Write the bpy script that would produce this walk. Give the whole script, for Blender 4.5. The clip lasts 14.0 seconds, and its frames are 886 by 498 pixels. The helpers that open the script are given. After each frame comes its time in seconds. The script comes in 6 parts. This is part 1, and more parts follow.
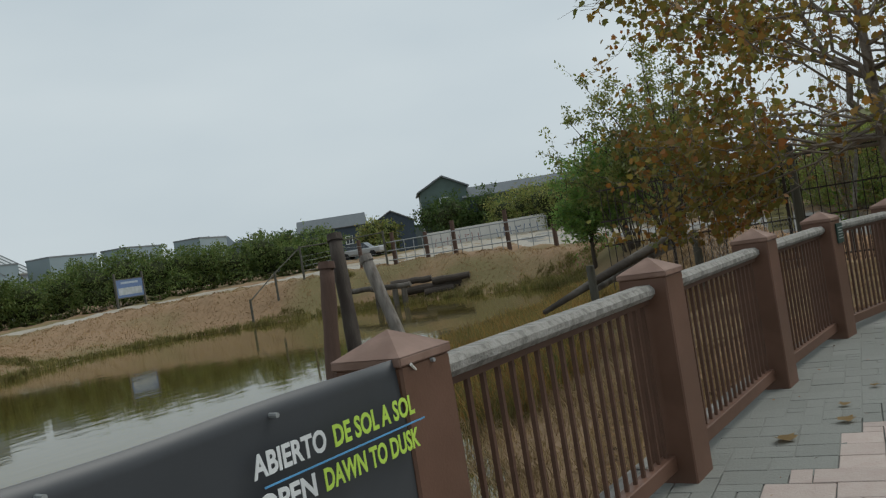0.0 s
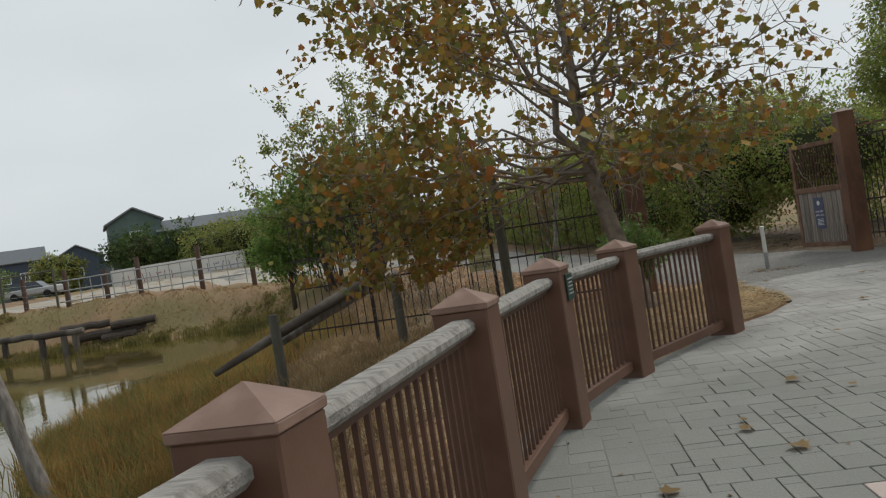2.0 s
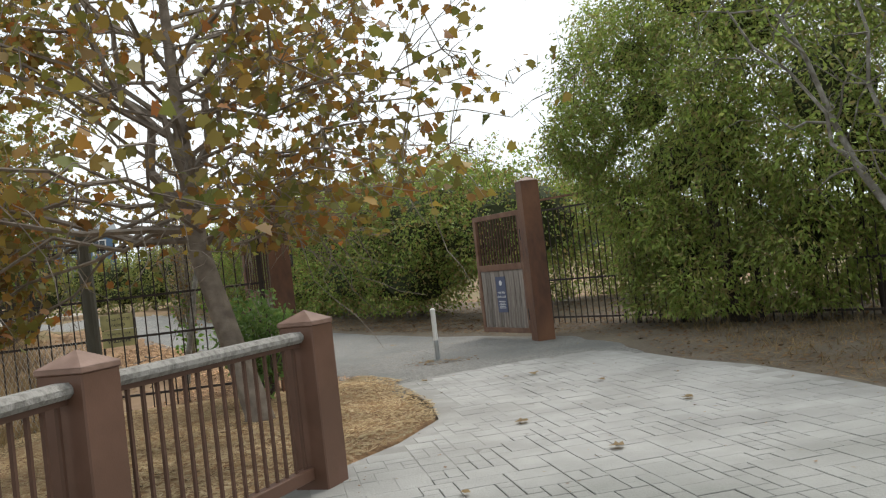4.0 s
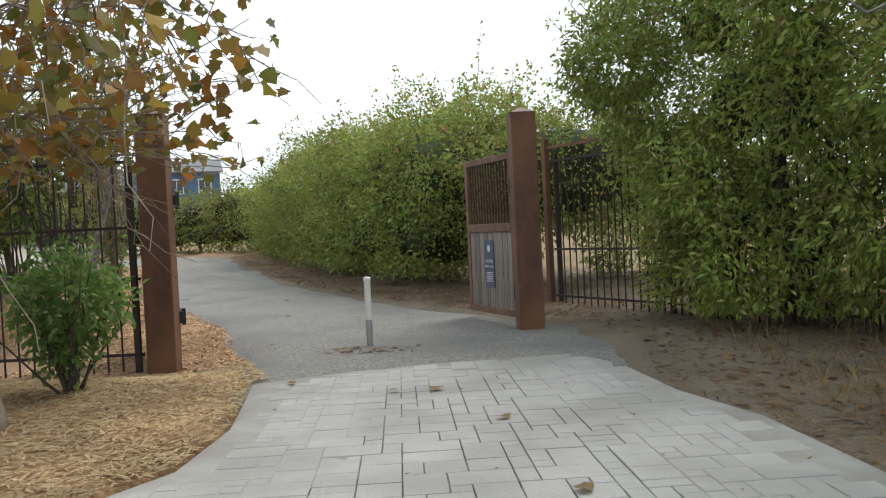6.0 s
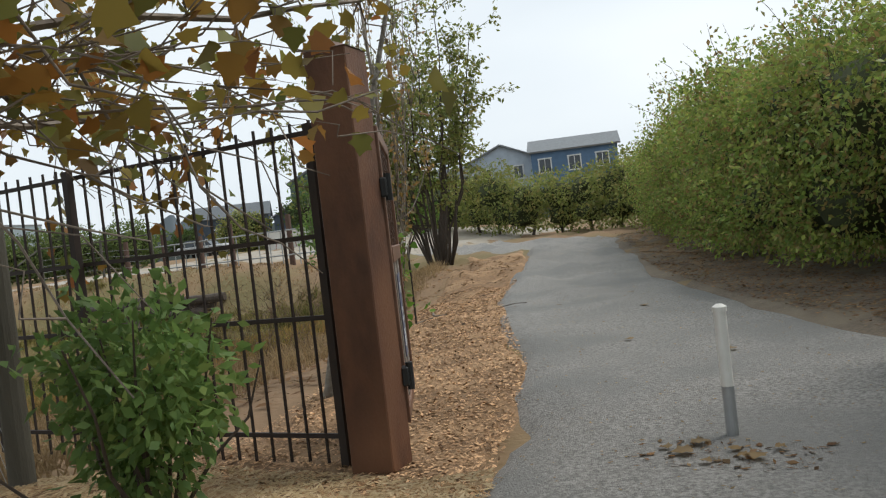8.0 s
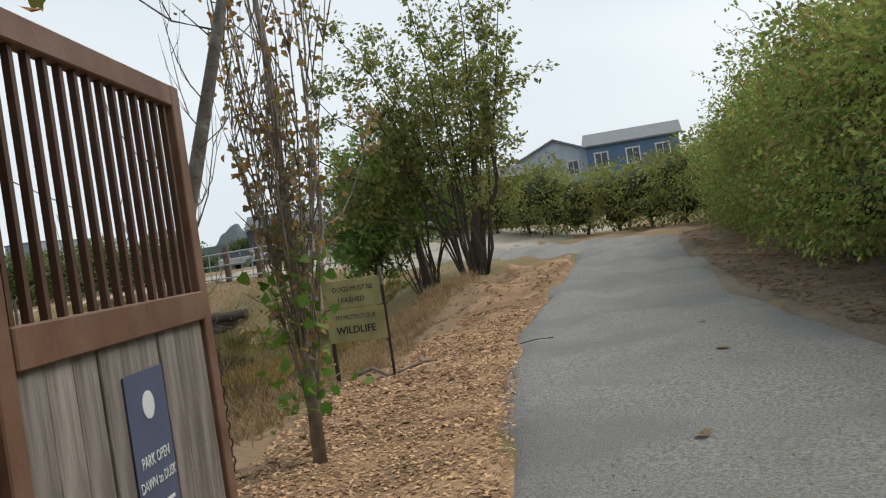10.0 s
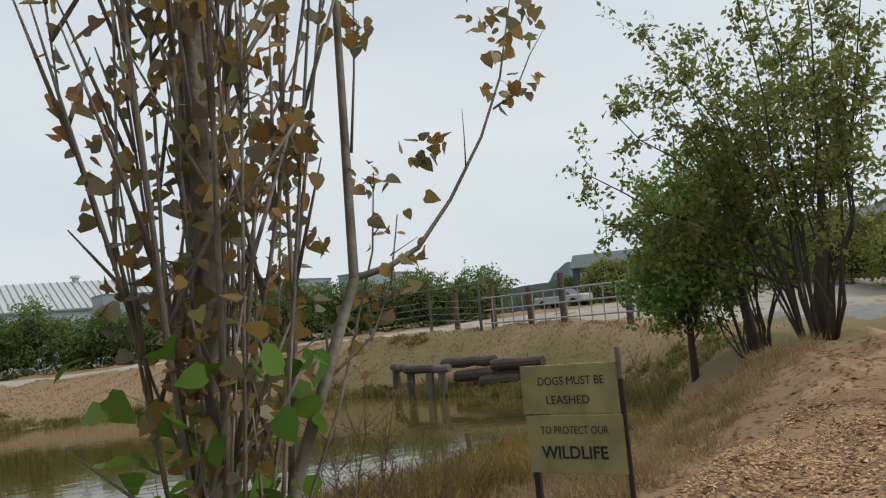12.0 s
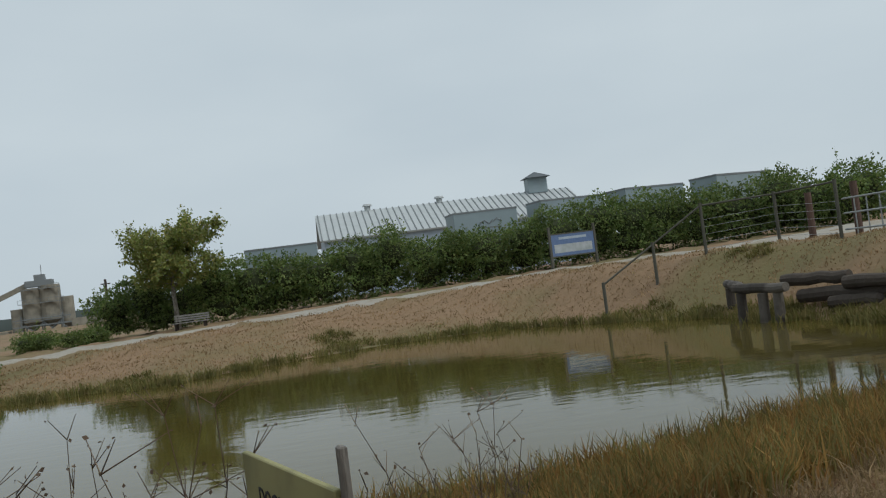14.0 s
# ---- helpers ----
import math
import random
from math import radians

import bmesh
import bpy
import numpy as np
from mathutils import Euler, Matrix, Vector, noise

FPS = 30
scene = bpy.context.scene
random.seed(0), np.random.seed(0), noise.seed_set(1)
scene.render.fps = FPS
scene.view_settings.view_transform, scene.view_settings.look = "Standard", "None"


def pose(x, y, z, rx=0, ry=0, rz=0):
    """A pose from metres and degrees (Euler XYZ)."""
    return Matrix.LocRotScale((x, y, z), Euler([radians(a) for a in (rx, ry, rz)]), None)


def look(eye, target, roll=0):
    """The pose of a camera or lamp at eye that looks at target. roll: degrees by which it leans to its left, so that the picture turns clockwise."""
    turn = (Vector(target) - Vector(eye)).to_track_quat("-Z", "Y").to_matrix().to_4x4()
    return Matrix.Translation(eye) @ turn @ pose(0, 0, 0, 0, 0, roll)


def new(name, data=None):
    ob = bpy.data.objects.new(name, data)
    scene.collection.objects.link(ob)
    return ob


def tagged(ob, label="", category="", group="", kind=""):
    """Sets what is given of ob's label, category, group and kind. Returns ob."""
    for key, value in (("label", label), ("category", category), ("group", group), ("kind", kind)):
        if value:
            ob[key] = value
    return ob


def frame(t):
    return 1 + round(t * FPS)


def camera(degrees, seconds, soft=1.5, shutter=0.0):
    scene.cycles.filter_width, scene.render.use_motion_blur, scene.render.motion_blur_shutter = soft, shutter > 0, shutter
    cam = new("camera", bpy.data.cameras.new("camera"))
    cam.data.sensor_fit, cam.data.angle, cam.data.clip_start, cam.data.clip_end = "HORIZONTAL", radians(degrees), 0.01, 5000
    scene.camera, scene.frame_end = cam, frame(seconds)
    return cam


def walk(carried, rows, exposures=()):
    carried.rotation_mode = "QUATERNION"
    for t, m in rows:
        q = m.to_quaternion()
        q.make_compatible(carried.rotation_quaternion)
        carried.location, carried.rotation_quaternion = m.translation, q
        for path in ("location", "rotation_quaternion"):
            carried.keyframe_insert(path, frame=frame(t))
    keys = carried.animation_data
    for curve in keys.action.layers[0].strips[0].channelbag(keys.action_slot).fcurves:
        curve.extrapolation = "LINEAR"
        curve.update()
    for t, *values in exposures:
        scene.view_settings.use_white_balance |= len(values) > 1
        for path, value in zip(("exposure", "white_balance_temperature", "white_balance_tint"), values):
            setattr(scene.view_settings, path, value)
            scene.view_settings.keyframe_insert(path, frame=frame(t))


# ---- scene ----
cam = camera(54.5, 14.0, soft=1.2)
PATH = [
    (0, (0.794, 0.045, 1.456), (-0.356, 1.682, 1.453), -9.2),
    (0.5, (0.475, 0.633, 1.472), (-0.658, 2.28, 1.487), -9.3),
    (1, (0.223, 1.309, 1.483), (-0.873, 2.981, 1.509), -8.5),
    (1.5, (0.037, 1.993, 1.493), (-0.892, 3.764, 1.535), -8.2),
    (2, (0.002, 2.775, 1.482), (-0.541, 4.699, 1.454), -9.0),
    (2.5, (0.095, 3.597, 1.47), (-0.089, 5.585, 1.363), -8.0),
    (3, (0.379, 4.559, 1.45), (0.535, 6.551, 1.361), -6.1),
    (3.2, (0.496, 4.931, 1.451), (0.698, 6.92, 1.435), -6.1),
    (5.3, (2.57, 8.332, 1.355), (2.382, 10.322, 1.415), -6.6),
    (5.5, (2.879, 8.691, 1.328), (2.708, 10.684, 1.325), -5.8),
    (6, (3.185, 9.767, 1.265), (2.971, 11.755, 1.219), -2.9),
    (6.5, (3.324, 10.848, 1.314), (2.856, 12.792, 1.311), -5.4),
    (7, (3.374, 11.92, 1.337), (2.707, 13.805, 1.369), -5.9),
    (7.2, (3.297, 12.37, 1.348), (2.463, 14.187, 1.372), -5.3),
    (9.3, (1.767, 16.751, 1.397), (0.587, 18.365, 1.336), -7.3),
    (9.5, (1.642, 17.098, 1.403), (0.458, 18.709, 1.344), -7.4),
    (10, (1.316, 17.842, 1.374), (0.103, 19.432, 1.359), -8.4),
    (10.5, (0.759, 18.616, 1.389), (-0.617, 20.068, 1.399), -10.9),
    (11, (0.187, 19.446, 1.412), (-1.193, 20.893, 1.424), -10.8),
    (11.5, (-0.37, 20.344, 1.474), (-1.813, 21.726, 1.548), -10.1),
    (11.6, (-0.48, 20.518, 1.474), (-1.987, 21.828, 1.576), -7.0),
    (11.8, (-0.685, 20.858, 1.471), (-2.29, 22.041, 1.639), -8.9),
    (11.9, (-0.786, 21.026, 1.461), (-2.451, 22.123, 1.608), -5.9),
    (12, (-0.883, 21.196, 1.467), (-2.586, 22.23, 1.635), -5.4),
    (12.2, (-1.068, 21.55, 1.468), (-2.821, 22.494, 1.658), -6.2),
    (12.4, (-1.265, 21.901, 1.472), (-3.059, 22.766, 1.653), -5.3),
    (12.5, (-1.372, 22.078, 1.477), (-3.187, 22.9, 1.651), -6.0),
    (13, (-1.928, 22.997, 1.519), (-3.868, 23.459, 1.659), -5.0),
    (13.5, (-2.517, 23.933, 1.528), (-4.503, 24.157, 1.614), -6.0),
    (14, (-3.087, 24.882, 1.549), (-5.077, 25.074, 1.601), -7.3),
]
walk(cam, [(t, look(eye, target, roll)) for t, eye, target, roll in PATH],
     exposures=[(0, -0.05, 6300, 6), (1.5, 0.02, 6400, 8), (2.2, 0.22, 6750, 10), (2.5, 0.38, 6850, 10), (3.2, 0.85, 6700, 10), (5.3, 0.80, 6480, 10), (5.5, 0.78, 6450, 10), (6.0, 0.88, 6470, 10), (7.2, 0.52, 6480, 10),
                (9.3, 0.53, 6480, 10), (10.5, 0.34, 6480, 10), (11.5, 0.26, 6520, 10), (12.5, 0.06, 6450, 10), (13, -0.2, 6260, 7), (14, -0.1, 6150, 6)])

# ---- world, sun ----
world = bpy.data.worlds.new("overcast_sky")
scene.world = world
world.use_nodes = True
wn, wl = world.node_tree.nodes, world.node_tree.links
wn.clear()
w_out = wn.new("ShaderNodeOutputWorld")
w_bg = wn.new("ShaderNodeBackground")
w_sky = wn.new("ShaderNodeTexSky")
w_sky.sky_type = "NISHITA"
w_sky.sun_disc = False
w_sky.sun_elevation, w_sky.sun_rotation = radians(52), radians(38)
w_sky.dust_density, w_sky.air_density = 4.0, 1.0
w_hsv = wn.new("ShaderNodeHueSaturation")
w_hsv.inputs["Saturation"].default_value = 0.25
w_tc = wn.new("ShaderNodeTexCoord")
w_map = wn.new("ShaderNodeMapping")
w_map.inputs["Scale"].default_value = (1.2, 1.2, 3.5)
w_noise = wn.new("ShaderNodeTexNoise")
w_noise.inputs["Scale"].default_value = 1.6
w_noise.inputs["Detail"].default_value = 4
w_noise.inputs["Roughness"].default_value = 0.45
w_ramp = wn.new("ShaderNodeValToRGB")
w_ramp.color_ramp.elements[0].position, w_ramp.color_ramp.elements[1].position = 0.3, 0.75
w_ramp.color_ramp.elements[0].color = (5.6, 6.25, 6.75, 1)
w_ramp.color_ramp.elements[1].color = (7.0, 7.5, 7.75, 1)
w_mix = wn.new("ShaderNodeMixRGB")
w_mix.inputs[0].default_value = 0.86
wl.new(w_sky.outputs[0], w_hsv.inputs["Color"])
wl.new(w_tc.outputs["Generated"], w_map.inputs[0])
wl.new(w_map.outputs[0], w_noise.inputs["Vector"])
wl.new(w_noise.outputs["Fac"], w_ramp.inputs[0])
wl.new(w_hsv.outputs[0], w_mix.inputs[1])
wl.new(w_ramp.outputs[0], w_mix.inputs[2])
wl.new(w_mix.outputs[0], w_bg.inputs["Color"])
w_bg.inputs["Strength"].default_value = 0.1
wl.new(w_bg.outputs[0], w_out.inputs[0])

sun_data = bpy.data.lights.new("sun", "SUN")
sun_data.energy, sun_data.angle, sun_data.color = 1.4, radians(28), (1.0, 0.96, 0.9)
sun = new("sun", sun_data)
sun.matrix_world = pose(0, 0, 30, 38, 0, 142)


# ---- materials ----
def mat(name, base, rough=0.8, metal=0.0, second=None, scale=6.0, amount=0.5, bump=0.0, bump_scale=40.0, stain=None,
        stain_scale=0.8, vary=0.0, island=False, leaf=False, spec=0.3, stretch=None, world_grain=False, low_y_tone=None):
    """A node material: base and second colour mixed by fine noise, stains by coarse noise, value varied by piece, relief by bump."""
    m = bpy.data.materials.new(name)
    m.use_nodes = True
    n, l = m.node_tree.nodes, m.node_tree.links
    b = n["Principled BSDF"]
    b.inputs["Roughness"].default_value = rough
    b.inputs["Metallic"].default_value = metal
    b.inputs["Specular IOR Level"].default_value = spec
    tc = n.new("ShaderNodeTexCoord")
    vec = n.new("ShaderNodeNewGeometry").outputs["Position"] if world_grain else tc.outputs["Object"]
    if stretch:
        mp = n.new("ShaderNodeMapping")
        mp.inputs["Scale"].default_value = stretch
        l.new(vec, mp.inputs[0])
        vec = mp.outputs[0]
    col = None

    def mixed(a, bcol, sc, lo, hi, fac):
        nz = n.new("ShaderNodeTexNoise")
        nz.inputs["Scale"].default_value = sc
        nz.inputs["Detail"].default_value = 6
        l.new(vec, nz.inputs["Vector"])
        rp = n.new("ShaderNodeMapRange")
        rp.inputs[1].default_value, rp.inputs[2].default_value = lo, hi
        rp.inputs[4].default_value = fac
        l.new(nz.outputs["Fac"], rp.inputs[0])
        mx = n.new("ShaderNodeMixRGB")
        l.new(rp.outputs[0], mx.inputs[0])
        if isinstance(a, tuple):
            mx.inputs[1].default_value = (*a, 1)
        else:
            l.new(a, mx.inputs[1])
        mx.inputs[2].default_value = (*bcol, 1)
        return mx.outputs[0]

    col = mixed(base, second or tuple(c * 0.7 for c in base), scale, 0.35, 0.65, amount)
    if stain:
        col = mixed(col, stain, stain_scale, 0.45, 0.62, 0.8)
    # Blends towards a darker tone at low y, its edge broken up by noise.
    if low_y_tone:
        tone, start, end = low_y_tone
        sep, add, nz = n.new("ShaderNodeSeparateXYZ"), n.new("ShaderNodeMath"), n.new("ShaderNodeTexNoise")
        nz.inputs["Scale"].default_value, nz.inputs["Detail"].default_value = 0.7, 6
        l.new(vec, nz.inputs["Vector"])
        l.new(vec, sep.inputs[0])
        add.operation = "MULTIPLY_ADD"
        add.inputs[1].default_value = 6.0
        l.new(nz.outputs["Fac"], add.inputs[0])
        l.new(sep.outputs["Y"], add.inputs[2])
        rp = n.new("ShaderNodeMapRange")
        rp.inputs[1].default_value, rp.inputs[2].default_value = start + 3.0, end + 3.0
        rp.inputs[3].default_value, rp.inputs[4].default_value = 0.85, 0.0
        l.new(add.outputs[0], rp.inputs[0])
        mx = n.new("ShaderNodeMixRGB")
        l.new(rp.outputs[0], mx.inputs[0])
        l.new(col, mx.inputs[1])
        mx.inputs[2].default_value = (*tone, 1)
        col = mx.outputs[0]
    if vary:
        if island:
            src = n.new("ShaderNodeNewGeometry").outputs["Random Per Island"]
        else:
            src = n.new("ShaderNodeObjectInfo").outputs["Random"]
        rp = n.new("ShaderNodeMapRange")
        rp.inputs[3].default_value, rp.inputs[4].default_value = 1 - vary, 1 + vary
        l.new(src, rp.inputs[0])
        hs = n.new("ShaderNodeHueSaturation")
        l.new(rp.outputs[0], hs.inputs["Value"])
        l.new(col, hs.inputs["Color"])
        col = hs.outputs[0]
    l.new(col, b.inputs["Base Color"])
    if bump:
        nz = n.new("ShaderNodeTexNoise")
        nz.inputs["Scale"].default_value = bump_scale
        nz.inputs["Detail"].default_value = 5
        l.new(vec, nz.inputs["Vector"])
        bp = n.new("ShaderNodeBump")
        bp.inputs["Strength"].default_value = bump
        bp.inputs["Distance"].default_value = 0.02
        l.new(nz.outputs["Fac"], bp.inputs["Height"])
        l.new(bp.outputs[0], b.inputs["Normal"])
    if leaf:
        tr = n.new("ShaderNodeBsdfTranslucent")
        l.new(col, tr.inputs["Color"])
        ms = n.new("ShaderNodeMixShader")
        ms.inputs[0].default_value = 0.42
        l.new(b.outputs[0], ms.inputs[1])
        l.new(tr.outputs[0], ms.inputs[2])
        l.new(ms.outputs[0], n["Material Output"].inputs[0])
    return m


def leaf_mat(name, colours, rough=0.55):
    """A leaf material whose colour is picked per leaf from a few colours."""
    m = bpy.data.materials.new(name)
    m.use_nodes = True
    n, l = m.node_tree.nodes, m.node_tree.links
    b = n["Principled BSDF"]
    b.inputs["Roughness"].default_value = rough
    b.inputs["Specular IOR Level"].default_value = 0.3
    g = n.new("ShaderNodeNewGeometry")
    rp = n.new("ShaderNodeValToRGB")
    cr = rp.color_ramp
    cr.elements[0].position, cr.elements[0].color = 0.0, (*colours[0], 1)
    cr.elements[1].position, cr.elements[1].color = 1.0, (*colours[-1], 1)
    for i, c in enumerate(colours[1:-1], 1):
        e = cr.elements.new(i / (len(colours) - 1))
        e.color = (*c, 1)
    l.new(g.outputs["Random Per Island"], rp.inputs[0])
    tc = n.new("ShaderNodeTexCoord")
    nz = n.new("ShaderNodeTexNoise")
    nz.inputs["Scale"].default_value = 0.9
    l.new(tc.outputs["Object"], nz.inputs["Vector"])
    mr = n.new("ShaderNodeMapRange")
    mr.inputs[1].default_value, mr.inputs[2].default_value = 0.35, 0.65
    mr.inputs[3].default_value, mr.inputs[4].default_value = 0.75, 1.25
    l.new(nz.outputs["Fac"], mr.inputs[0])
    hs = n.new("ShaderNodeHueSaturation")
    l.new(mr.outputs[0], hs.inputs["Value"])
    l.new(rp.outputs[0], hs.inputs["Color"])
    l.new(hs.outputs[0], b.inputs["Base Color"])
    tr = n.new("ShaderNodeBsdfTranslucent")
    l.new(hs.outputs[0], tr.inputs["Color"])
    ms = n.new("ShaderNodeMixShader")
    ms.inputs[0].default_value = 0.42
    l.new(b.outputs[0], ms.inputs[1])
    l.new(tr.outputs[0], ms.inputs[2])
    l.new(ms.outputs[0], n["Material Output"].inputs[0])
    return m


M_ground = mat("dry_grass_soil", (0.255, 0.168, 0.098), 0.95, second=(0.185, 0.122, 0.07), scale=3.0, stain=(0.14, 0.125, 0.052),
               stain_scale=0.16, bump=0.9, bump_scale=9)
M_dirt = mat("brown_dirt", (0.175, 0.14, 0.105), 0.95, second=(0.105, 0.085, 0.062), scale=22, amount=0.8, stain=(0.20, 0.165, 0.12), stain_scale=0.9, bump=0.5, bump_scale=75)
M_gravel = mat("crushed_gravel", (0.32, 0.308, 0.285), 0.92, second=(0.135, 0.13, 0.122), scale=42, amount=0.9, stain=(0.185, 0.183, 0.174),
               stain_scale=0.6, bump=0.9, bump_scale=90)
M_trail = mat("pale_trail", (0.36, 0.33, 0.28), 0.95, scale=4, stain=(0.29, 0.25, 0.19), stain_scale=0.4, bump=0.3)
M_chips_bed = mat("wood_chip_bed", (0.30, 0.18, 0.095), 0.95, second=(0.15, 0.10, 0.06), scale=22, amount=0.9, stain=(0.40, 0.26, 0.145), stain_scale=1.4, bump=1.0, bump_scale=45)
M_chip = mat("wood_chip", (0.48, 0.30, 0.165), 0.9, second=(0.27, 0.16, 0.085), vary=0.65, island=True)
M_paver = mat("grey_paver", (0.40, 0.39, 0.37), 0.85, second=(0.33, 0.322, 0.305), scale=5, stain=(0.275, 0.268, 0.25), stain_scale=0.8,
              vary=0.05, bump=0.4, bump_scale=60, world_grain=True, low_y_tone=((0.168, 0.172, 0.155), 9.5, 13.5))
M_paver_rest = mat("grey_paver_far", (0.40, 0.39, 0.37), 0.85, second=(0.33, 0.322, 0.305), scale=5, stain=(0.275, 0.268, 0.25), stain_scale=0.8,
                   vary=0.05, island=True, bump=0.4, bump_scale=60, world_grain=True, low_y_tone=((0.168, 0.172, 0.155), 9.5, 13.5))
M_slab = mat("paving_bed", (0.26, 0.254, 0.238), 0.9, second=(0.065, 0.063, 0.058), scale=3.5, amount=0.95, bump=0.4, bump_scale=50, low_y_tone=((0.15, 0.15, 0.138), 9.5, 13.5))
M_pink = mat("pink_paver", (0.40, 0.335, 0.30), 0.85, second=(0.35, 0.27, 0.24), scale=9, vary=0.1, island=True, bump=0.3, bump_scale=60)
M_brown = mat("brown_painted_steel", (0.115, 0.058, 0.036), 0.5, second=(0.085, 0.042, 0.026), scale=4, stain=(0.145, 0.075, 0.05), stain_scale=2.5, bump=0.06, bump_scale=90, spec=0.4)
M_brown_lt = mat("worn_cap_paint", (0.19, 0.118, 0.088), 0.55, second=(0.15, 0.085, 0.062), scale=7, stain=(0.25, 0.16, 0.125), stain_scale=6, bump=0.05)
M_balu = mat("baluster_paint", (0.10, 0.052, 0.034), 0.55, second=(0.06, 0.032, 0.022), scale=8)
M_rail = mat("weathered_grey_timber", (0.315, 0.30, 0.275), 0.85, second=(0.20, 0.19, 0.17), scale=5, stain=(0.15, 0.14, 0.125), stain_scale=6, bump=0.6, bump_scale=25, stretch=(4, 1, 4))
M_rust = mat("rusted_steel", (0.135, 0.059, 0.031), 0.6, second=(0.06, 0.027, 0.017), scale=9, amount=0.75, stain=(0.20, 0.092, 0.046), stain_scale=2.2, bump=0.25, bump_scale=60, spec=0.45, stretch=(1, 1, 0.45))
M_gate = mat("worn_gate_paint", (0.165, 0.082, 0.048), 0.55, second=(0.10, 0.048, 0.029), scale=7, amount=0.7, stain=(0.21, 0.12, 0.08), stain_scale=3.0, bump=0.12, bump_scale=70, spec=0.4)
M_iron = mat("dark_iron", (0.035, 0.028, 0.025), 0.6, second=(0.055, 0.036, 0.028), scale=8)
M_black = mat("black_plastic", (0.025, 0.027, 0.028), 0.5)
M_board = mat("weathered_boards", (0.30, 0.265, 0.235), 0.85, second=(0.15, 0.125, 0.105), scale=5, amount=0.9, vary=0.25, bump=0.5, bump_scale=30, stretch=(6, 6, 0.6))
M_pile = mat("creosote_pile", (0.06, 0.047, 0.04), 0.85, second=(0.035, 0.028, 0.025), scale=4, stain=(0.10, 0.085, 0.07), stain_scale=2, bump=0.8, bump_scale=18, stretch=(3, 3, 0.4))
M_pile_rd = mat("red_brown_pile", (0.12, 0.075, 0.058), 0.85, second=(0.08, 0.05, 0.04), scale=4, bump=0.6, bump_scale=18, stretch=(3, 3, 0.4))
M_pile_gy = mat("grey_bleached_pile", (0.27, 0.245, 0.22), 0.85, second=(0.12, 0.105, 0.09), scale=4, amount=0.9, bump=0.8, bump_scale=18, stretch=(3, 3, 0.6))
M_post_gn = mat("green_grey_post", (0.11, 0.105, 0.085), 0.85, second=(0.075, 0.07, 0.055), scale=5, bump=0.5, stretch=(3, 3, 0.5))
M_log = mat("old_log", (0.075, 0.063, 0.053), 0.9, second=(0.04, 0.034, 0.03), scale=5, stain=(0.16, 0.14, 0.12), stain_scale=1.2, bump=0.9, bump_scale=14)
M_bark = mat("sycamore_bark", (0.25, 0.21, 0.17), 0.9, second=(0.11, 0.088, 0.07), scale=6, amount=0.8, bump=0.6, bump_scale=20)
M_bark_dk = mat("dark_bark", (0.085, 0.068, 0.055), 0.9, second=(0.05, 0.04, 0.033), scale=8, bump=0.9, bump_scale=22)
M_bark_pop = mat("poplar_bark", (0.28, 0.245, 0.20), 0.85, second=(0.12, 0.10, 0.08), scale=9, amount=0.8, bump=0.4, bump_scale=40)
M_print = mat("worn_print", (0.36, 0.38, 0.37), 0.6)
M_apron = mat("dusty_concrete", (0.35, 0.34, 0.32), 0.9, second=(0.28, 0.272, 0.255), scale=5, amount=0.8, low_y_tone=((0.165, 0.168, 0.152), 9.5, 13.5), stain=(0.21, 0.20, 0.178), stain_scale=0.9, bump=0.3, bump_scale=70)
M_bark_pl = mat("pale_bark", (0.31, 0.295, 0.26), 0.85, second=(0.13, 0.115, 0.095), scale=9, amount=0.9, stain=(0.12, 0.105, 0.085), stain_scale=5.0, bump=0.8, bump_scale=30)
M_galv = mat("galvanised_pipe", (0.36, 0.37, 0.37), 0.5, metal=0.4, second=(0.28, 0.29, 0.29), scale=6)
M_white = mat("white_plastic", (0.74, 0.73, 0.69), 0.5, second=(0.62, 0.6, 0.55), scale=8)
M_banner = mat("grey_vinyl", (0.045, 0.048, 0.054), 0.42, second=(0.036, 0.039, 0.044), scale=3, bump=0.15, bump_scale=3, spec=0.5)
M_lime = mat("lime_print", (0.50, 0.70, 0.10), 0.5)
M_pale = mat("pale_print", (0.70, 0.71, 0.71), 0.5)
M_cyan = mat("blue_print", (0.12, 0.34, 0.60), 0.5)
M_poster = mat("slate_blue_poster", (0.09, 0.105, 0.175), 0.45)
M_signpl = mat("olive_sign_board", (0.33, 0.305, 0.14), 0.7, second=(0.27, 0.25, 0.115), scale=5, stain=(0.215, 0.20, 0.095), stain_scale=4)
M_ink = mat("black_lettering", (0.02, 0.022, 0.03), 0.6)
M_green_pl = mat("green_plaque", (0.03, 0.055, 0.045), 0.5)
# Dark filler colour stands in for the shade deep in the foliage.
M_hedgecore = mat("hedge_inner_shade", (0.05, 0.06, 0.025), 0.95, second=(0.018, 0.022, 0.01), scale=5, bump=1.0, bump_scale=8)
M_house_bl = mat("blue_siding", (0.095, 0.165, 0.27), 0.8, scale=2)
M_house_lt = mat("pale_blue_siding", (0.40, 0.46, 0.53), 0.8, scale=2)
M_house_gn = mat("grey_green_siding", (0.12, 0.165, 0.15), 0.8, scale=2)
M_house_dk = mat("slate_siding", (0.055, 0.075, 0.10), 0.8, scale=2)
M_roof = mat("grey_shingles", (0.20, 0.215, 0.225), 0.85, scale=3, bump=0.3)
M_roofdk = mat("dark_shingles", (0.13, 0.145, 0.155), 0.85, scale=3, bump=0.3)
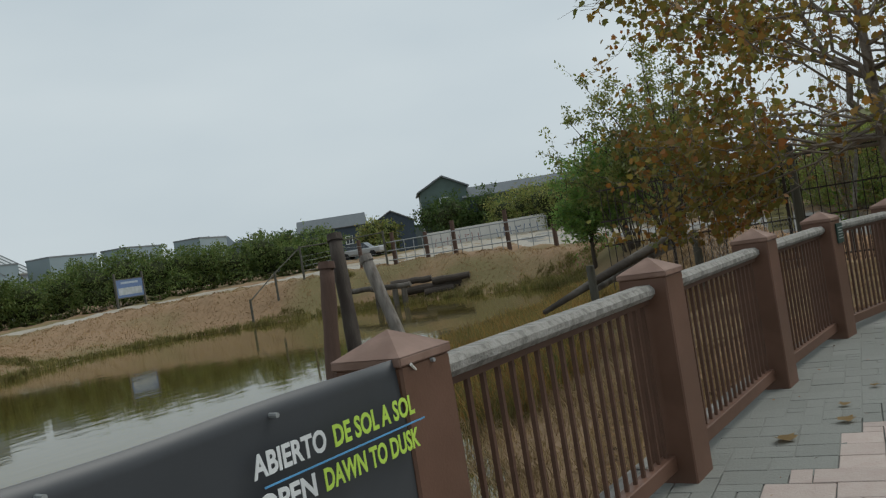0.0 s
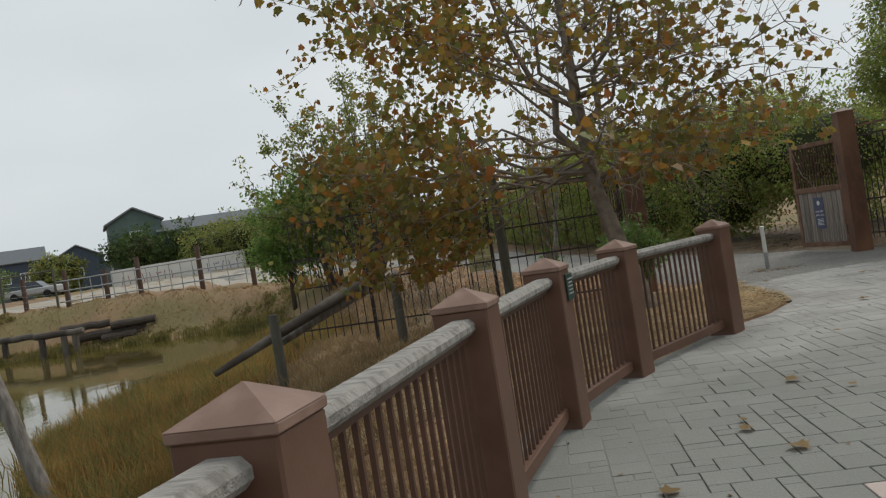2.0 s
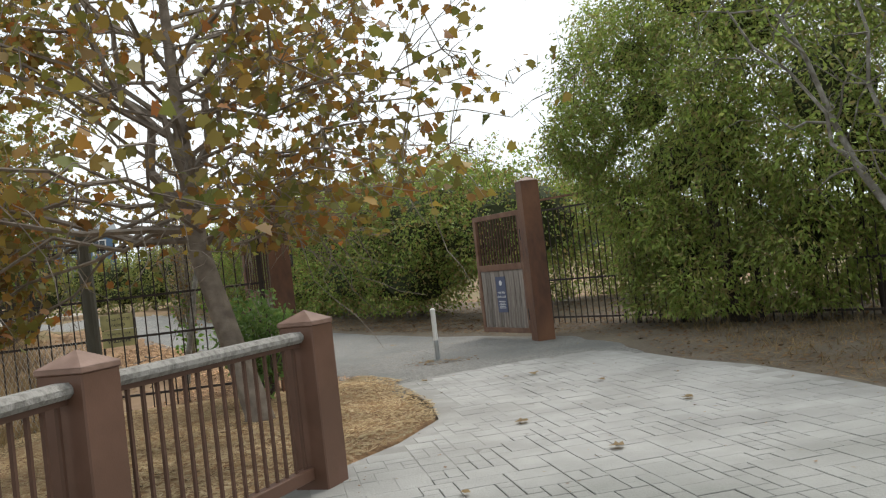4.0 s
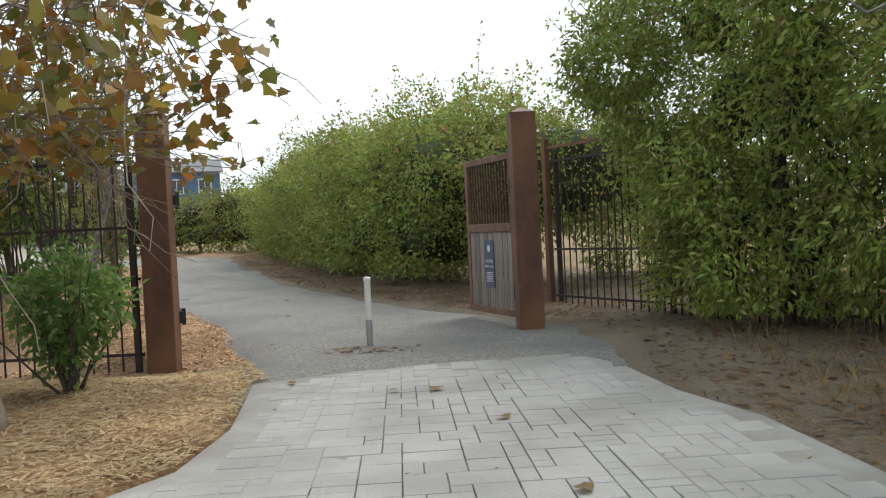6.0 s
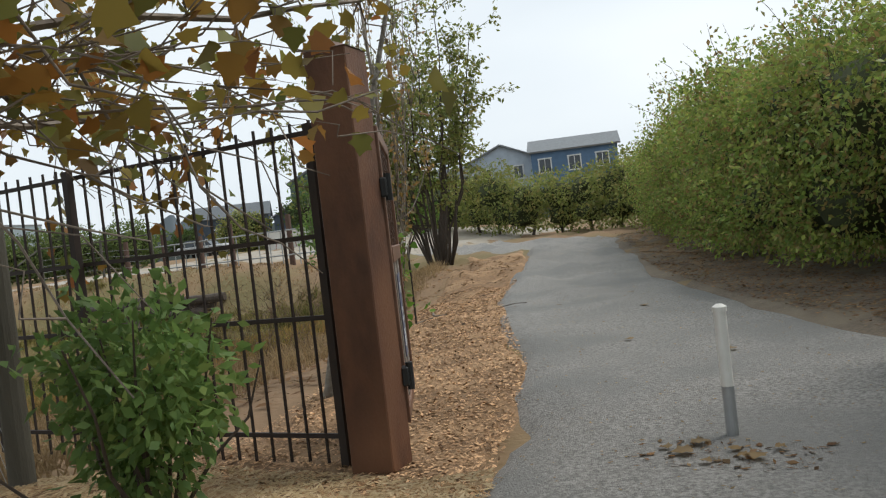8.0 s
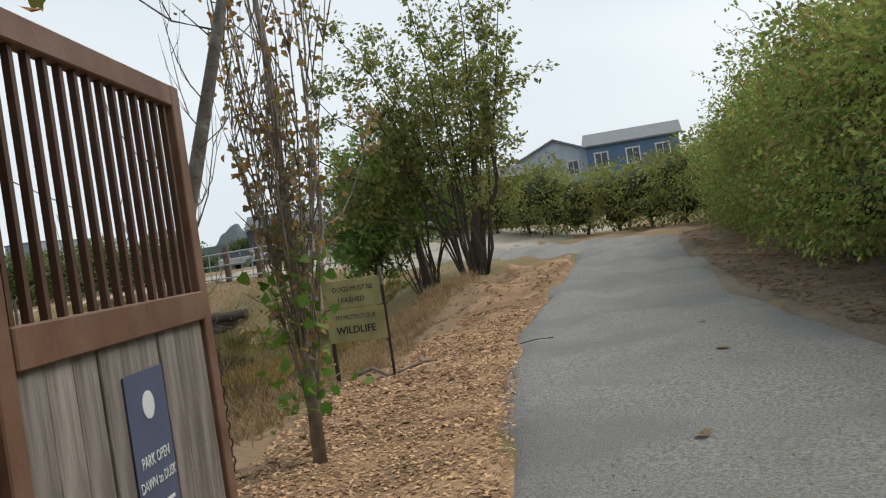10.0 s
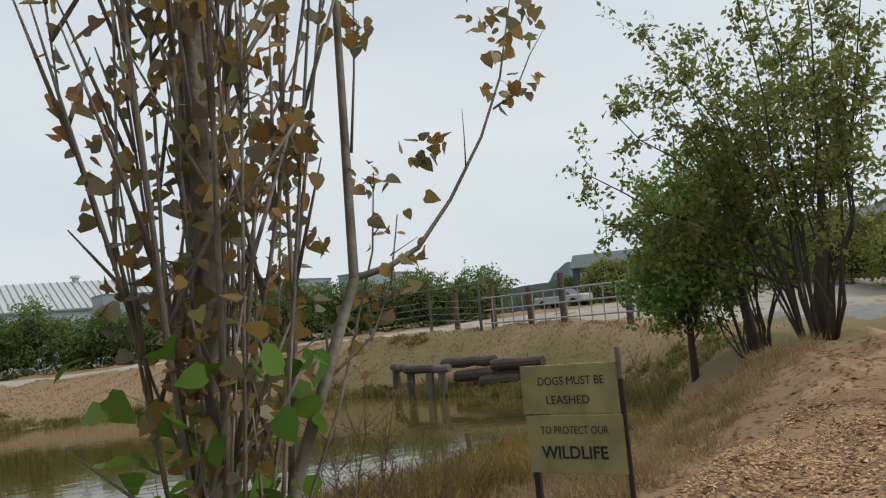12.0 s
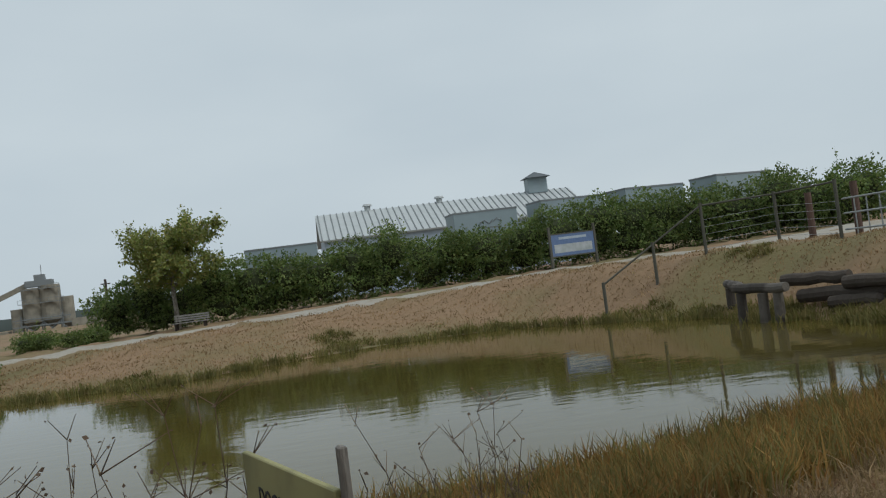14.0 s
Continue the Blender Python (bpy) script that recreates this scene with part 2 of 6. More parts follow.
M_glass = mat("window_glass", (0.03, 0.04, 0.05), 0.08, spec=0.6)
M_trim = mat("white_trim", (0.62, 0.64, 0.64), 0.6)
M_metalroof = mat("ribbed_metal_roof", (0.46, 0.48, 0.48), 0.55, second=(0.38, 0.40, 0.40), scale=1.2)
M_rib = mat("roof_rib", (0.20, 0.215, 0.22), 0.6)
M_trailer = mat("trailer_panel", (0.27, 0.325, 0.345), 0.5, second=(0.235, 0.285, 0.30), scale=0.8)
M_rubber = mat("tyre_rubber", (0.025, 0.025, 0.026), 0.9)
M_plant = mat("concrete_plant", (0.29, 0.265, 0.215), 0.85, second=(0.17, 0.155, 0.125), scale=0.6, amount=0.8)
M_wallw = mat("white_hoarding", (0.60, 0.58, 0.54), 0.8, second=(0.5, 0.48, 0.45), scale=1.0)
# Distance haze is mixed into this even blue-grey base colour.
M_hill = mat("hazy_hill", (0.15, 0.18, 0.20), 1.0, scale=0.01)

L_syc = leaf_mat("sycamore_leaves", [(0.15, 0.165, 0.04), (0.34, 0.14, 0.032), (0.13, 0.155, 0.04), (0.30, 0.19, 0.042), (0.20, 0.21, 0.045), (0.22, 0.105, 0.036), (0.14, 0.165, 0.04), (0.36, 0.235, 0.045), (0.28, 0.105, 0.03), (0.22, 0.22, 0.05)])
L_hedge = leaf_mat("hedge_leaves", [(0.109, 0.192, 0.046), (0.288, 0.384, 0.079), (0.160, 0.250, 0.056), (0.422, 0.461, 0.109), (0.205, 0.301, 0.064), (0.410, 0.275, 0.109), (0.128, 0.211, 0.051), (0.346, 0.410, 0.096), (0.243, 0.154, 0.070), (0.256, 0.346, 0.077)])
L_willow = leaf_mat("willow_leaves", [(0.153, 0.218, 0.055), (0.322, 0.408, 0.082), (0.215, 0.291, 0.068), (0.384, 0.422, 0.109), (0.291, 0.233, 0.096), (0.153, 0.189, 0.048), (0.261, 0.364, 0.082)])
L_dark = leaf_mat("dark_shrub_leaves", [(0.042, 0.077, 0.022), (0.091, 0.140, 0.039), (0.056, 0.098, 0.028), (0.126, 0.168, 0.042)])
L_tree = leaf_mat("bankside_tree_leaves", [(0.115, 0.225, 0.06), (0.23, 0.36, 0.08), (0.15, 0.26, 0.066), (0.29, 0.36, 0.09)])
L_olive = leaf_mat("olive_green_leaves", [(0.137, 0.185, 0.048), (0.272, 0.291, 0.078), (0.174, 0.214, 0.058), (0.349, 0.291, 0.097)])
L_shrub = leaf_mat("shrub_leaves", [(0.088, 0.163, 0.044), (0.175, 0.275, 0.075), (0.112, 0.200, 0.056), (0.237, 0.312, 0.088)])
L_poplar = leaf_mat("poplar_leaves", [(0.330, 0.180, 0.068), (0.420, 0.285, 0.090), (0.165, 0.120, 0.075), (0.300, 0.270, 0.195), (0.255, 0.225, 0.075), (0.495, 0.285, 0.090), (0.210, 0.240, 0.075), (0.375, 0.195, 0.075), (0.450, 0.390, 0.270)])
L_bank = leaf_mat("bank_straw", [(0.36, 0.24, 0.135), (0.29, 0.185, 0.10), (0.33, 0.235, 0.12), (0.25, 0.17, 0.09)], 0.8)
L_farhedge = leaf_mat("far_hedge_leaves", [(0.065, 0.11, 0.03), (0.155, 0.215, 0.058), (0.095, 0.145, 0.04), (0.21, 0.24, 0.075), (0.12, 0.175, 0.045)])
L_green = leaf_mat("bright_green_leaves", [(0.10, 0.22, 0.03), (0.16, 0.28, 0.04)])
L_marsh = leaf_mat("marsh_grass", [(0.312, 0.180, 0.054), (0.360, 0.228, 0.072), (0.192, 0.168, 0.054), (0.288, 0.144, 0.048), (0.240, 0.216, 0.072)], 0.8)
L_straw = leaf_mat("straw_grass", [(0.36, 0.26, 0.14), (0.26, 0.18, 0.10), (0.30, 0.22, 0.11), (0.22, 0.15, 0.08)], 0.8)
L_reed = leaf_mat("waterside_grass", [(0.15, 0.15, 0.04), (0.24, 0.19, 0.07), (0.11, 0.12, 0.035), (0.28, 0.22, 0.09)], 0.8)
L_twig = leaf_mat("grey_twigs", [(0.20, 0.14, 0.10), (0.12, 0.085, 0.06), (0.25, 0.19, 0.14)], 0.8)

M_water = bpy.data.materials.new("pond_water")
M_water.use_nodes = True
_n, _l = M_water.node_tree.nodes, M_water.node_tree.links
_b = _n["Principled BSDF"]
_b.inputs["Base Color"].default_value = (0.085, 0.067, 0.017, 1)
_b.inputs["Roughness"].default_value = 0.04
_b.inputs["IOR"].default_value = 1.33
_b.inputs["Specular IOR Level"].default_value = 0.5
_tc = _n.new("ShaderNodeTexCoord")
_mp = _n.new("ShaderNodeMapping")
_mp.inputs["Scale"].default_value = (1.0, 0.45, 1.0)
_mp.inputs["Rotation"].default_value = (0, 0, 0.6)
_nz = _n.new("ShaderNodeTexNoise")
_nz.inputs["Scale"].default_value = 2.2
_nz.inputs["Detail"].default_value = 3
_bp = _n.new("ShaderNodeBump")
_bp.inputs["Strength"].default_value = 0.075
_bp.inputs["Distance"].default_value = 0.06
_l.new(_tc.outputs["Object"], _mp.inputs[0])
_l.new(_mp.outputs[0], _nz.inputs["Vector"])
_l.new(_nz.outputs["Fac"], _bp.inputs["Height"])
_l.new(_bp.outputs[0], _b.inputs["Normal"])


# ---- mesh helpers ----
def link_mesh(name, me, material, parent=None, label="", smooth=False):
    if material:
        me.materials.append(material)
    if smooth:
        me.polygons.foreach_set("use_smooth", np.ones(len(me.polygons), bool))
    ob = new(name, me)
    if parent is not None:
        ob.parent = parent
    if label:
        ob["label"] = label
    return ob


def part(name, bm, material, parent=None, label="", smooth=False):
    me = bpy.data.meshes.new(name)
    bm.normal_update()
    bm.to_mesh(me)
    bm.free()
    return link_mesh(name, me, material, parent, label, smooth)


def thing(name, m, label, category, group="", kind=""):
    ob = new(name)
    ob.matrix_world = m
    return tagged(ob, label, category, group, kind)


def box(bm, sx, sy, sz, m=None, bevel=0.0):
    """A box centred on m; sz upwards."""
    r = bmesh.ops.create_cube(bm, size=1.0)
    vs = r["verts"]
    bmesh.ops.scale(bm, vec=(sx, sy, sz), verts=vs)
    if bevel:
        es = list({e for v in vs for e in v.link_edges})
        rb = bmesh.ops.bevel(bm, geom=es, offset=bevel, segments=1, affect="EDGES", profile=0.5)
        vs = list({v for f in rb["faces"] for v in f.verts} | {v for v in vs if v.is_valid})
        seen, stack = set(vs), list(vs)
        while stack:
            v = stack.pop()
            for e in v.link_edges:
                o = e.other_vert(v)
                if o not in seen:
                    seen.add(o)
                    stack.append(o)
        vs = list(seen)
    if m is not None:
        bmesh.ops.transform(bm, matrix=m, verts=vs)
    return bm


def boxes(*rows, bevel=0.0):
    bm = bmesh.new()
    for sx, sy, sz, x, y, z in rows:
        box(bm, sx, sy, sz, Matrix.Translation((x, y, z)), bevel)
    return bm


def tube_arrays(pts, radii, sides=6, cap=True):
    pts = [Vector(p) for p in pts]
    V, F = [], []
    up = Vector((0.3, 0.2, 1)).normalized()
    for i, p in enumerate(pts):
        d = (pts[min(i + 1, len(pts) - 1)] - pts[max(i - 1, 0)])
        d = d.normalized() if d.length > 1e-6 else Vector((0, 0, 1))
        a = d.cross(Vector((1, 0, 0)) if abs(d.x) < 0.8 else Vector((0, 1, 0))).normalized()
        b = d.cross(a)
        for k in range(sides):
            ang = 2 * math.pi * k / sides
            V.append(p + (a * math.cos(ang) + b * math.sin(ang)) * radii[i])
    for i in range(len(pts) - 1):
        for k in range(sides):
            k2 = (k + 1) % sides
            F.append((i * sides + k, i * sides + k2, (i + 1) * sides + k2, (i + 1) * sides + k))
    if cap:
        F.append(tuple(range(sides))[::-1])
        F.append(tuple((len(pts) - 1) * sides + k for k in range(sides)))
    return V, F


def tubes(rows, sides=6):
    """One bmesh-free mesh of many tubes: rows of (points, radii)."""
    V, F = [], []
    for pts, radii in rows:
        v, f = tube_arrays(pts, radii, sides)
        o = len(V)
        V += [tuple(c) for c in v]
        F += [tuple(i + o for i in q) for q in f]
    me = bpy.data.meshes.new("tubes")
    me.from_pydata(V, [], F)
    return me


def tube(bm, a, b, r, r2=None, sides=10):
    v, f = tube_arrays([a, b], [r, r2 if r2 is not None else r], sides)
    vs = [bm.verts.new(c) for c in v]
    for q in f:
        bm.faces.new([vs[i] for i in q])
    return bm


def fast_mesh(name, V, quads):
    """A mesh from arrays: V (n, 3), quads (m, k)."""
    me = bpy.data.meshes.new(name)
    k = quads.shape[1]
    me.vertices.add(len(V))
    me.vertices.foreach_set("co", np.ascontiguousarray(V, np.float32).ravel())
    me.loops.add(quads.size)
    me.loops.foreach_set("vertex_index", np.ascontiguousarray(quads, np.int32).ravel())
    me.polygons.add(len(quads))
    me.polygons.foreach_set("loop_start", np.arange(0, quads.size, k, dtype=np.int32))
    me.polygons.foreach_set("loop_total", np.full(len(quads), k, np.int32))
    me.update(calc_edges=True)
    return me


def unit(a):
    return a / np.maximum(np.linalg.norm(a, axis=1, keepdims=True), 1e-9)


def leaves_mesh(P, size, rng, out=None, droop=0.3, aspect=0.55, spread=0.35):
    """Folded diamond leaves at P: each a base, two sides and a tip."""
    n = len(P)
    d = rng.normal(size=(n, 3))
    if out is not None:
        d = d * 0.8 + out * 0.9
    d[:, 2] -= droop
    d = unit(d)
    s = unit(np.cross(d, rng.normal(size=(n, 3))))
    up = np.cross(s, d)
    L = (size * rng.uniform(1 - spread, 1 + spread, n))[:, None]
    w = L * aspect * 0.5
    a = P
    b = P + d * L * 0.45 + s * w + up * w * 0.35
    c = P + d * L
    e = P + d * L * 0.45 - s * w + up * w * 0.35
    V = np.stack([a, b, c, e], 1).reshape(-1, 3)
    q = np.arange(4 * n).reshape(-1, 4)
    return fast_mesh("leaves", V, q)


LOBES = np.array([(0, 0), (0.25, 0.02), (0.52, 0.14), (0.40, 0.36), (0.58, 0.58), (0.30, 0.66), (0, 1.0), (-0.30, 0.66), (-0.58, 0.58), (-0.40, 0.36), (-0.52, 0.14), (-0.25, 0.02)])


def lobed_leaves_mesh(P, size, rng, droop=0.5, outline=LOBES):
    """Lobed leaves, each one flat-ish polygon with its tip bent down."""
    n, k = len(P), len(outline)
    d = rng.normal(size=(n, 3))
    d[:, 2] = d[:, 2] * 0.6 - droop
    d = unit(d)
    s = unit(np.cross(d, rng.normal(size=(n, 3))))
    up = np.cross(s, d)
    L = size * rng.uniform(0.65, 1.3, n)
    lx, ly = outline[:, 0], outline[:, 1]
    bend = 0.35 * np.abs(lx) - 0.15 * ly**2
    V = P[:, None] + L[:, None, None] * (s[:, None] * lx[None, :, None] + d[:, None] * ly[None, :, None] + up[:, None] * bend[None, :, None])
    return fast_mesh("leaves", V.reshape(-1, 3), np.arange(n * k).reshape(n, k))


def blades_mesh(P, height, rng, width=0.012, lean=0.35):
    """Grass blades: a tapering bent strip of one quad and one tip, as quads."""
    n = len(P)
    az = rng.uniform(0, 2 * np.pi, n)
    side = np.stack([np.cos(az), np.sin(az), 0 * az], 1)
    ln = rng.normal(size=(n, 3)) * lean
    ln[:, 2] = 0
    h = (height * rng.uniform(0.5, 1.3, n))[:, None]
    z = np.array([[0, 0, 1.0]])
    m = P + z * h * 0.55 + ln * h * 0.35
    t = P + z * h * (1 - 0.25 * np.linalg.norm(ln, axis=1, keepdims=True)) + ln * h
    w = width * side
    V = np.stack([P - w, P + w, m + w * 0.8, m - w * 0.8, t + w * 0.15, t - w * 0.15], 1).reshape(-1, 3)
    o = np.arange(n)[:, None] * 6
    q = np.concatenate([o + np.array([[0, 1, 2, 3]]), o + np.array([[3, 2, 4, 5]])], 0)
    return fast_mesh("blades", V, q)


def blob_points(blobs, n, rng, depth=0.25, low=-9.0, lump=0.32):
    """Points near the outside of a union of ellipsoids (x, y, z, rx, ry, rz), with outward directions."""
    B = np.array(blobs, float)
    area = B[:, 3] * B[:, 4] + B[:, 4] * B[:, 5] + B[:, 3] * B[:, 5]
    pick = rng.choice(len(B), int(n * 1.8), p=area / area.sum())
    d = unit(rng.normal(size=(len(pick), 3)))
    lumps = 1 + lump * (np.sin(d[:, 0] * 7 + pick) * np.sin(d[:, 1] * 6 + pick * 2) + np.sin(d[:, 2] * 8 + pick * 3) * 0.6)
    r = lumps * (1 - depth * rng.random(len(pick)) ** 1.6)
    P = B[pick, :3] + d * B[pick, 3:] * r[:, None]
    keep = P[:, 2] > low
    for i in range(len(B)):
        q = ((P - B[i, :3]) / B[i, 3:])
        keep &= ~(((q**2).sum(1) < 0.45) & (pick != i))
    P, d = P[keep][:n], d[keep][:n]
    return P, d


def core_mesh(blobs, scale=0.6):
    """Rough shrunken lumps that fill a hedge, dark to stand for its inner shade."""
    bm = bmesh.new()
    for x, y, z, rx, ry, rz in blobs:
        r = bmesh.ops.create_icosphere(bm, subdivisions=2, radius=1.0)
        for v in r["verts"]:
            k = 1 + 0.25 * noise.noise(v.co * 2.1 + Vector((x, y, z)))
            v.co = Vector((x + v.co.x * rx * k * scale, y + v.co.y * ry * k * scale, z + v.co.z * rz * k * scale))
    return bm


def wander(a, b, steps, jitter, rng):
    a, b = np.array(a, float), np.array(b, float)
    pts = [a]
    for i in range(1, steps):
        pts.append(a + (b - a) * i / steps + rng.normal(size=3) * jitter)
    pts.append(b)
    return pts


def text_mesh(body, size, name="lettering", stroke=0.0):
    """Letters as a mesh, in the x-y plane, centred."""
    cu = bpy.data.curves.new(name, "FONT")
    cu.body, cu.size, cu.align_x, cu.align_y, cu.extrude, cu.offset = body, size, "CENTER", "CENTER", 0.001, stroke
    cu.resolution_u = 3
    ob = bpy.data.objects.new(name, cu)
    scene.collection.objects.link(ob)
    dg = bpy.context.evaluated_depsgraph_get()
    me = bpy.data.meshes.new_from_object(ob.evaluated_get(dg))
    bpy.data.objects.remove(ob)
    return me


def letters(body, size, m, material, parent, stroke=0.0, name="lettering", squeeze=1.0, width=0.0):
    me = text_mesh(body, size, name, stroke)
    if width:
        xs = [v.co.x for v in me.vertices]
        squeeze = width / (max(xs) - min(xs))
    me.transform(m @ Matrix.Diagonal((squeeze, 1, 1, 1)))
    return link_mesh(name, me, material, parent)


# ---- ground ----
WATER = -1.3
POND = [(-2.3, -40), (-2.3, 3.0), (-3.2, 6.5), (-6.0, 10.0), (-8.6, 12.6), (-11.0, 15.5), (-12.7, 20.0), (-13.0, 24.5), (-13.5, 28.2), (-14.8, 31.5), (-15.2, 34.0),
        (-16.0, 36.3), (-19.3, 38.3), (-24.0, 38.6), (-28.0, 38.2), (-32.5, 37.2), (-37.0, 34.3), (-40.3, 31.0), (-41.0, 26.0), (-38.5, 21.4), (-36.0, 17.5),
        (-36.5, 11.0), (-39.0, 2.0), (-46.0, -14.0), (-50.0, -40.0)]


def inside_poly(px, py, poly):
    r = np.zeros(px.shape, bool)
    for (x1, y1), (x2, y2) in zip(poly, poly[1:] + poly[:1]):
        c = (y1 > py) != (y2 > py)
        r ^= c & (px < (x2 - x1) * (py - y1) / (y2 - y1 + 1e-12) + x1)
    return r


def edge_distance(px, py, poly):
    d = np.full(px.shape, 1e9)
    for (x1, y1), (x2, y2) in zip(poly, poly[1:] + poly[:1]):
        dx, dy = x2 - x1, y2 - y1
        t = np.clip(((px - x1) * dx + (py - y1) * dy) / (dx * dx + dy * dy), 0, 1)
        d = np.minimum(d, np.hypot(px - x1 - t * dx, py - y1 - t * dy))
    return d


def smooth(t):
    t = np.clip(t, 0, 1)
    return t * t * (3 - 2 * t)


def height(px, py):
    """The ground's height: flat plaza, a path that climbs gently, banks down to the pond."""
    px, py = np.asarray(px, float), np.asarray(py, float)
    d = edge_distance(px, py, POND)
    ins = inside_poly(px, py, POND)
    far = smooth((-px - 20) / 10)
    top_near = 0.017 * np.clip(py - 21, 0, 60)
    top_far = np.clip(-0.45 + 0.033 * py, -0.2, 1.6)
    top = top_near * (1 - far) + top_far * far
    near_len = np.clip(1.0 + (py - 4) * 0.55, 1.0, 9.5) * (1 - 0.62 * smooth((py - 29) / 7))
    far_len = 10.5 - 5.8 * smooth((py - 28) / 10)
    length = near_len * (1 - far) + far_len * far
    h = WATER + (top - WATER) * smooth(d / length) ** 0.9
    rough_amt = 0.10 * smooth(d / length) * (1 - smooth((px + 6) / 3)) + 0.02 * (px < -1.5)
    h = h + rough_amt * (np.sin(px * 1.7 + np.sin(py * 0.9) * 2) * np.sin(py * 1.3 + px * 0.4) + 0.5 * np.sin(px * 4.1 + py * 3.3))
    h = h - 0.12 * smooth((0.5 - px) / 1.0) * smooth((py - 17.2) / 1.0) * (1 - smooth((py - 19.3) / 1.5)) * (px > -8)
    return np.where(ins, WATER - 0.5 * smooth(d / 2.5) - 0.01, h)


def gz(x, y):
    return float(height(np.array([x]), np.array([y]))[0])


def spaced(lo, hi, step, reach):
    mid = list(np.arange(lo, hi + 1e-6, step))
    a, s = [lo], step
    while a[-1] > -reach:
        s *= 1.35
        a.append(a[-1] - s)
    b, s = [mid[-1]], step
    while b[-1] < reach:
        s *= 1.35
        b.append(b[-1] + s)
    return np.array(a[1:][::-1] + mid + b[1:])


def grid_mesh(xs, ys, f):
    X, Y = np.meshgrid(xs, ys)
    Z = f(X.ravel(), Y.ravel())
    V = np.stack([X.ravel(), Y.ravel(), Z], 1)
    nx, ny = len(xs), len(ys)
    i = (np.arange(ny - 1)[:, None] * nx + np.arange(nx - 1)[None]).ravel()
    return fast_mesh("sheet", V, np.stack([i, i + 1, i + nx + 1, i + nx], 1))


def ground_height(x, y):
    h = height(x, y)
    plaza = smooth((x + 1.35) / 0.1) * (y < 40)
    way = inside_poly(x, y, PATH_L + PATH_R[::-1]) | inside_poly(x, y, CHIP_L + CHIP_R[::-1]) | inside_poly(x, y, TRAIL_A + TRAIL_B[::-1])
    return h - np.maximum(0.06 * plaza, 0.07 * way)


water = link_mesh("water", grid_mesh(np.linspace(-60, -1.9, 30), np.linspace(-45, 42, 30), lambda x, y: 0 * x + WATER), M_water)
tagged(water, "still olive-brown pond water with faint ripples", "pond", kind="structure")


def strip(left, right, lift, n=6, f=height, thick=0.0, jag=0.0, step=0.5):
    """A sheet draped between two lines of plan points with as many points each."""
    rng = np.random.default_rng(3)
    L, R = np.array(left, float), np.array(right, float)

    def fine(A):
        k = np.linspace(0, len(A) - 1, (len(A) - 1) * n + 1)
        return np.stack([np.interp(k, np.arange(len(A)), A[:, c]) for c in (0, 1)], 1)

    L, R = fine(L), fine(R)
    if jag:
        k = np.arange(len(L)) / n
        L = L + (jag * (np.sin(k * 4.1 + rng.random() * 6) + 0.7 * np.sin(k * 9.7 + rng.random() * 6) + 0.4 * np.sin(k * 17.3)))[:, None] * np.array([[1.0, 0.3]])
        R = R + (jag * (np.sin(k * 3.7 + rng.random() * 6) + 0.7 * np.sin(k * 8.9 + rng.random() * 6) + 0.4 * np.sin(k * 15.1)))[:, None] * np.array([[1.0, 0.3]])
    m = 14
    t = np.linspace(0, 1, m)[None, :, None]
    G = L[:, None] * (1 - t) + R[:, None] * t
    x, y = G[..., 0].ravel(), G[..., 1].ravel()
    edge = np.minimum(np.tile(np.arange(m), len(L)), np.tile(np.arange(m)[::-1], len(L)))
    along = np.repeat(np.arange(len(L)), m)
    edge = np.minimum(edge, np.minimum(along, len(L) - 1 - along))
    z = f(x, y) + np.where(edge == 0, -0.12, lift)
    V = np.stack([x, y, z], 1)
    i = (np.arange(len(L) - 1)[:, None] * m + np.arange(m - 1)[None]).ravel()
    return fast_mesh("strip", V, np.stack([i, i + 1, i + m + 1, i + m], 1))


PLAZA = [(-1.20, -9.0), (-1.24, 4.6), (-1.27, 7.0), (-1.18, 8.95), (-0.78, 10.65), (0.18, 12.5), (0.78, 13.4), (1.15, 14.3), (1.10, 15.3), (0.86, 16.3), (0.68, 17.0), (1.34, 17.44), (2.05, 17.77),
         (2.83, 18.0), (3.5, 18.16), (3.9, 17.4), (4.17, 16.2), (4.55, 15.3), (4.8, 14.0), (5.0, 11.6), (5.6, 8.0), (7.0, 4.0), (9.0, 0.0), (9.0, -9.0)]
# gravel path from the plaza through the gate and round the bend
PATH_L = [(0.3, 16.2), (0.1, 18.0), (-0.5, 19.6), (-1.5, 21.6), (-3.0, 23.9), (-5.0, 27.2), (-7.6, 33.0), (-9.9, 38.0), (-12.0, 42.0), (-18.5, 46.0), (-30.0, 49.5)]
PATH_R = [(4.1, 16.2), (4.2, 18.6), (3.9, 20.4), (1.6, 23.0), (-0.3, 25.8), (-2.6, 29.6), (-5.0, 35.0), (-7.6, 40.5), (-11.0, 48.5), (-19.0, 53.0), (-30.0, 56.0)]
gravel_path = tagged(link_mesh("path", strip(PATH_L, PATH_R, 0.012, n=10, jag=0.05, f=lambda x, y: np.where(inside_poly(x, y, PLAZA), -0.035, height(x, y))), M_gravel, smooth=True), "grey crushed-gravel footpath curving round the pond", "path", kind="structure")

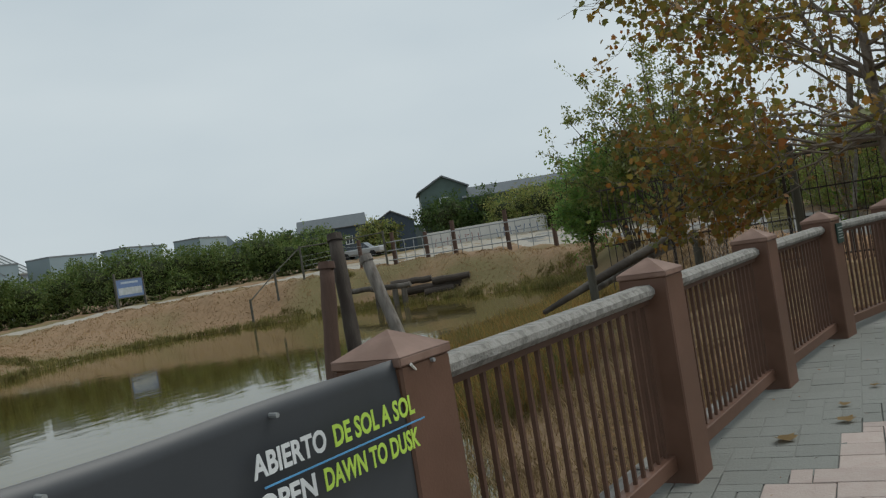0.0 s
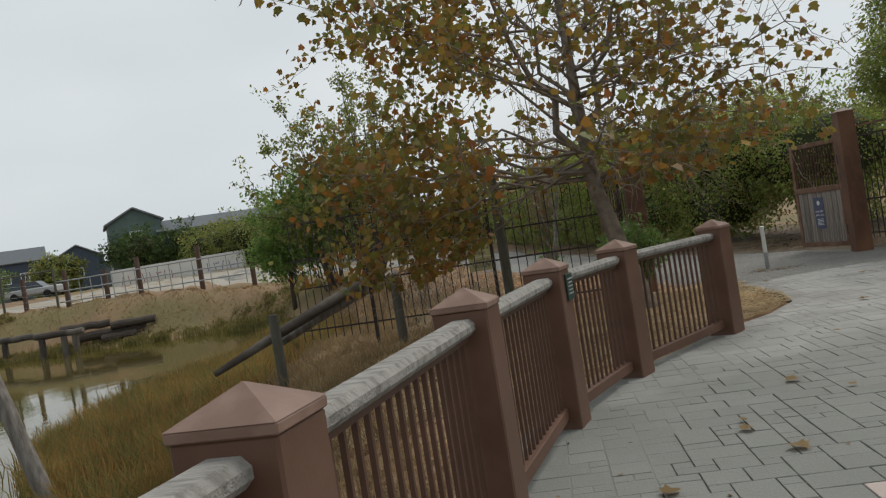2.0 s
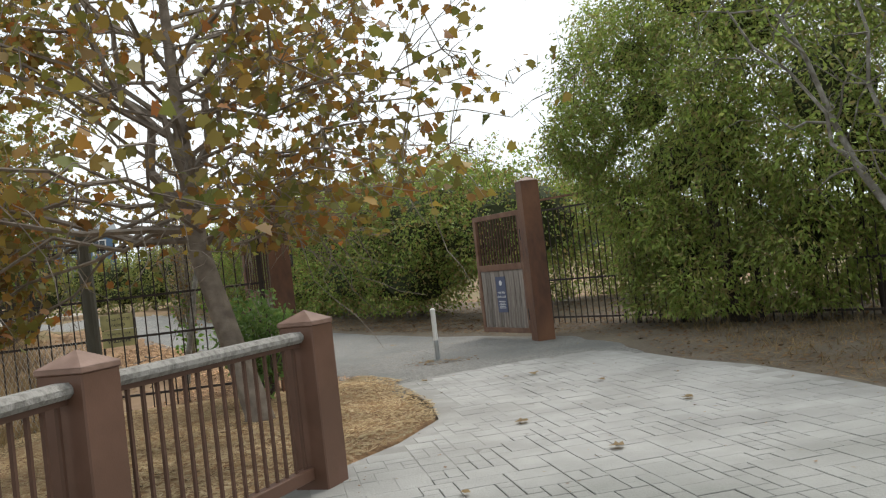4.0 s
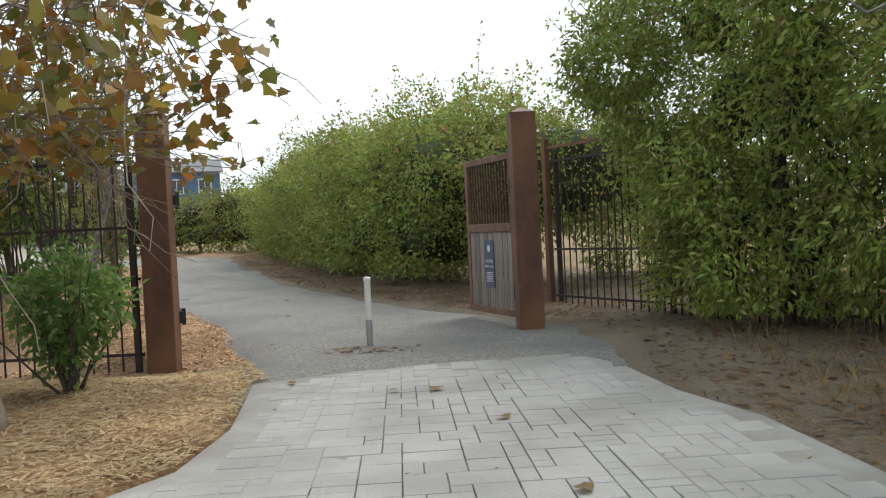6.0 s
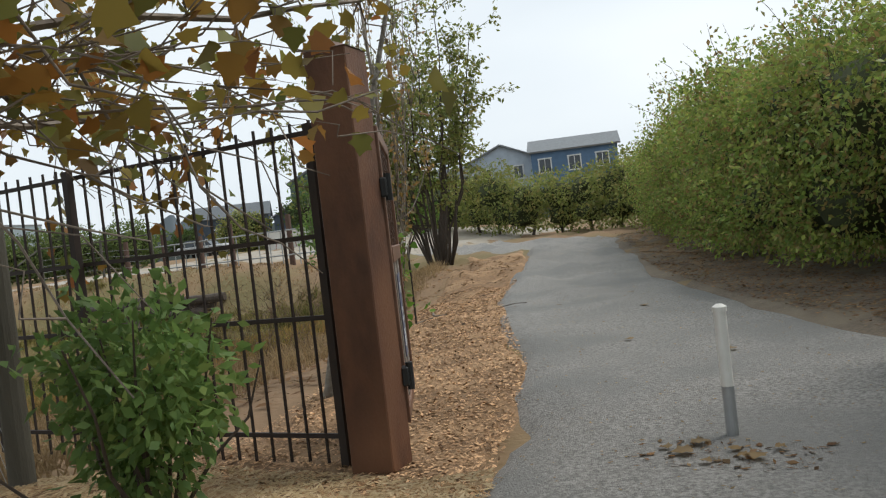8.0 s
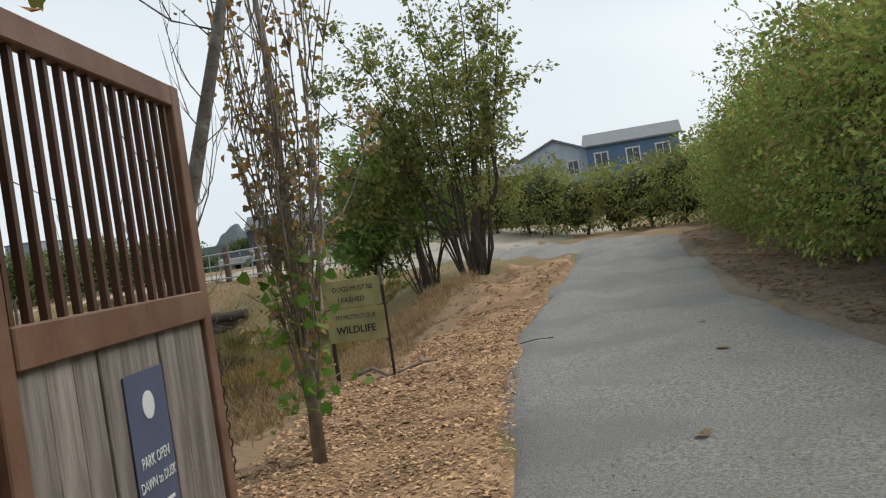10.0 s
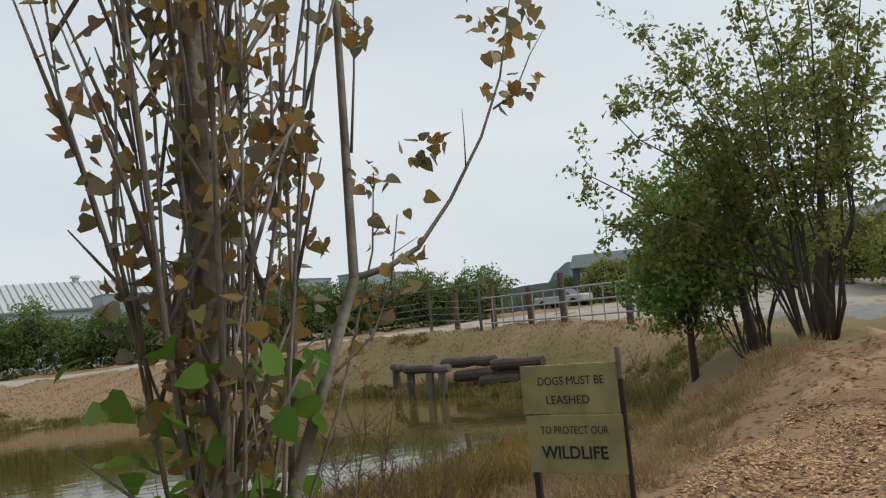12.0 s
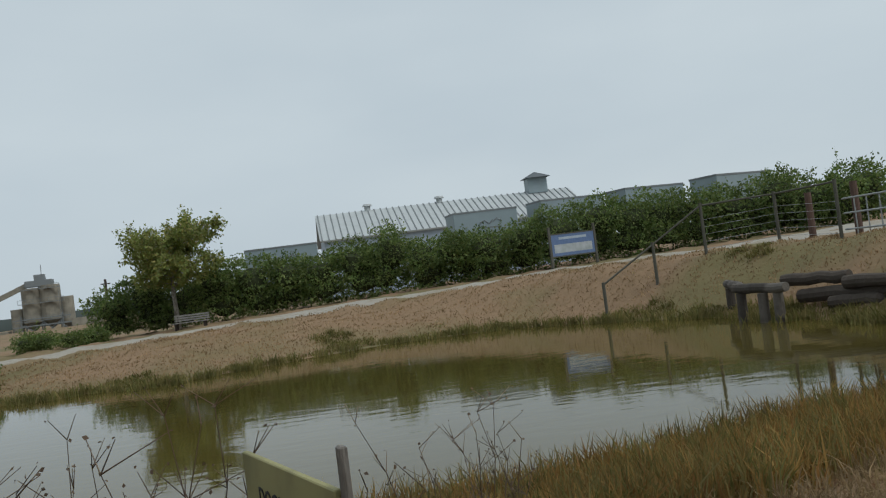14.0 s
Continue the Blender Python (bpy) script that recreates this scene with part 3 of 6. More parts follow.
DIRT_L = [(7.5, 0.0), (5.2, 8.0), (3.3, 14.0), (3.2, 17.0), (2.6, 20.5), (1.0, 23.0), (-0.9, 25.8), (-3.2, 29.6), (-5.6, 35.0), (-8.2, 40.5), (-11.6, 48.5)]
DIRT_R = [(16.0, -4.0), (14.0, 4.0), (12.0, 9.0), (12.0, 17.0), (12.0, 22.0), (9.0, 27.0), (5.0, 30.0), (1.5, 34.0), (-1.0, 38.0), (-4.0, 44.0), (-8.0, 52.0)]
dirt = tagged(link_mesh("verge", strip(DIRT_L, DIRT_R, 0.004, n=8, jag=0.12, f=lambda x, y: np.where(inside_poly(x, y, PLAZA), -0.04, height(x, y))), M_dirt, smooth=True), "brown bare earth with leaf litter under the hedge", "ground", kind="structure")

CHIP_L = [(-2.3, 5.2), (-2.7, 7.4), (-4.0, 10.0), (-4.4, 14.5), (-3.6, 17.0), (-2.6, 19.0), (-3.4, 21.5), (-5.0, 24.0), (-7.2, 28.0), (-9.6, 33.0), (-11.9, 38.0), (-14.5, 41.6)]
CHIP_R = [(-1.1, 6.0), (-1.0, 9.0), (0.7, 12.9), (1.4, 14.6), (0.9, 16.9), (0.1, 18.5), (-1.2, 21.4), (-2.75, 23.9), (-4.75, 27.2), (-7.35, 33.0), (-9.7, 38.0), (-11.9, 41.6)]
chip_bed = tagged(link_mesh("chip_bed", strip(CHIP_L, CHIP_R, 0.02, n=10, jag=0.07, f=lambda x, y: np.where(inside_poly(x, y, PLAZA), -0.05, height(x, y))), M_chips_bed, smooth=True), "tan wood-chip mulch along the path's edge", "mulch", kind="structure")

TRAIL_A = [(-50.0, -20.0), (-45.5, 2.0), (-47.0, 14.0), (-50.0, 26.0), (-49.0, 36.0), (-42.0, 41.2), (-36.5, 43.2), (-30.0, 44.6), (-22.0, 45.5)]
TRAIL_B = [(-54.0, -20.0), (-49.5, 2.0), (-50.6, 14.0), (-53.2, 26.0), (-52.2, 36.0), (-46.5, 45.5), (-44.0, 66.0), (-30.0, 66.0), (-18.0, 66.0)]
trail = tagged(link_mesh("trail", strip(TRAIL_A, TRAIL_B, 0.03, n=8, jag=0.1), M_trail, smooth=True), "pale dusty trail and yard across the pond", "trail", kind="structure")

ground = link_mesh("ground", grid_mesh(spaced(-62, 16, 0.45, 2500), spaced(-14, 62, 0.45, 2500), ground_height), M_ground, smooth=True)
tagged(ground, "dry straw-coloured grass banks and brown soil round the pond", "ground", kind="structure")



# ---- railing and plaza ----
POSTS = [(-0.94, -0.10), (-0.99, 2.20), (-1.03, 4.56), (-1.07, 6.81), (-1.00, 8.90), (-0.61, 10.51), (0.27, 12.32)]
POST_W, POST_H = 0.27, 1.12


def rail_post(x, y, yaw, label):
    ob = thing("railing_post", pose(x, y, 0, 0, 0, yaw), label, "railing post", "railing posts")
    part("shaft", boxes((POST_W, POST_W, POST_H + 0.1, 0, 0, POST_H / 2 - 0.05), bevel=0.008), M_brown, ob)
    bm = bmesh.new()
    box(bm, POST_W + 0.012, POST_W + 0.012, 0.03, Matrix.Translation((0, 0, POST_H + 0.013)), 0.005)
    r = bmesh.ops.create_cone(bm, cap_ends=True, segments=4, radius1=(POST_W + 0.012) / math.sqrt(2), radius2=0.004, depth=0.075)
    bmesh.ops.transform(bm, matrix=pose(0, 0, POST_H + 0.0655, 0, 0, 45), verts=r["verts"])
    part("cap", bm, M_brown_lt, ob, "sun-faded pyramid cap")
    return ob


def rail_panel(a, b, label):
    """A panel between two posts: rounded timber top rail, steel bottom rail, thin square balusters."""
    a, b = Vector((*a, 0)), Vector((*b, 0))
    d = b - a
    yaw = math.degrees(math.atan2(d.y, d.x))
    run = d.length - POST_W
    ob = thing("railing", pose(*((a + b) / 2), 0, 0, yaw), label, "railing", "railing panels")
    bm = bmesh.new()
    box(bm, run + 0.05, 0.13, 0.075, Matrix.Translation((0, 0, 1.045)), 0.024)
    part("top_rail", bm, M_rail, ob, "weathered grey timber top rail")
    part("under_rail", boxes((run, 0.05, 0.03, 0, 0, 0.993)), M_balu, ob)
    part("bottom_rail", boxes((run, 0.075, 0.085, 0, 0, 0.115), bevel=0.006), M_brown, ob)
    n = max(3, round(run / 0.108))
    me = bpy.data.meshes.new("baluster")
    bm = boxes((0.019, 0.019, 0.825, 0, 0, 0))
    bm.to_mesh(me)
    bm.free()
    me.materials.append(M_balu)
    for i in range(n):
        o = new("baluster", me)
        o.parent = ob
        o.location = (-run / 2 + run * (i + 0.5) / n, 0, 0.565)
    return ob


for i, (x, y) in enumerate(POSTS):
    x0, y0 = POSTS[max(i - 1, 0)]
    x1, y1 = POSTS[min(i + 1, len(POSTS) - 1)]
    yaw = math.degrees(math.atan2(y1 - y0, x1 - x0))
    p = rail_post(x, y, yaw, "brown steel railing post with a pyramid cap at the pond's edge")
    if i == 4:
        p["label"] = "brown steel railing post bearing a small green plaque"
        pl = part("plaque", boxes((0.012, 0.17, 0.19, 0, 0, 0), bevel=0.003), M_green_pl, p, "dark green lettered plaque")
        pl.matrix_local = pose(0.06, -POST_W / 2 - 0.009, 0.99, 0, 0, 90)
        bars = boxes(*[(0.004, 0.12 - 0.02 * (k % 2), 0.008, -0.008, 0, 0.055 - k * 0.026) for k in range(5)])
        part("lettering_bars", bars, M_print, pl)
for i in range(len(POSTS) - 1):
    rail_panel(POSTS[i], POSTS[i + 1], "railing panel with thin brown balusters under a weathered timber rail")


def vinyl_banner():
    """A slack dark banner tied along the railing, with printed lines in two colours."""
    ob = thing("banner", pose(-0.84, 0.0, 0, 0, 0, 91.5), "dark grey vinyl banner with lime and white lettering on the railing", "banner")
    L, H = 3.28, 0.90
    nx, nz = 60, 18
    bm = bmesh.new()
    rows = []
    for j in range(nz + 1):
        row = []
        for i in range(nx + 1):
            u, v = i / nx, j / nz
            wave = 0.005 * math.sin(u * 9 + v * 2) + 0.022 * max(0, 1 - abs((u - 0.93) + (1 - v) * 0.28) * 14) * v
            row.append(bm.verts.new((-1.0 + u * L, -0.03 + wave * 0.7, 0.24 + v * H - 0.004 * math.sin(u * 22) * v + 0.01 * u * v)))
        rows.append(row)
    for j in range(nz):
        for i in range(nx):
            bm.faces.new((rows[j][i], rows[j][i + 1], rows[j + 1][i + 1], rows[j + 1][i]))
    sh = part("sheet", bm, M_banner, ob, smooth=True)
    so = sh.modifiers.new("thickness", "SOLIDIFY")
    so.thickness = 0.003
    y = -0.062
    letters("ABIERTO", 0.08, pose(1.545, y, 1.005, 90, 0, 0), M_pale, ob, 0.0022, width=0.265)
    letters("DE SOL A SOL", 0.08, pose(1.89, y, 1.003, 90, 0, 0), M_lime, ob, 0.0022, width=0.37)
    letters("OPEN", 0.08, pose(1.515, y, 0.905, 90, 0, 0), M_pale, ob, 0.0022, width=0.20)
    letters("DAWN TO DUSK", 0.08, pose(1.86, y, 0.903, 90, 0, 0), M_lime, ob, 0.0022, width=0.43)
    part("printed_rule", boxes((0.68, 0.002, 0.005, 1.78, y, 0.953)), M_cyan, ob)
    for u in (0.03, 0.22, 0.4, 0.58, 0.77, 0.985):
        bm = bmesh.new()
        tube(bm, (-1.0 + u * L, -0.055, 1.11), (-1.0 + u * L, -0.02, 1.11), 0.007, sides=8)
        part("grommet", bm, M_galv, ob)
    bm = bmesh.new()
    tube(bm, (2.11, -0.05, 1.12), (2.2, -0.02, 1.06), 0.005, sides=6)
    tube(bm, (2.2, -0.02, 1.06), (2.27, 0.10, 1.0), 0.005, sides=6)
    part("tie_cord", bm, M_white, ob, "white tie cord")
    return ob


vinyl_banner()

# deck edge and joint bed of the plaza
bm = bmesh.new()
vs = [bm.verts.new((x, y, -0.007)) for x, y in PLAZA]
f = bm.faces.new(vs)
ex = bmesh.ops.extrude_face_region(bm, geom=[f])
for v in [g for g in ex["geom"] if isinstance(g, bmesh.types.BMVert)]:
    v.co.z = -0.35
bmesh.ops.recalc_face_normals(bm, faces=bm.faces)
pavement = tagged(part("pavement", bm, M_slab), "grey stamped paving blocks of a plaza with a pink curved band", "pavement", kind="structure")
bm = bmesh.new()
for (x1, y1), (x2, y2) in zip(PLAZA[:4], PLAZA[1:5]):
    d = Vector((x2 - x1, y2 - y1, 0))
    box(bm, d.length + 0.05, 0.12, 0.36, pose((x1 + x2) / 2 - 0.06, (y1 + y2) / 2, -0.16, 0, 0, math.degrees(math.atan2(d.y, d.x))), 0.01)
tagged(part("deck_edge", bm, M_rail), "weathered timber edge beam of the deck", "edge beam", kind="structure")


# ---- gate ----
def gate_post(x, y, z, h, label):
    ob = thing("gate_post", pose(x, y, z, 0, 0, 12), label, "gate post", "gate posts")
    part("shaft", boxes((0.30, 0.30, h + 0.15, 0, 0, h / 2 - 0.075), bevel=0.008), M_rust, ob)
    bm = bmesh.new()
    r = bmesh.ops.create_cone(bm, cap_ends=True, segments=4, radius1=0.222, radius2=0.01, depth=0.07)
    bmesh.ops.transform(bm, matrix=pose(0, 0, h + 0.033, 0, 0, 45), verts=r["verts"])
    part("cap", bm, M_brown_lt, ob)
    return ob


gate_post(-0.79, 18.52, -0.12, 2.74, "rust-brown square steel gate post beside the mulch")
gate_post(3.08, 20.25, 0.0, 2.62, "rust-brown square steel gate post under the hedge")


def gate_leaf(x, y, z, yaw, poster_side, label, length=1.5, h=2.05):
    """A steel-framed leaf: upright bars above, weathered boards below, a poster, hinges and a chain."""
    ob = thing("gate", pose(x, y, z, 0, 0, yaw), label, "gate", "gate leaves")
    fr = 0.085
    part("frame", boxes((fr, 0.06, h, fr / 2, 0, h / 2), (fr, 0.06, h, length - fr / 2, 0, h / 2), (length - 2 * fr, 0.058, fr, length / 2, 0, h - fr / 2),
                        (length - 2 * fr, 0.058, fr, length / 2, 0, fr / 2), (length - 2 * fr, 0.075, 0.11, length / 2, 0, 1.13), bevel=0.005), M_gate, ob)
    me = bpy.data.meshes.new("bar")
    bm = boxes((0.022, 0.022, h - 1.185 - fr, 0, 0, 0))
    bm.to_mesh(me)
    bm.free()
    me.materials.append(M_balu)
    for i in range(15):
        o = new("bar", me)
        o.parent = ob
        o.location = (fr + (length - 2 * fr) * (i + 0.5) / 15, 0, (h + 1.185 - fr) / 2)
    w = (length - 2 * fr) / 9
    me = bpy.data.meshes.new("board")
    bm = boxes((w - 0.006, 0.028, 1.075 - fr, 0, 0, 0), bevel=0.003)
    bm.to_mesh(me)
    bm.free()
    me.materials.append(M_board)
    for i in range(9):
        o = new("board", me)
        o.parent = ob
        o.location = (fr + w * (i + 0.5), 0.003 * (i % 3 - 1), (1.075 + fr) / 2)
    s = poster_side
    po = part("poster", boxes((0.30, 0.004, 0.62, 0, 0, 0)), M_poster, ob, "slate-blue park notice with white print")
    po.location = (length * 0.53, s * 0.022, 0.66)

    def at(u, v):
        return pose(u * (1 if s < 0 else -1), s * 0.004, v, 90, 0, 0 if s < 0 else 180)

    letters("PARK OPEN", 0.052, at(0, 0.03), M_pale, po, squeeze=0.8)
    letters("DAWN to DUSK", 0.048, at(0, -0.04), M_pale, po, squeeze=0.8)
    part("print_bars", boxes(*[(0.2 - 0.03 * (k % 2), 0.003, 0.011, 0, s * 0.004, -0.12 - 0.028 * k) for k in range(5)]), M_pale, po)
    bm = bmesh.new()
    tube(bm, (0, s * 0.0025, 0.20), (0, s * 0.005, 0.20), 0.045, sides=20)
    part("round_emblem", bm, M_pale, po)
    for hz in (0.32, h - 0.42):
        bm = boxes((0.10, 0.05, 0.13, -0.03, s * 0.03, hz), bevel=0.01)
        tube(bm, (-0.04, s * 0.06, hz - 0.09), (-0.04, s * 0.06, hz + 0.09), 0.024)
        part("hinge", bm, M_black, ob, "black gate hinge")
    rows = []
    for k in range(14):
        c = Vector((length + 0.02, s * 0.02, 0.92 - k * 0.036))
        ring = [c + (Vector((0.013 * math.cos(a), 0, 0.022 * math.sin(a))) if k % 2 else Vector((0, 0.013 * math.cos(a), 0.022 * math.sin(a)))) for a in np.linspace(0, 2 * math.pi, 9)]
        rows.append((ring, [0.0035] * 9))
    link_mesh("chain", tubes(rows, 5), M_iron, ob, "hanging steel chain")
    return ob


gate_leaf(2.95, 20.44, 0.12, 117, 1, "open brown steel gate leaf with bars above weathered boards", 1.5, 2.06)
gate_leaf(-0.72, 18.74, 0.14, 124, -1, "open brown steel gate leaf with notice on weathered boards", 1.5, 2.0)


def bar_fence(a, b, zb, h, label, rails, spacing=0.15, spike=0.18):
    a, b = Vector((*a, zb)), Vector((*b, zb))
    d = b - a
    ob = thing("iron_fence", pose(*a, 0, 0, math.degrees(math.atan2(d.y, d.x))), label, "fence", "iron fences")
    for rz in rails:
        o = part("rail", boxes((d.length, 0.025, 0.032, d.length / 2, 0, rz)), M_iron, ob)
    me = bpy.data.meshes.new("picket")
    bm = boxes((0.016, 0.016, h + spike, 0, 0, (h + spike) / 2))
    bm.to_mesh(me)
    bm.free()
    me.materials.append(M_iron)
    n = int(d.length / spacing)
    for i in range(n):
        o = new("picket", me)
        o.parent = ob
        o.location = ((i + 0.5) * d.length / n, 0.0, -0.05)
    me = bpy.data.meshes.new("fence_post")
    bm = boxes((0.06, 0.06, h + 0.4, 0, 0, h / 2 - 0.1))
    bm.to_mesh(me)
    bm.free()
    me.materials.append(M_iron)
    for k in range(int(d.length / 2.4) + 1):
        o = new("fence_post", me)
        o.parent = ob
        o.location = (k * 2.4 + 0.05, 0.05, 0)
    return ob


bar_fence((-1.02, 18.55), (-7.4, 18.0), -0.05, 2.15, "black iron bar fence beside the gate post", (0.14, 0.95, 1.5, 2.2), 0.16)
bar_fence((3.48, 23.2), (7.6, 17.4), 0.03, 2.2, "dark iron bar fence half hidden by the thicket", (0.12, 0.84, 2.2), 0.15, 0.05)
fr_ob = thing("fence_end_frame", pose(3.40, 23.30, 0.02, 0, 0, -54), "rust-brown steel end frame of the iron fence", "fence frame")
part("top_pipe", boxes((1.6, 0.04, 0.04, 0.75, 0, 2.42)), M_rust, fr_ob)
part("upright", boxes((0.09, 0.09, 2.6, 0, 0, 1.25)), M_rust, fr_ob)

bollard = thing("bollard", pose(1.305, 19.17, 0.03), "white-topped plastic bollard standing in the gateway's gravel", "bollard")
# Assumed part: a grey lower end makes the tube fade into the gravel.
bm = bmesh.new()
tube(bm, (0, 0, -0.05), (0, 0, 0.27), 0.036, sides=16)
part("sleeve", bm, M_galv, bollard, "grey lower end of the tube")
bm = bmesh.new()
tube(bm, (0, 0, 0.27), (0, 0, 0.71), 0.036, sides=16)
part("tube", bm, M_white, bollard)
bm = bmesh.new()
tube(bm, (0, 0, 0.705), (0, 0, 0.735), 0.042, 0.042, sides=16)
tube(bm, (0, 0, 0.735), (0, 0, 0.75), 0.042, 0.02, sides=16)
part("cap", bm, M_white, bollard)


# ---- plants ----
def limb_tree(name, base, trunk, limbs, rng, bark, leaf, n_leaf, leaf_size, label, category="tree", twigs=7, lobed=False, outline=LOBES, jitter=0.25,
              twig_len=0.9, droop=0.3, leaf_spread=0.16, group="", sides=7, bare=0.0, spread=0.35, keep=None, inner=2):
    """A tree: trunk polyline with radii, limbs given by (start, end, radius), twigs off the limbs and leaves along the twigs."""
    ob = thing(name, Matrix.Translation(base), label, category, group)
    rows = [([Vector(p) for p, r in trunk], [r for p, r in trunk])]
    ends = []
    for a, b, r in limbs:
        pts = wander(a, b, 6, jitter * 0.35, rng)
        rows.append((pts, list(np.linspace(r, r * 0.3, 7))))
        for k in range(twigs):
            i = rng.integers(inner, 7)
            s = pts[i]
            dirv = np.array(b) - np.array(a)
            dirv = dirv / np.linalg.norm(dirv) * 0.7 + rng.normal(size=3) * 0.75
            dirv[2] += 0.1 - droop * 0.5
            e = s + dirv / np.linalg.norm(dirv) * twig_len * rng.uniform(0.4, 1.3)
            tw = wander(s, e, 4, min(0.05, jitter * 0.3), rng)
            rows.append((tw, list(np.linspace(max(r * 0.28, 0.006), 0.003, 5))))
            ends.append(tw)
            for kk in range(2):
                s2 = tw[rng.integers(1, 5)]
                d2 = (e - s) * 0.5 + rng.normal(size=3) * 0.25 * twig_len
                t2 = wander(s2, s2 + d2 * rng.uniform(0.5, 1.0), 3, 0.04, rng)
                rows.append((t2, [0.005, 0.004, 0.003, 0.002]))
                ends.append(t2)
    link_mesh("trunk", tubes(rows[: 1 + len(limbs)], sides), bark, ob, smooth=True)
    link_mesh("twig_spray", tubes(rows[1 + len(limbs):], 4), bark, ob)["kind"] = "stuff"
    if n_leaf:
        pick = rng.choice(len(ends), n_leaf)
        P = np.empty((n_leaf, 3))
        for i, k in enumerate(pick):
            tw = ends[k]
            j = rng.integers(1, len(tw))
            u = rng.random()
            P[i] = tw[j - 1] * (1 - u) + tw[j] * u
        P += rng.normal(size=P.shape) * leaf_spread
        if keep is not None:
            P = P[keep(P)]
        me = lobed_leaves_mesh(P, leaf_size, rng, droop, outline) if lobed else leaves_mesh(P, leaf_size, rng, droop=droop, spread=spread)
        link_mesh("crown", me, leaf, ob)["kind"] = "stuff"
    return ob


def stool_stems(rng, n, h0, h1, r0, r1, radius, shift=(0, 0)):
    """Stems that rise from one stool and lean outwards."""
    out = []
    for i in range(n):
        az = 2 * math.pi * (i + rng.uniform(0.1, 0.9)) / n
        r = rng.uniform(r0, r1)
        h = rng.uniform(h0, h1) * (1 - 0.10 * r / r1)
        a = (0.35 * math.cos(az), 0.35 * math.sin(az), -0.1)
        out.append((a, (r * math.cos(az) + shift[0], r * math.sin(az) + shift[1], h), radius * rng.uniform(0.6, 1.1)))
    return out


def rough_limbs(rng, origin, n, lo, hi, length, radius, flat=0.6, az0=0.0, az1=2 * math.pi):
    out = []
    for i in range(n):
        az = az0 + (az1 - az0) * (i + rng.uniform(0.2, 0.8)) / n
        z = rng.uniform(lo, hi)
        ln = length * rng.uniform(0.7, 1.15)
        up = rng.uniform(0.15, 1.0) * flat
        a = (origin[0], origin[1], z)
        d = np.array([math.cos(az), math.sin(az), up])
        d /= np.linalg.norm(d)
        out.append((a, tuple(np.array(a) + d * ln), radius * rng.uniform(0.7, 1.1)))
    return out


rng = np.random.default_rng(11)
# sycamore beside the gate
def one_sided(limbs, right):
    """Shorten the limbs that reach over the path or far over the bank."""
    out = []
    for a, b, r in limbs:
        a, b = np.array(a), np.array(b)
        d = b - a
        k = min(1.0, right / max(d[0], 1e-6)) if d[0] > 0 else min(1.0, 3.7 / max(-d[0], 1e-6))
        out.append((tuple(a), tuple(a + d * max(k, 0.3)), r))
    return out


syc_limbs = one_sided(rough_limbs(rng, (-0.40, 0.1), 15, 1.95, 2.6, 5.0, 0.032, 0.3), 0.7)
syc_limbs += one_sided(rough_limbs(rng, (-0.50, 0.15), 14, 2.5, 4.2, 4.9, 0.035, 0.7), 1.3) + one_sided(rough_limbs(rng, (-0.55, 0.2), 10, 3.8, 5.6, 3.6, 0.03, 1.1), 1.6)
syc_limbs += [((-0.46, 0.1, 2.3), (-1.9, 0.3, 5.4), 0.065), ((-0.50, 0.12, 2.7), (0.55, 0.1, 5.2), 0.055), ((-0.46, 0.1, 2.5), (-1.2, -1.1, 4.8), 0.045), ((-0.50, 0.15, 2.9), (1.9, -1.3, 2.9), 0.024), ((-0.52, 0.15, 3.3), (2.3, -0.9, 3.6), 0.024), ((-0.45, 0.12, 2.6), (1.3, -1.9, 2.4), 0.02), ((-0.4, 0.1, 2.2), (-3.0, -1.3, 1.9), 0.03),
              ((-0.4, 0.1, 2.3), (-3.6, 0.2, 1.7), 0.03), ((-0.45, 0.1, 2.5), (-3.9, -0.7, 2.6), 0.03), ((-0.45, 0.1, 2.4), (-3.7, -0.4, 1.1), 0.025), ((-0.45, 0.1, 2.4), (-3.3, 0.4, 0.95), 0.025),
              ((-0.45, 0.1, 2.6), (-4.2, 0.1, 1.5), 0.025), ((-0.52, 0.15, 3.0), (1.8, -1.6, 2.45), 0.02), ((-0.52, 0.15, 3.4), (2.0, -1.2, 3.1), 0.02), ((-0.52, 0.15, 3.6), (1.4, -2.0, 3.5), 0.02)]
limb_tree("sycamore_tree", (-0.72, 15.45, -0.1),
          [((0.06, -0.15, -0.1), 0.21), ((0.03, -0.12, 0.22), 0.15), ((-0.20, 0, 1.0), 0.128), ((-0.46, 0.1, 2.0), 0.115), ((-0.52, 0.15, 3.2), 0.085), ((-0.58, 0.2, 4.8), 0.05), ((-0.55, 0.2, 6.4), 0.02)],
          syc_limbs, rng, M_bark, L_syc, 17000, 0.105, "young sycamore with rust and yellow-green autumn leaves beside the gate", lobed=True, twigs=10, twig_len=1.05, leaf_spread=0.14, droop=0.5, inner=3,
          keep=lambda P: (P[:, 2] > 1.9 - 0.5 * np.clip(-P[:, 0] - 1.2, 0, 2.0)) & ((P[:, 0] < -1.7) | (rng.random(len(P)) < 0.32)))

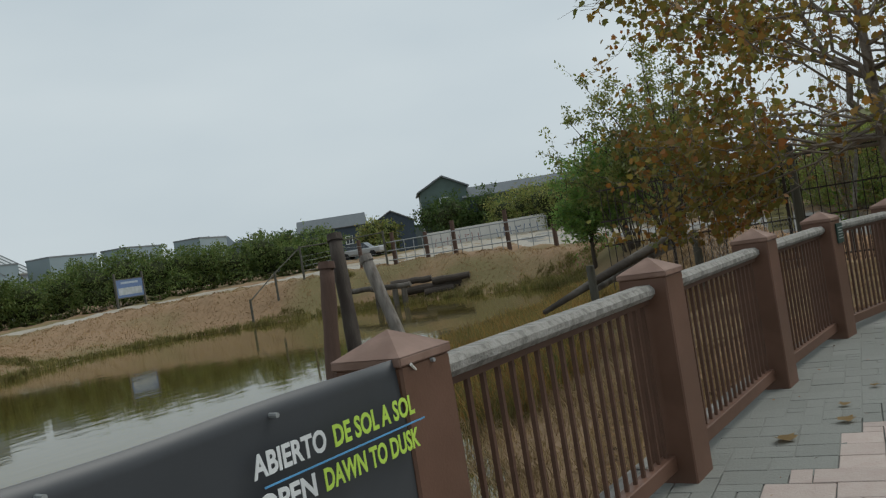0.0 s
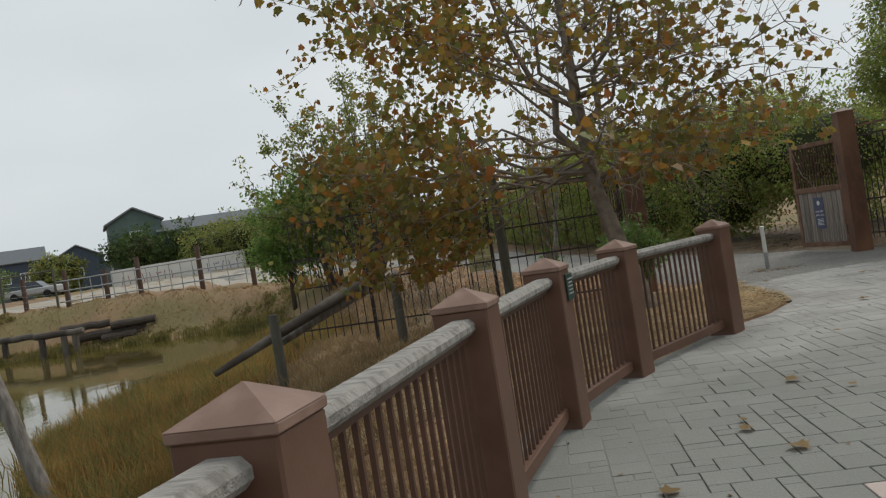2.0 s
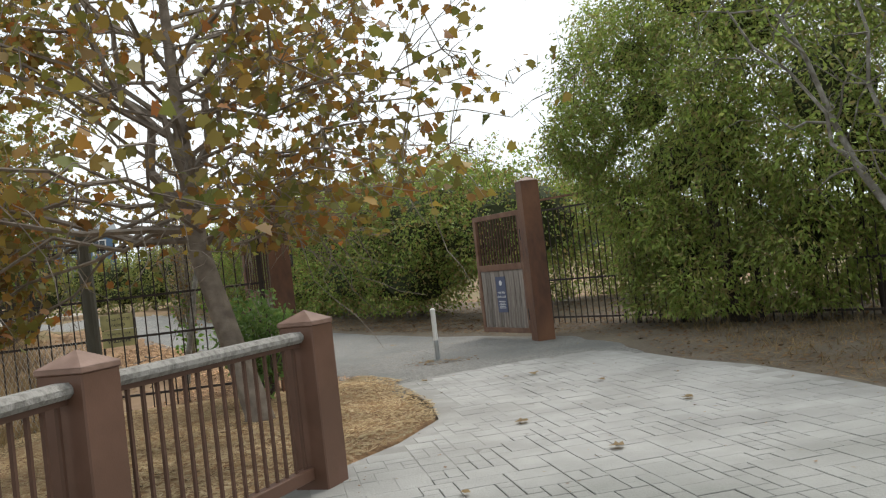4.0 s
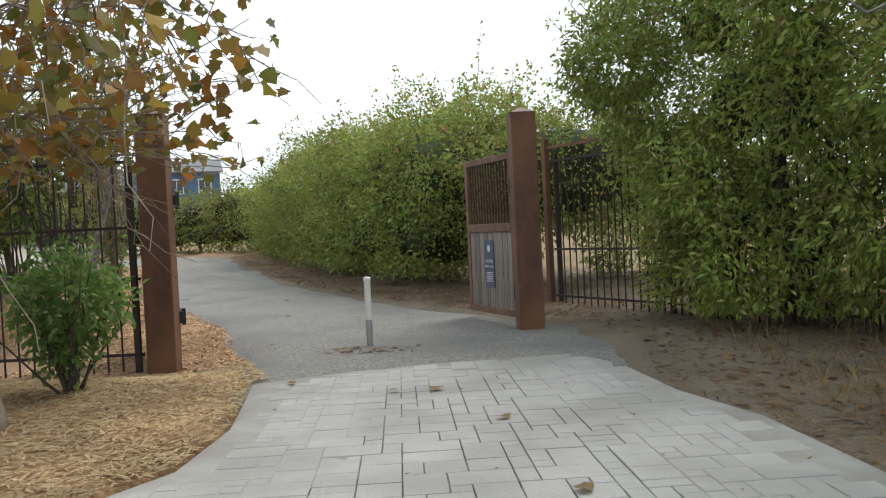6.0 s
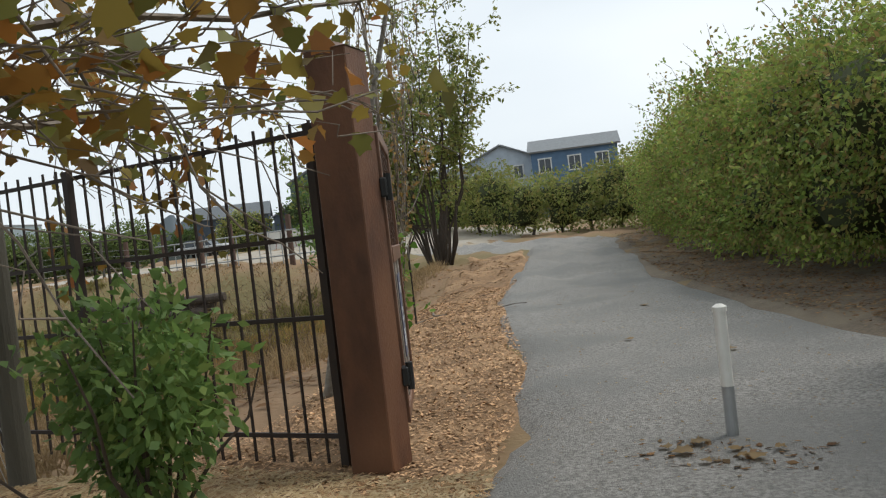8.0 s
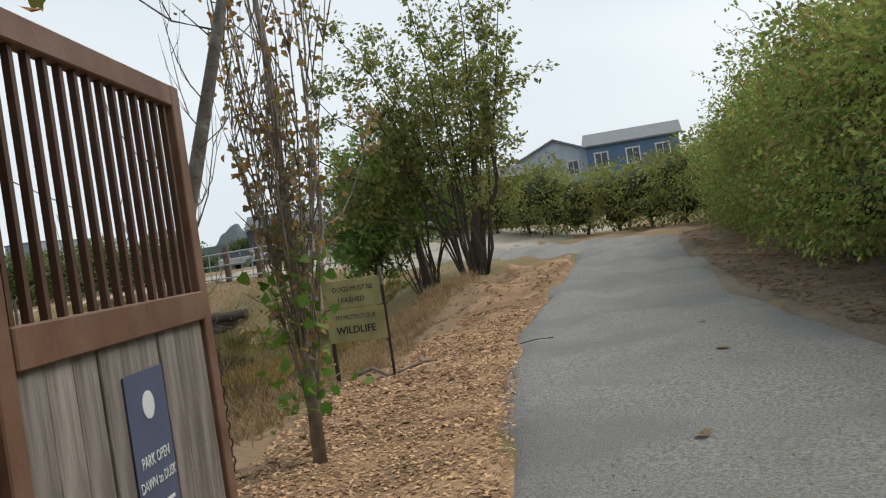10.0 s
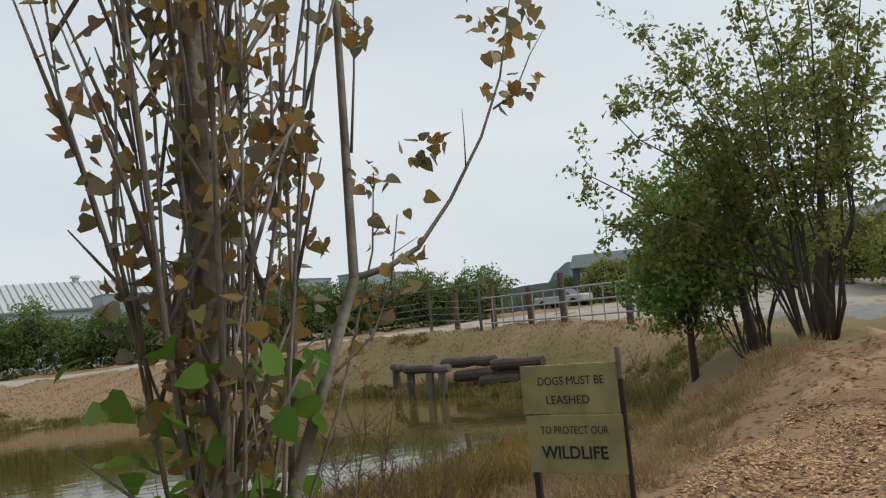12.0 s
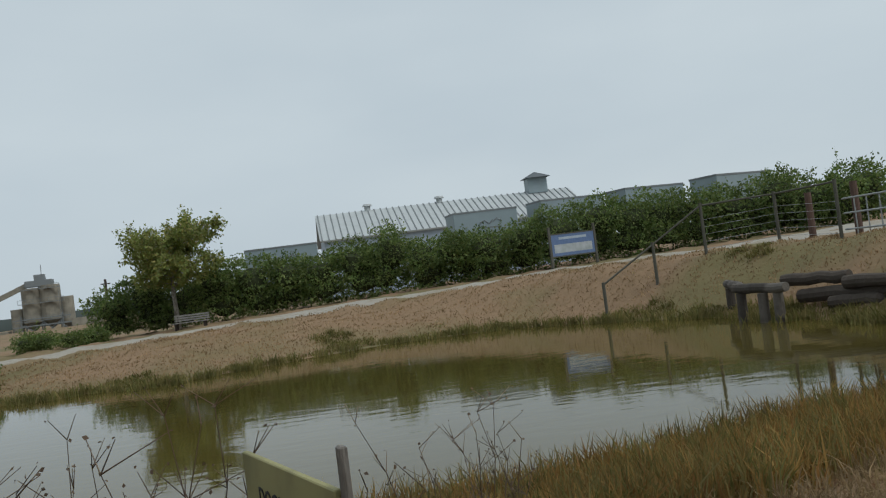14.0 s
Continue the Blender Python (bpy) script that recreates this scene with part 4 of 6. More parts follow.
# shrub in front of the iron fence
shrub = thing("shrub", Matrix.Translation((-0.88, 16.8, -0.03)), "small leafy green shrub on mulch before the iron fence", "shrub")
stems = [(wander((rng.normal() * 0.05, rng.normal() * 0.05, -0.03), (rng.normal() * 0.3, rng.normal() * 0.3, rng.uniform(0.7, 1.25)), 4, 0.03, rng), [0.016, 0.012, 0.01, 0.007, 0.004]) for _ in range(16)]
for st in stems:
    link_mesh("stalk", tubes([st], 5), M_bark_dk, shrub)
P, o = blob_points([(0, 0, 0.98, 0.42, 0.42, 0.34), (-0.2, 0.1, 0.75, 0.33, 0.33, 0.35), (0.22, -0.05, 0.82, 0.35, 0.33, 0.30), (0, 0, 0.5, 0.3, 0.3, 0.3)], 2600, rng, 0.7)
link_mesh("leaves", leaves_mesh(P, 0.08, rng, o, aspect=0.5), L_shrub, shrub)


def hedge(name, blobs, n, size, leaf, label, depth=0.3, low=0.0, core=0.6, aspect=0.55, droop=0.35, group="", category="hedge", sprays=0):
    ob = thing(name, Matrix.Identity(4), label, category, group)
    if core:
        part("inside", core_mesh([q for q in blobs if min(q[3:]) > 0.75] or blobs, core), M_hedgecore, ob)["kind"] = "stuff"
    P, o = blob_points(blobs, n, rng, depth, low)
    if sprays:
        k = rng.choice(len(P), sprays)
        rows, extra = [], []
        for i in k:
            d = o[i] * 0.6 + np.array([0, 0, 0.55]) + rng.normal(size=3) * 0.3
            e = P[i] + d * rng.uniform(0.25, 0.8)
            rows.append((wander(P[i], e, 3, 0.04, rng), [0.006, 0.005, 0.004, 0.002]))
            t = rng.random(14)[:, None]
            extra.append(P[i] * (1 - t) + e * t + rng.normal(size=(14, 3)) * 0.05)
        link_mesh("spray", tubes(rows, 4), M_bark_dk, ob)["kind"] = "stuff"
        E = np.concatenate(extra)
        P, o = np.concatenate([P, E]), np.concatenate([o, unit(rng.normal(size=E.shape))])
    link_mesh("foliage", leaves_mesh(P, size, rng, o, droop=droop, aspect=aspect), leaf, ob)["kind"] = "stuff"
    return ob


def hedge_blobs(line, step, height_at, width, rng, foot=True):
    """Lumps along a plan line of (x, y) points."""
    A = np.array(line, float)
    seg = np.r_[0, np.cumsum(np.hypot(*np.diff(A, axis=0).T))]
    out = []
    for s in np.arange(0, seg[-1], step):
        x, y = np.interp(s, seg, A[:, 0]), np.interp(s, seg, A[:, 1])
        h = height_at(s / seg[-1]) * rng.uniform(0.88, 1.1)
        g = gz(x, y)
        w = width * rng.uniform(0.85, 1.15)
        out.append((x + rng.normal() * 0.15, y + rng.normal() * 0.15, g + h * 0.62, w, w, h * 0.40))
        if foot:
            out.append((x + rng.normal() * 0.3, y + rng.normal() * 0.3, g + h * 0.30, w * 0.95, w * 0.95, h * 0.30))
        for k in range(7):
            d = unit(rng.normal(size=(1, 3)))[0]
            q = rng.uniform(0.28, 0.72)
            out.append((x + d[0] * w * 0.95, y + d[1] * w * 0.95, g + h * 0.6 + abs(d[2]) * h * 0.38, q, q, q))
    return out


# tall hedge along the path
h1 = hedge_blobs([(3.5, 25.7), (3.1, 26.0), (1.0, 28.8), (-1.0, 32.5), (-3.1, 37.2), (-5.7, 43.0), (-8.3, 49.2)], 1.1, lambda u: np.interp(u, [0, 0.25, 0.5, 1.0], [3.3, 3.8, 3.7, 3.3]), 1.7, rng)
h1 = [q for q in h1 if not (q[1] < 28.0 and q[2] < 1.45)]
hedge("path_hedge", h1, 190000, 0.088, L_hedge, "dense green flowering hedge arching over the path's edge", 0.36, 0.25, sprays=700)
# hedge that closes the view behind the bend
h2 = hedge_blobs([(-9.0, 53.0), (-14.0, 56.0), (-21.0, 59.0), (-30.0, 62.0), (-38.0, 64.0)], 2.5, lambda u: 3.5 * rng.uniform(0.88, 1.1), 1.75, rng)
hedge("bend_hedge", [(x, y, z + 0.1, a, b, c) for x, y, z, a, b, c in h2], 30000, 0.18, L_olive, "green hedge of rounded shrubs behind the bend", 0.35, 0.5, sprays=80)
bm_rows = []
for x, y, z, a, b, c in h2[::9]:
    bm_rows.append((wander((x, y, gz(x, y) - 0.05), (x + rng.normal() * 0.3, y, gz(x, y) + 2.0), 3, 0.06, rng), [0.09, 0.08, 0.07, 0.05]))
ht = thing("hedge_trunks", Matrix.Identity(4), "bare trunks under the hedge at the bend", "hedge trunks", kind="stuff")
link_mesh("trunks", tubes(bm_rows, 6), M_bark_dk, ht)
# willow-like mass right of the gate
h3 = [(6.0, 21.7, 2.7, 1.3, 1.2, 1.6), (6.4, 20.6, 3.0, 1.8, 1.7, 2.2), (7.6, 18.8, 3.4, 1.9, 2.0, 2.5), (8.6, 16.4, 3.6, 1.8, 2.1, 2.8), (5.8, 22.4, 3.9, 1.4, 1.3, 1.1), (7.2, 20.8, 4.9, 2.0, 1.9, 1.5),
      (8.8, 18.0, 5.4, 2.0, 2.2, 1.6), (9.6, 14.0, 3.6, 1.6, 2.2, 2.6), (6.0, 20.9, 1.3, 1.2, 1.2, 1.1), (7.3, 19.2, 1.5, 1.2, 1.4, 1.2), (5.5, 20.7, 0.9, 0.8, 0.8, 0.95), (6.3, 20.0, 1.0, 0.9, 0.9, 1.0), (7.0, 19.1, 0.9, 0.9, 0.9, 0.9), (8.2, 17.0, 1.2, 0.9, 1.1, 1.1), (9.0, 20.0, 2.6, 2.0, 2.0, 2.4), (10.4, 12.0, 4.6, 2.0, 2.4, 2.0),
      (5.5, 20.1, 0.75, 0.5, 0.5, 0.8), (5.7, 22.6, 5.0, 1.2, 1.2, 0.9), (6.6, 21.5, 5.8, 1.6, 1.5, 1.4), (7.8, 19.8, 6.6, 1.6, 1.6, 1.4), (5.1, 22.4, 3.3, 0.7, 0.7, 0.6), (7.5, 27.0, 2.0, 2.0, 1.8, 2.0), (5.2, 28.5, 1.8, 1.5, 1.5, 1.8), (5.7, 19.7, 1.1, 0.65, 0.6, 1.1), (6.3, 19.2, 0.8, 0.7, 0.6, 0.85), (5.5, 20.3, 1.9, 0.6, 0.6, 0.8), (6.0, 19.5, 2.2, 0.9, 0.8, 1.0), (7.0, 18.4, 1.0, 0.8, 0.7, 0.6), (7.2, 18.2, 2.2, 1.0, 1.0, 0.9),
      (5.0, 21.8, 3.1, 0.7, 0.7, 1.0), (4.2, 21.4, 3.3, 0.35, 0.4, 0.28), (5.0, 21.4, 2.3, 0.45, 0.45, 0.7)]
for x, y, z, a, b, c in list(h3):
    for d in unit(rng.normal(size=(6, 3))):
        q = rng.uniform(0.3, 0.65)
        h3.append((x + d[0] * a, y + d[1] * b, max(z + d[2] * c, 0.4), q, q, q * 1.1))
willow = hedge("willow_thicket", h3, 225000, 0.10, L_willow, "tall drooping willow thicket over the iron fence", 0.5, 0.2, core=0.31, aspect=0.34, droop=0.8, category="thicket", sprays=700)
for x, y, lx, ly, h, r in ((5.9, 19.7, 0.3, 0.3, 3.2, 0.09), (6.15, 19.6, -0.3, 0.4, 3.4, 0.11), (6.9, 18.9, 0.5, 0.2, 3.0, 0.07), (7.7, 18.2, -0.2, 0.5, 3.4, 0.08), (5.5, 20.5, 0.2, 0.2, 3.0, 0.06)):
    link_mesh("trunk", tubes([(wander((x, y, -0.1), (x + lx, y + ly, h), 5, 0.07, rng), [r * 1.2, r, r * 0.9, r * 0.8, r * 0.6, r * 0.4])], 8), M_bark_dk, willow, smooth=True)

# pale leaning multi-stemmed tree
pt_limbs = [((0.0, 0, 0.3), (-1.2, 0.3, 3.6), 0.06), ((0.05, 0, 0.3), (0.5, 0.6, 4.4), 0.055), ((0, 0, 0.2), (-0.5, 0.2, 4.0), 0.05), ((-0.6, 0.1, 1.9), (-1.9, 0.6, 4.2), 0.03)]
limb_tree("pale_tree", (6.4, 14.8, 0.0), [((0, 0, -0.1), 0.085), ((0, 0, 0.2), 0.075), ((0.02, 0, 0.45), 0.05)], pt_limbs, rng, M_bark_pl, L_willow, 1500, 0.065, "slender pale-barked tree leaning beside the thicket", twigs=10, twig_len=0.9)


def poplar(name, base, h, n_stem, n_leaf, label, leaf, size, spread=0.55, green=0):
    rng = np.random.default_rng(8)
    ob = thing(name, Matrix.Translation(base), label, "tree")
    rows, ends = [], []
    for i in range(n_stem):
        a = 2 * math.pi * i / n_stem + rng.uniform(-0.3, 0.3)
        z0 = rng.uniform(0.1, 1.2) if i else 0
        top = h * rng.uniform(0.55, 1.0) if i else h
        r = rng.uniform(0.25, 1.0) * spread if i else 0.1
        x, y = math.cos(a) * r, math.sin(a) * r
        pts = [(0.0, 0.0, z0 - 0.08), (x * 0.32, y * 0.32, z0 + (top - z0) * 0.2), (x * 0.7, y * 0.7, z0 + (top - z0) * 0.55), (x + rng.normal() * 0.08, y + rng.normal() * 0.08, top)]
        r0 = 0.055 if i == 0 else rng.uniform(0.006, 0.014)
        rows.append((pts, [r0, r0 * 0.6, r0 * 0.4, 0.004]))
        P0 = [np.array(p) for p in pts]
        for k in range(10):
            u = rng.uniform(0.2, 0.98) * 3
            j = min(int(u), 2)
            s = P0[j] * (1 - (u - j)) + P0[j + 1] * (u - j)
            d = np.array([rng.normal() * 0.10, rng.normal() * 0.10, rng.uniform(0.2, 0.6)])
            tw = [s, s + d * 0.5, s + d]
            rows.append((tw, [0.006, 0.005, 0.002]))
            ends.append(tw)
    rows.append(([(0, 0, -0.08), (0.0, 0.05, 0.5), (-0.05, 0.21, 1.12), (-0.1, 0.445, 1.64), (-0.1, 0.46, 2.4), (-0.08, 0.48, 3.6)], [0.026, 0.023, 0.019, 0.016, 0.012, 0.004]))
    rows.append(([(-0.1, 0.445, 1.64), (-0.1, 0.56, 1.67), (-0.1, 0.66, 1.72), (-0.09, 0.78, 1.86), (-0.07, 0.9, 2.05), (-0.05, 0.98, 2.24), (-0.02, 1.03, 2.5)], [0.0105, 0.009, 0.0075, 0.006, 0.005, 0.004, 0.002]))
    rows.append(([(-0.08, 0.84, 1.95), (-0.08, 0.845, 2.05), (-0.07, 0.84, 2.14)], [0.003, 0.002, 0.001]))
    rows.append(([(-0.06, 0.95, 2.14), (-0.05, 1.03, 2.19), (-0.04, 1.1, 2.32), (-0.03, 1.17, 2.42)], [0.004, 0.003, 0.002, 0.001]))
    for pts, r in (([(0, 0.02, 0), (-0.05, 0.15, 0.7), (-0.13, 0.27, 1.5), (-0.16, 0.30, 2.3), (-0.15, 0.32, 3.4)], 0.014), ([(0, 0, 0.2), (-0.1, 0.1, 0.9), (-0.22, 0.2, 1.6), (-0.27, 0.25, 2.5)], 0.011),
                   ([(-0.03, 0.13, 0.85), (-0.12, 0.38, 1.3), (-0.14, 0.53, 1.72), (-0.13, 0.55, 1.95)], 0.006), ([(-0.07, 0.3, 1.35), (-0.12, 0.5, 1.48), (-0.12, 0.57, 1.62), (-0.1, 0.6, 1.82)], 0.005),
                   ([(0, 0, 0.3), (-0.16, 0.12, 1.0), (-0.33, 0.3, 1.55), (-0.4, 0.38, 2.1)], 0.008), ([(-0.1, 0.47, 2.0), (-0.14, 0.52, 2.25), (-0.12, 0.54, 2.6)], 0.005)):
        A = [np.array(p) for p in pts]
        rows.append((A, list(np.linspace(r, 0.002, len(A)))))
        for j in range(10 if r > 0.007 else 4):
            u = rng.uniform(0.9, len(A) - 1.02)
            s = A[int(u)] * (1 - u % 1) + A[int(u) + 1] * (u % 1)
            tw = [s, s + rng.normal(size=3) * 0.02 + (0, 0, 0.03), s + rng.normal(size=3) * 0.035 + (0, 0, 0.06)]
            rows.append((tw, [0.003, 0.002, 0.001]))
            ends.append(tw)
    for j in range(12):
        u = rng.random()
        s = np.array((-0.04, 0.98 + 0.12 * u, 2.2 + 0.35 * u)) if j > 3 else np.array((-0.1, 0.66 + 0.1 * u, 1.76 + 0.3 * u))
        ends.append([s, s + rng.normal(size=3) * 0.04, s + rng.normal(size=3) * 0.08])
    link_mesh("trunk", tubes(rows, 6), M_bark_pop, ob, smooth=True)
    HEART = np.array([(0, 0), (0.28, -0.05), (0.45, 0.2), (0.3, 0.6), (0, 1.0), (-0.3, 0.6), (-0.45, 0.2), (-0.28, -0.05)])
    P = np.array([(lambda tw, u: tw[0] * (1 - u) + tw[2] * u)(ends[k], rng.random()) for k in rng.integers(0, len(ends), n_leaf)]) + rng.normal(size=(n_leaf, 3)) * 0.035
    link_mesh("leaves", lobed_leaves_mesh(P, size, rng, 0.6, HEART), leaf, ob, "sparse brown leaves")["kind"] = "stuff"
    if green:
        G = np.stack([rng.normal(size=green) * 0.16, rng.normal(size=green) * 0.16, rng.uniform(0.35, 1.5, green)], 1)
        link_mesh("green_growth", lobed_leaves_mesh(G, size * 1.7, rng, 0.4, HEART), L_green, ob, "fresh green shoots near the foot")["kind"] = "stuff"
    return ob


poplar("poplar_tree", (-2.97, 21.78, -0.03), 5.2, 19, 1650, "slender young poplar with sparse brown leaves beside the path", L_poplar, 0.045, 0.62, 150)

# bare birch-like tree on the bank
bx, by = -2.72, 20.2
bare = thing("bare_tree", Matrix.Translation((bx, by, gz(bx, by) - 0.03)), "nearly leafless grey-barked tree on the mulch near the pond", "tree")
stem = [((0.0, 0.0, -0.05), 0.052), ((0.0, 0.01, 0.12), 0.042), ((-0.01, 0.0, 0.5), 0.038), ((0.01, 0.015, 1.0), 0.035), ((0.0, 0.0, 1.5), 0.033), ((0.02, 0.01, 2.0), 0.030), ((0.01, 0.03, 2.6), 0.026), ((0.04, 0.02, 3.3), 0.020), ((0.05, 0.05, 4.2), 0.013), ((0.04, 0.06, 5.2), 0.005)]
lean = np.array([0.12, 0.26, 1.0])
link_mesh("trunk", tubes([([(p[0] + 0.12 * p[2], p[1] + 0.26 * p[2], p[2]) for p, r in stem], [r * 1.3 for p, r in stem])], 10), M_bark_pl, bare, smooth=True)
for k in range(24):
    z = 0.75 + k * 0.17 + rng.uniform(-0.05, 0.05)
    az = k * 2.4 + rng.uniform(-0.4, 0.4)
    ln = rng.uniform(0.45, 0.9) * (1.0 if z < 3.2 else 0.6)
    d, u = np.array([math.cos(az), math.sin(az), 0.0]), np.array([0, 0, 1.0])
    s = lean * z
    pts = [s, s + d * ln * 0.3 + u * ln * 0.12, s + d * ln * 0.55 + u * ln * 0.34, s + d * ln * 0.72 + u * ln * 0.64, s + d * ln * 0.8 + u * ln * 1.0]
    r = rng.uniform(0.004, 0.008)
    rows = [(pts, [r, r * 0.85, r * 0.65, r * 0.45, 0.0015])]
    for m in range(4):
        q = pts[1 + m % 3] + 0.0
        side = np.array([-d[1], d[0], 0]) * rng.choice((-1, 1)) * rng.uniform(0.1, 0.3) + d * 0.1
        l2 = ln * rng.uniform(0.3, 0.55)
        rows.append(([q, q + side * l2 * 0.7 + u * l2 * 0.35, q + side * l2 + u * l2 * 0.9], [r * 0.45, r * 0.35, 0.001]))
    link_mesh("branch", tubes(rows, 5), M_bark_pop, bare, smooth=True)

# clump of trees at the bend
cl = stool_stems(rng, 24, 5.0, 8.8, 0.4, 2.5, 0.05, (-0.2, -0.2))
cl += [((-0.2, -0.2, 1.2), (-3.5, -2.8, 3.2), 0.05), ((-0.2, -0.2, 1.6), (-3.6, -3.0, 4.4), 0.05), ((-0.2, -0.2, 2.0), (-3.0, -2.5, 5.8), 0.05), ((-0.1, -0.2, 1.4), (-2.6, -2.0, 2.2), 0.04), ((-0.1, -0.2, 2.4), (-2.2, -1.8, 7.2), 0.045)]
limb_tree("bend_tree", (-13.3, 38.4, gz(-13.3, 38.4) - 0.05), [((0, 0, -0.1), 0.20), ((0.1, 0, 0.8), 0.15), ((0.3, 0.1, 2.2), 0.10), ((0.5, 0.2, 4.6), 0.05), ((0.5, 0.2, 6.6), 0.02)],
          cl, rng, M_bark_dk, L_olive, 13500, 0.16, "spreading olive-green tree with many thin stems at the bend", twigs=12, twig_len=1.0, leaf_spread=0.10, inner=3, keep=lambda P: P[:, 2] > 1.3 + 0.6 * np.sin(P[:, 0] * 1.7))
cl = stool_stems(rng, 14, 2.8, 5.6, 0.4, 1.9, 0.045, (-0.4, -0.3))
limb_tree("bend_tree", (-15.6, 39.0, gz(-15.6, 39.0) - 0.05), [((0, 0, -0.1), 0.18), ((-0.1, 0, 0.8), 0.14), ((-0.4, 0.1, 2.2), 0.10), ((-0.6, 0.2, 4.4), 0.04), ((-0.6, 0.2, 6.0), 0.02)],
          cl, rng, M_bark_dk, L_tree, 5500, 0.16, "leafy green tree leaning over the bank at the bend", twigs=12, twig_len=0.95, leaf_spread=0.11, inner=3, keep=lambda P: P[:, 2] > 1.3 + 0.6 * np.sin(P[:, 0] * 1.7))
cl = rough_limbs(rng, (0.1, 0), 26, 0.9, 5.2, 1.7, 0.025, 1.6)
limb_tree("waterside_tree", (-17.6, 38.9, gz(-17.6, 38.9) - 0.05), [((0, 0, -0.1), 0.12), ((0, 0, 1.0), 0.10), ((0.2, -0.1, 3.4), 0.06), ((0.4, -0.2, 6.6), 0.02)],
          cl, rng, M_bark_dk, L_tree, 9000, 0.16, "bright green tree at the water's edge", twigs=11, twig_len=0.85, leaf_spread=0.11)

# lone tree by the far bench
cl = rough_limbs(rng, (0, 0), 30, 2.6, 5.6, 2.6, 0.045, 0.9)
limb_tree("lone_tree", (-58.6, 13.1, -0.1), [((0, 0, -0.3), 0.17), ((0.05, -0.1, 2.5), 0.13), ((0, 0, 4.5), 0.09), ((0.1, 0, 7.0), 0.03)],
          cl, rng, M_bark_pl, L_olive, 15000, 0.22, "slender pale-trunked tree beside a bench across the pond", twigs=9, twig_len=0.95, leaf_spread=0.16, keep=lambda P: P[:, 2] > 2.6)

# hedge row across the pond
FAR_ROW = [(-61.6, 8.5), (-62.0, 18.0), (-61.0, 27.0), (-59.3, 36.0), (-56.3, 45.0), (-53.0, 50.5), (-47.0, 54.0)]
h4 = hedge_blobs(FAR_ROW, 2.3, lambda u: np.interp(u, [0, 0.15, 0.5, 1], [3.4, 3.95, 3.75, 3.3]) * rng.uniform(0.9, 1.08), 1.9, rng)
k = len(h4) // 4
for j in range(4):
    hedge("far_hedge", h4[j * k:(j + 1) * k if j < 3 else None], 21000, 0.19, L_farhedge, "dark green hedge of rounded shrubs along the trail", 0.3, 0.2, category="hedge", group="far hedges", sprays=60)


# low bushes at the near end of the far trail
for x, y, w, hh in ((-43.6, 7.2, 0.8, 0.6), (-57.0, 7.6, 1.2, 0.7), (-58.5, 4.6, 1.2, 0.75)):
    z = gz(x, y)
    bl = [(x + rng.normal() * 0.4, y + rng.normal() * 0.5, z + hh * 0.8, w * 0.7, w * 0.7, hh * 0.7) for _ in range(4)]
    hedge("bush", bl, 3500, 0.13, L_farhedge, "low olive-green bush on the far bank", 0.5, z, core=0.5, category="bush", group="far bushes", sprays=20)


def scatter(n, poly, rng, extra=None):
    A = np.array(poly)
    lo, hi = A.min(0), A.max(0)
    out = np.empty((0, 2))
    while len(out) < n:
        q = rng.uniform(lo, hi, (n * 2, 2))
        q = q[inside_poly(q[:, 0], q[:, 1], poly)]
        if extra is not None:
            q = q[extra(q[:, 0], q[:, 1])]
        out = np.concatenate([out, q])
    return out[:n]


def grass(name, n, poly, hgt, leaf, label, width=0.012, lean=0.35, extra=None, sink=0.02, floor_z=-9, clump=0):
    if clump:
        c = scatter(max(1, n // clump), poly, rng, extra)
        q = np.repeat(c, clump, 0) + rng.normal(size=(len(c) * clump, 2)) * rng.uniform(0.05, 0.22, (len(c), 1)).repeat(clump, 0)
        hgt = hgt * np.repeat(rng.uniform(0.45, 1.35, len(c)), clump)
    else:
        q = scatter(n, poly, rng, extra)
    z = np.maximum(height(q[:, 0], q[:, 1]), floor_z) - sink
    ob = link_mesh(name, blades_mesh(np.column_stack([q, z]), hgt, rng, width, lean), leaf)
    return tagged(ob, label, "grass", kind="stuff")


MARSH = [(-6.0, 10.4), (-9.2, 12.8), (-11.6, 15.2), (-13.3, 19.8), (-13.6, 24.5), (-14.1, 28.0), (-15.4, 31.0), (-15.9, 34.0), (-14.2, 34.0), (-11.4, 29.5), (-9.3, 25.0), (-9.0, 20.5), (-7.6, 15.6), (-5.5, 12.5)]
grass("marsh_grass", 75000, MARSH, 0.40, L_marsh, "orange-brown marsh grass at the pond's edge", 0.012, 0.28, floor_z=WATER - 0.02, clump=22)
grass("marsh_sedge", 22000, MARSH, 0.44, L_reed, "grey-green sedge tufts among the marsh grass", 0.012, 0.3, floor_z=WATER - 0.02, clump=26)
near_shore = lambda x, y: (edge_distance(x, y, POND) < 0.12 + 0.75 * np.clip(np.sin(x * 0.9 + np.sin(y * 0.5) * 2) * np.sin(y * 0.7 + x * 0.3) + 0.35, 0, 1)) & (x < -15.5)
grass("shore_reeds", 20000, [(-52, -20), (-14, 10), (-14, 42), (-45, 42), (-52, 10)], 0.34, L_reed, "green and straw waterside grass fringing the pond", 0.022, 0.3, near_shore, floor_z=WATER - 0.02, clump=14)
far_bank = lambda x, y: ~inside_poly(x, y, POND) & (edge_distance(x, y, POND) > 0.5)
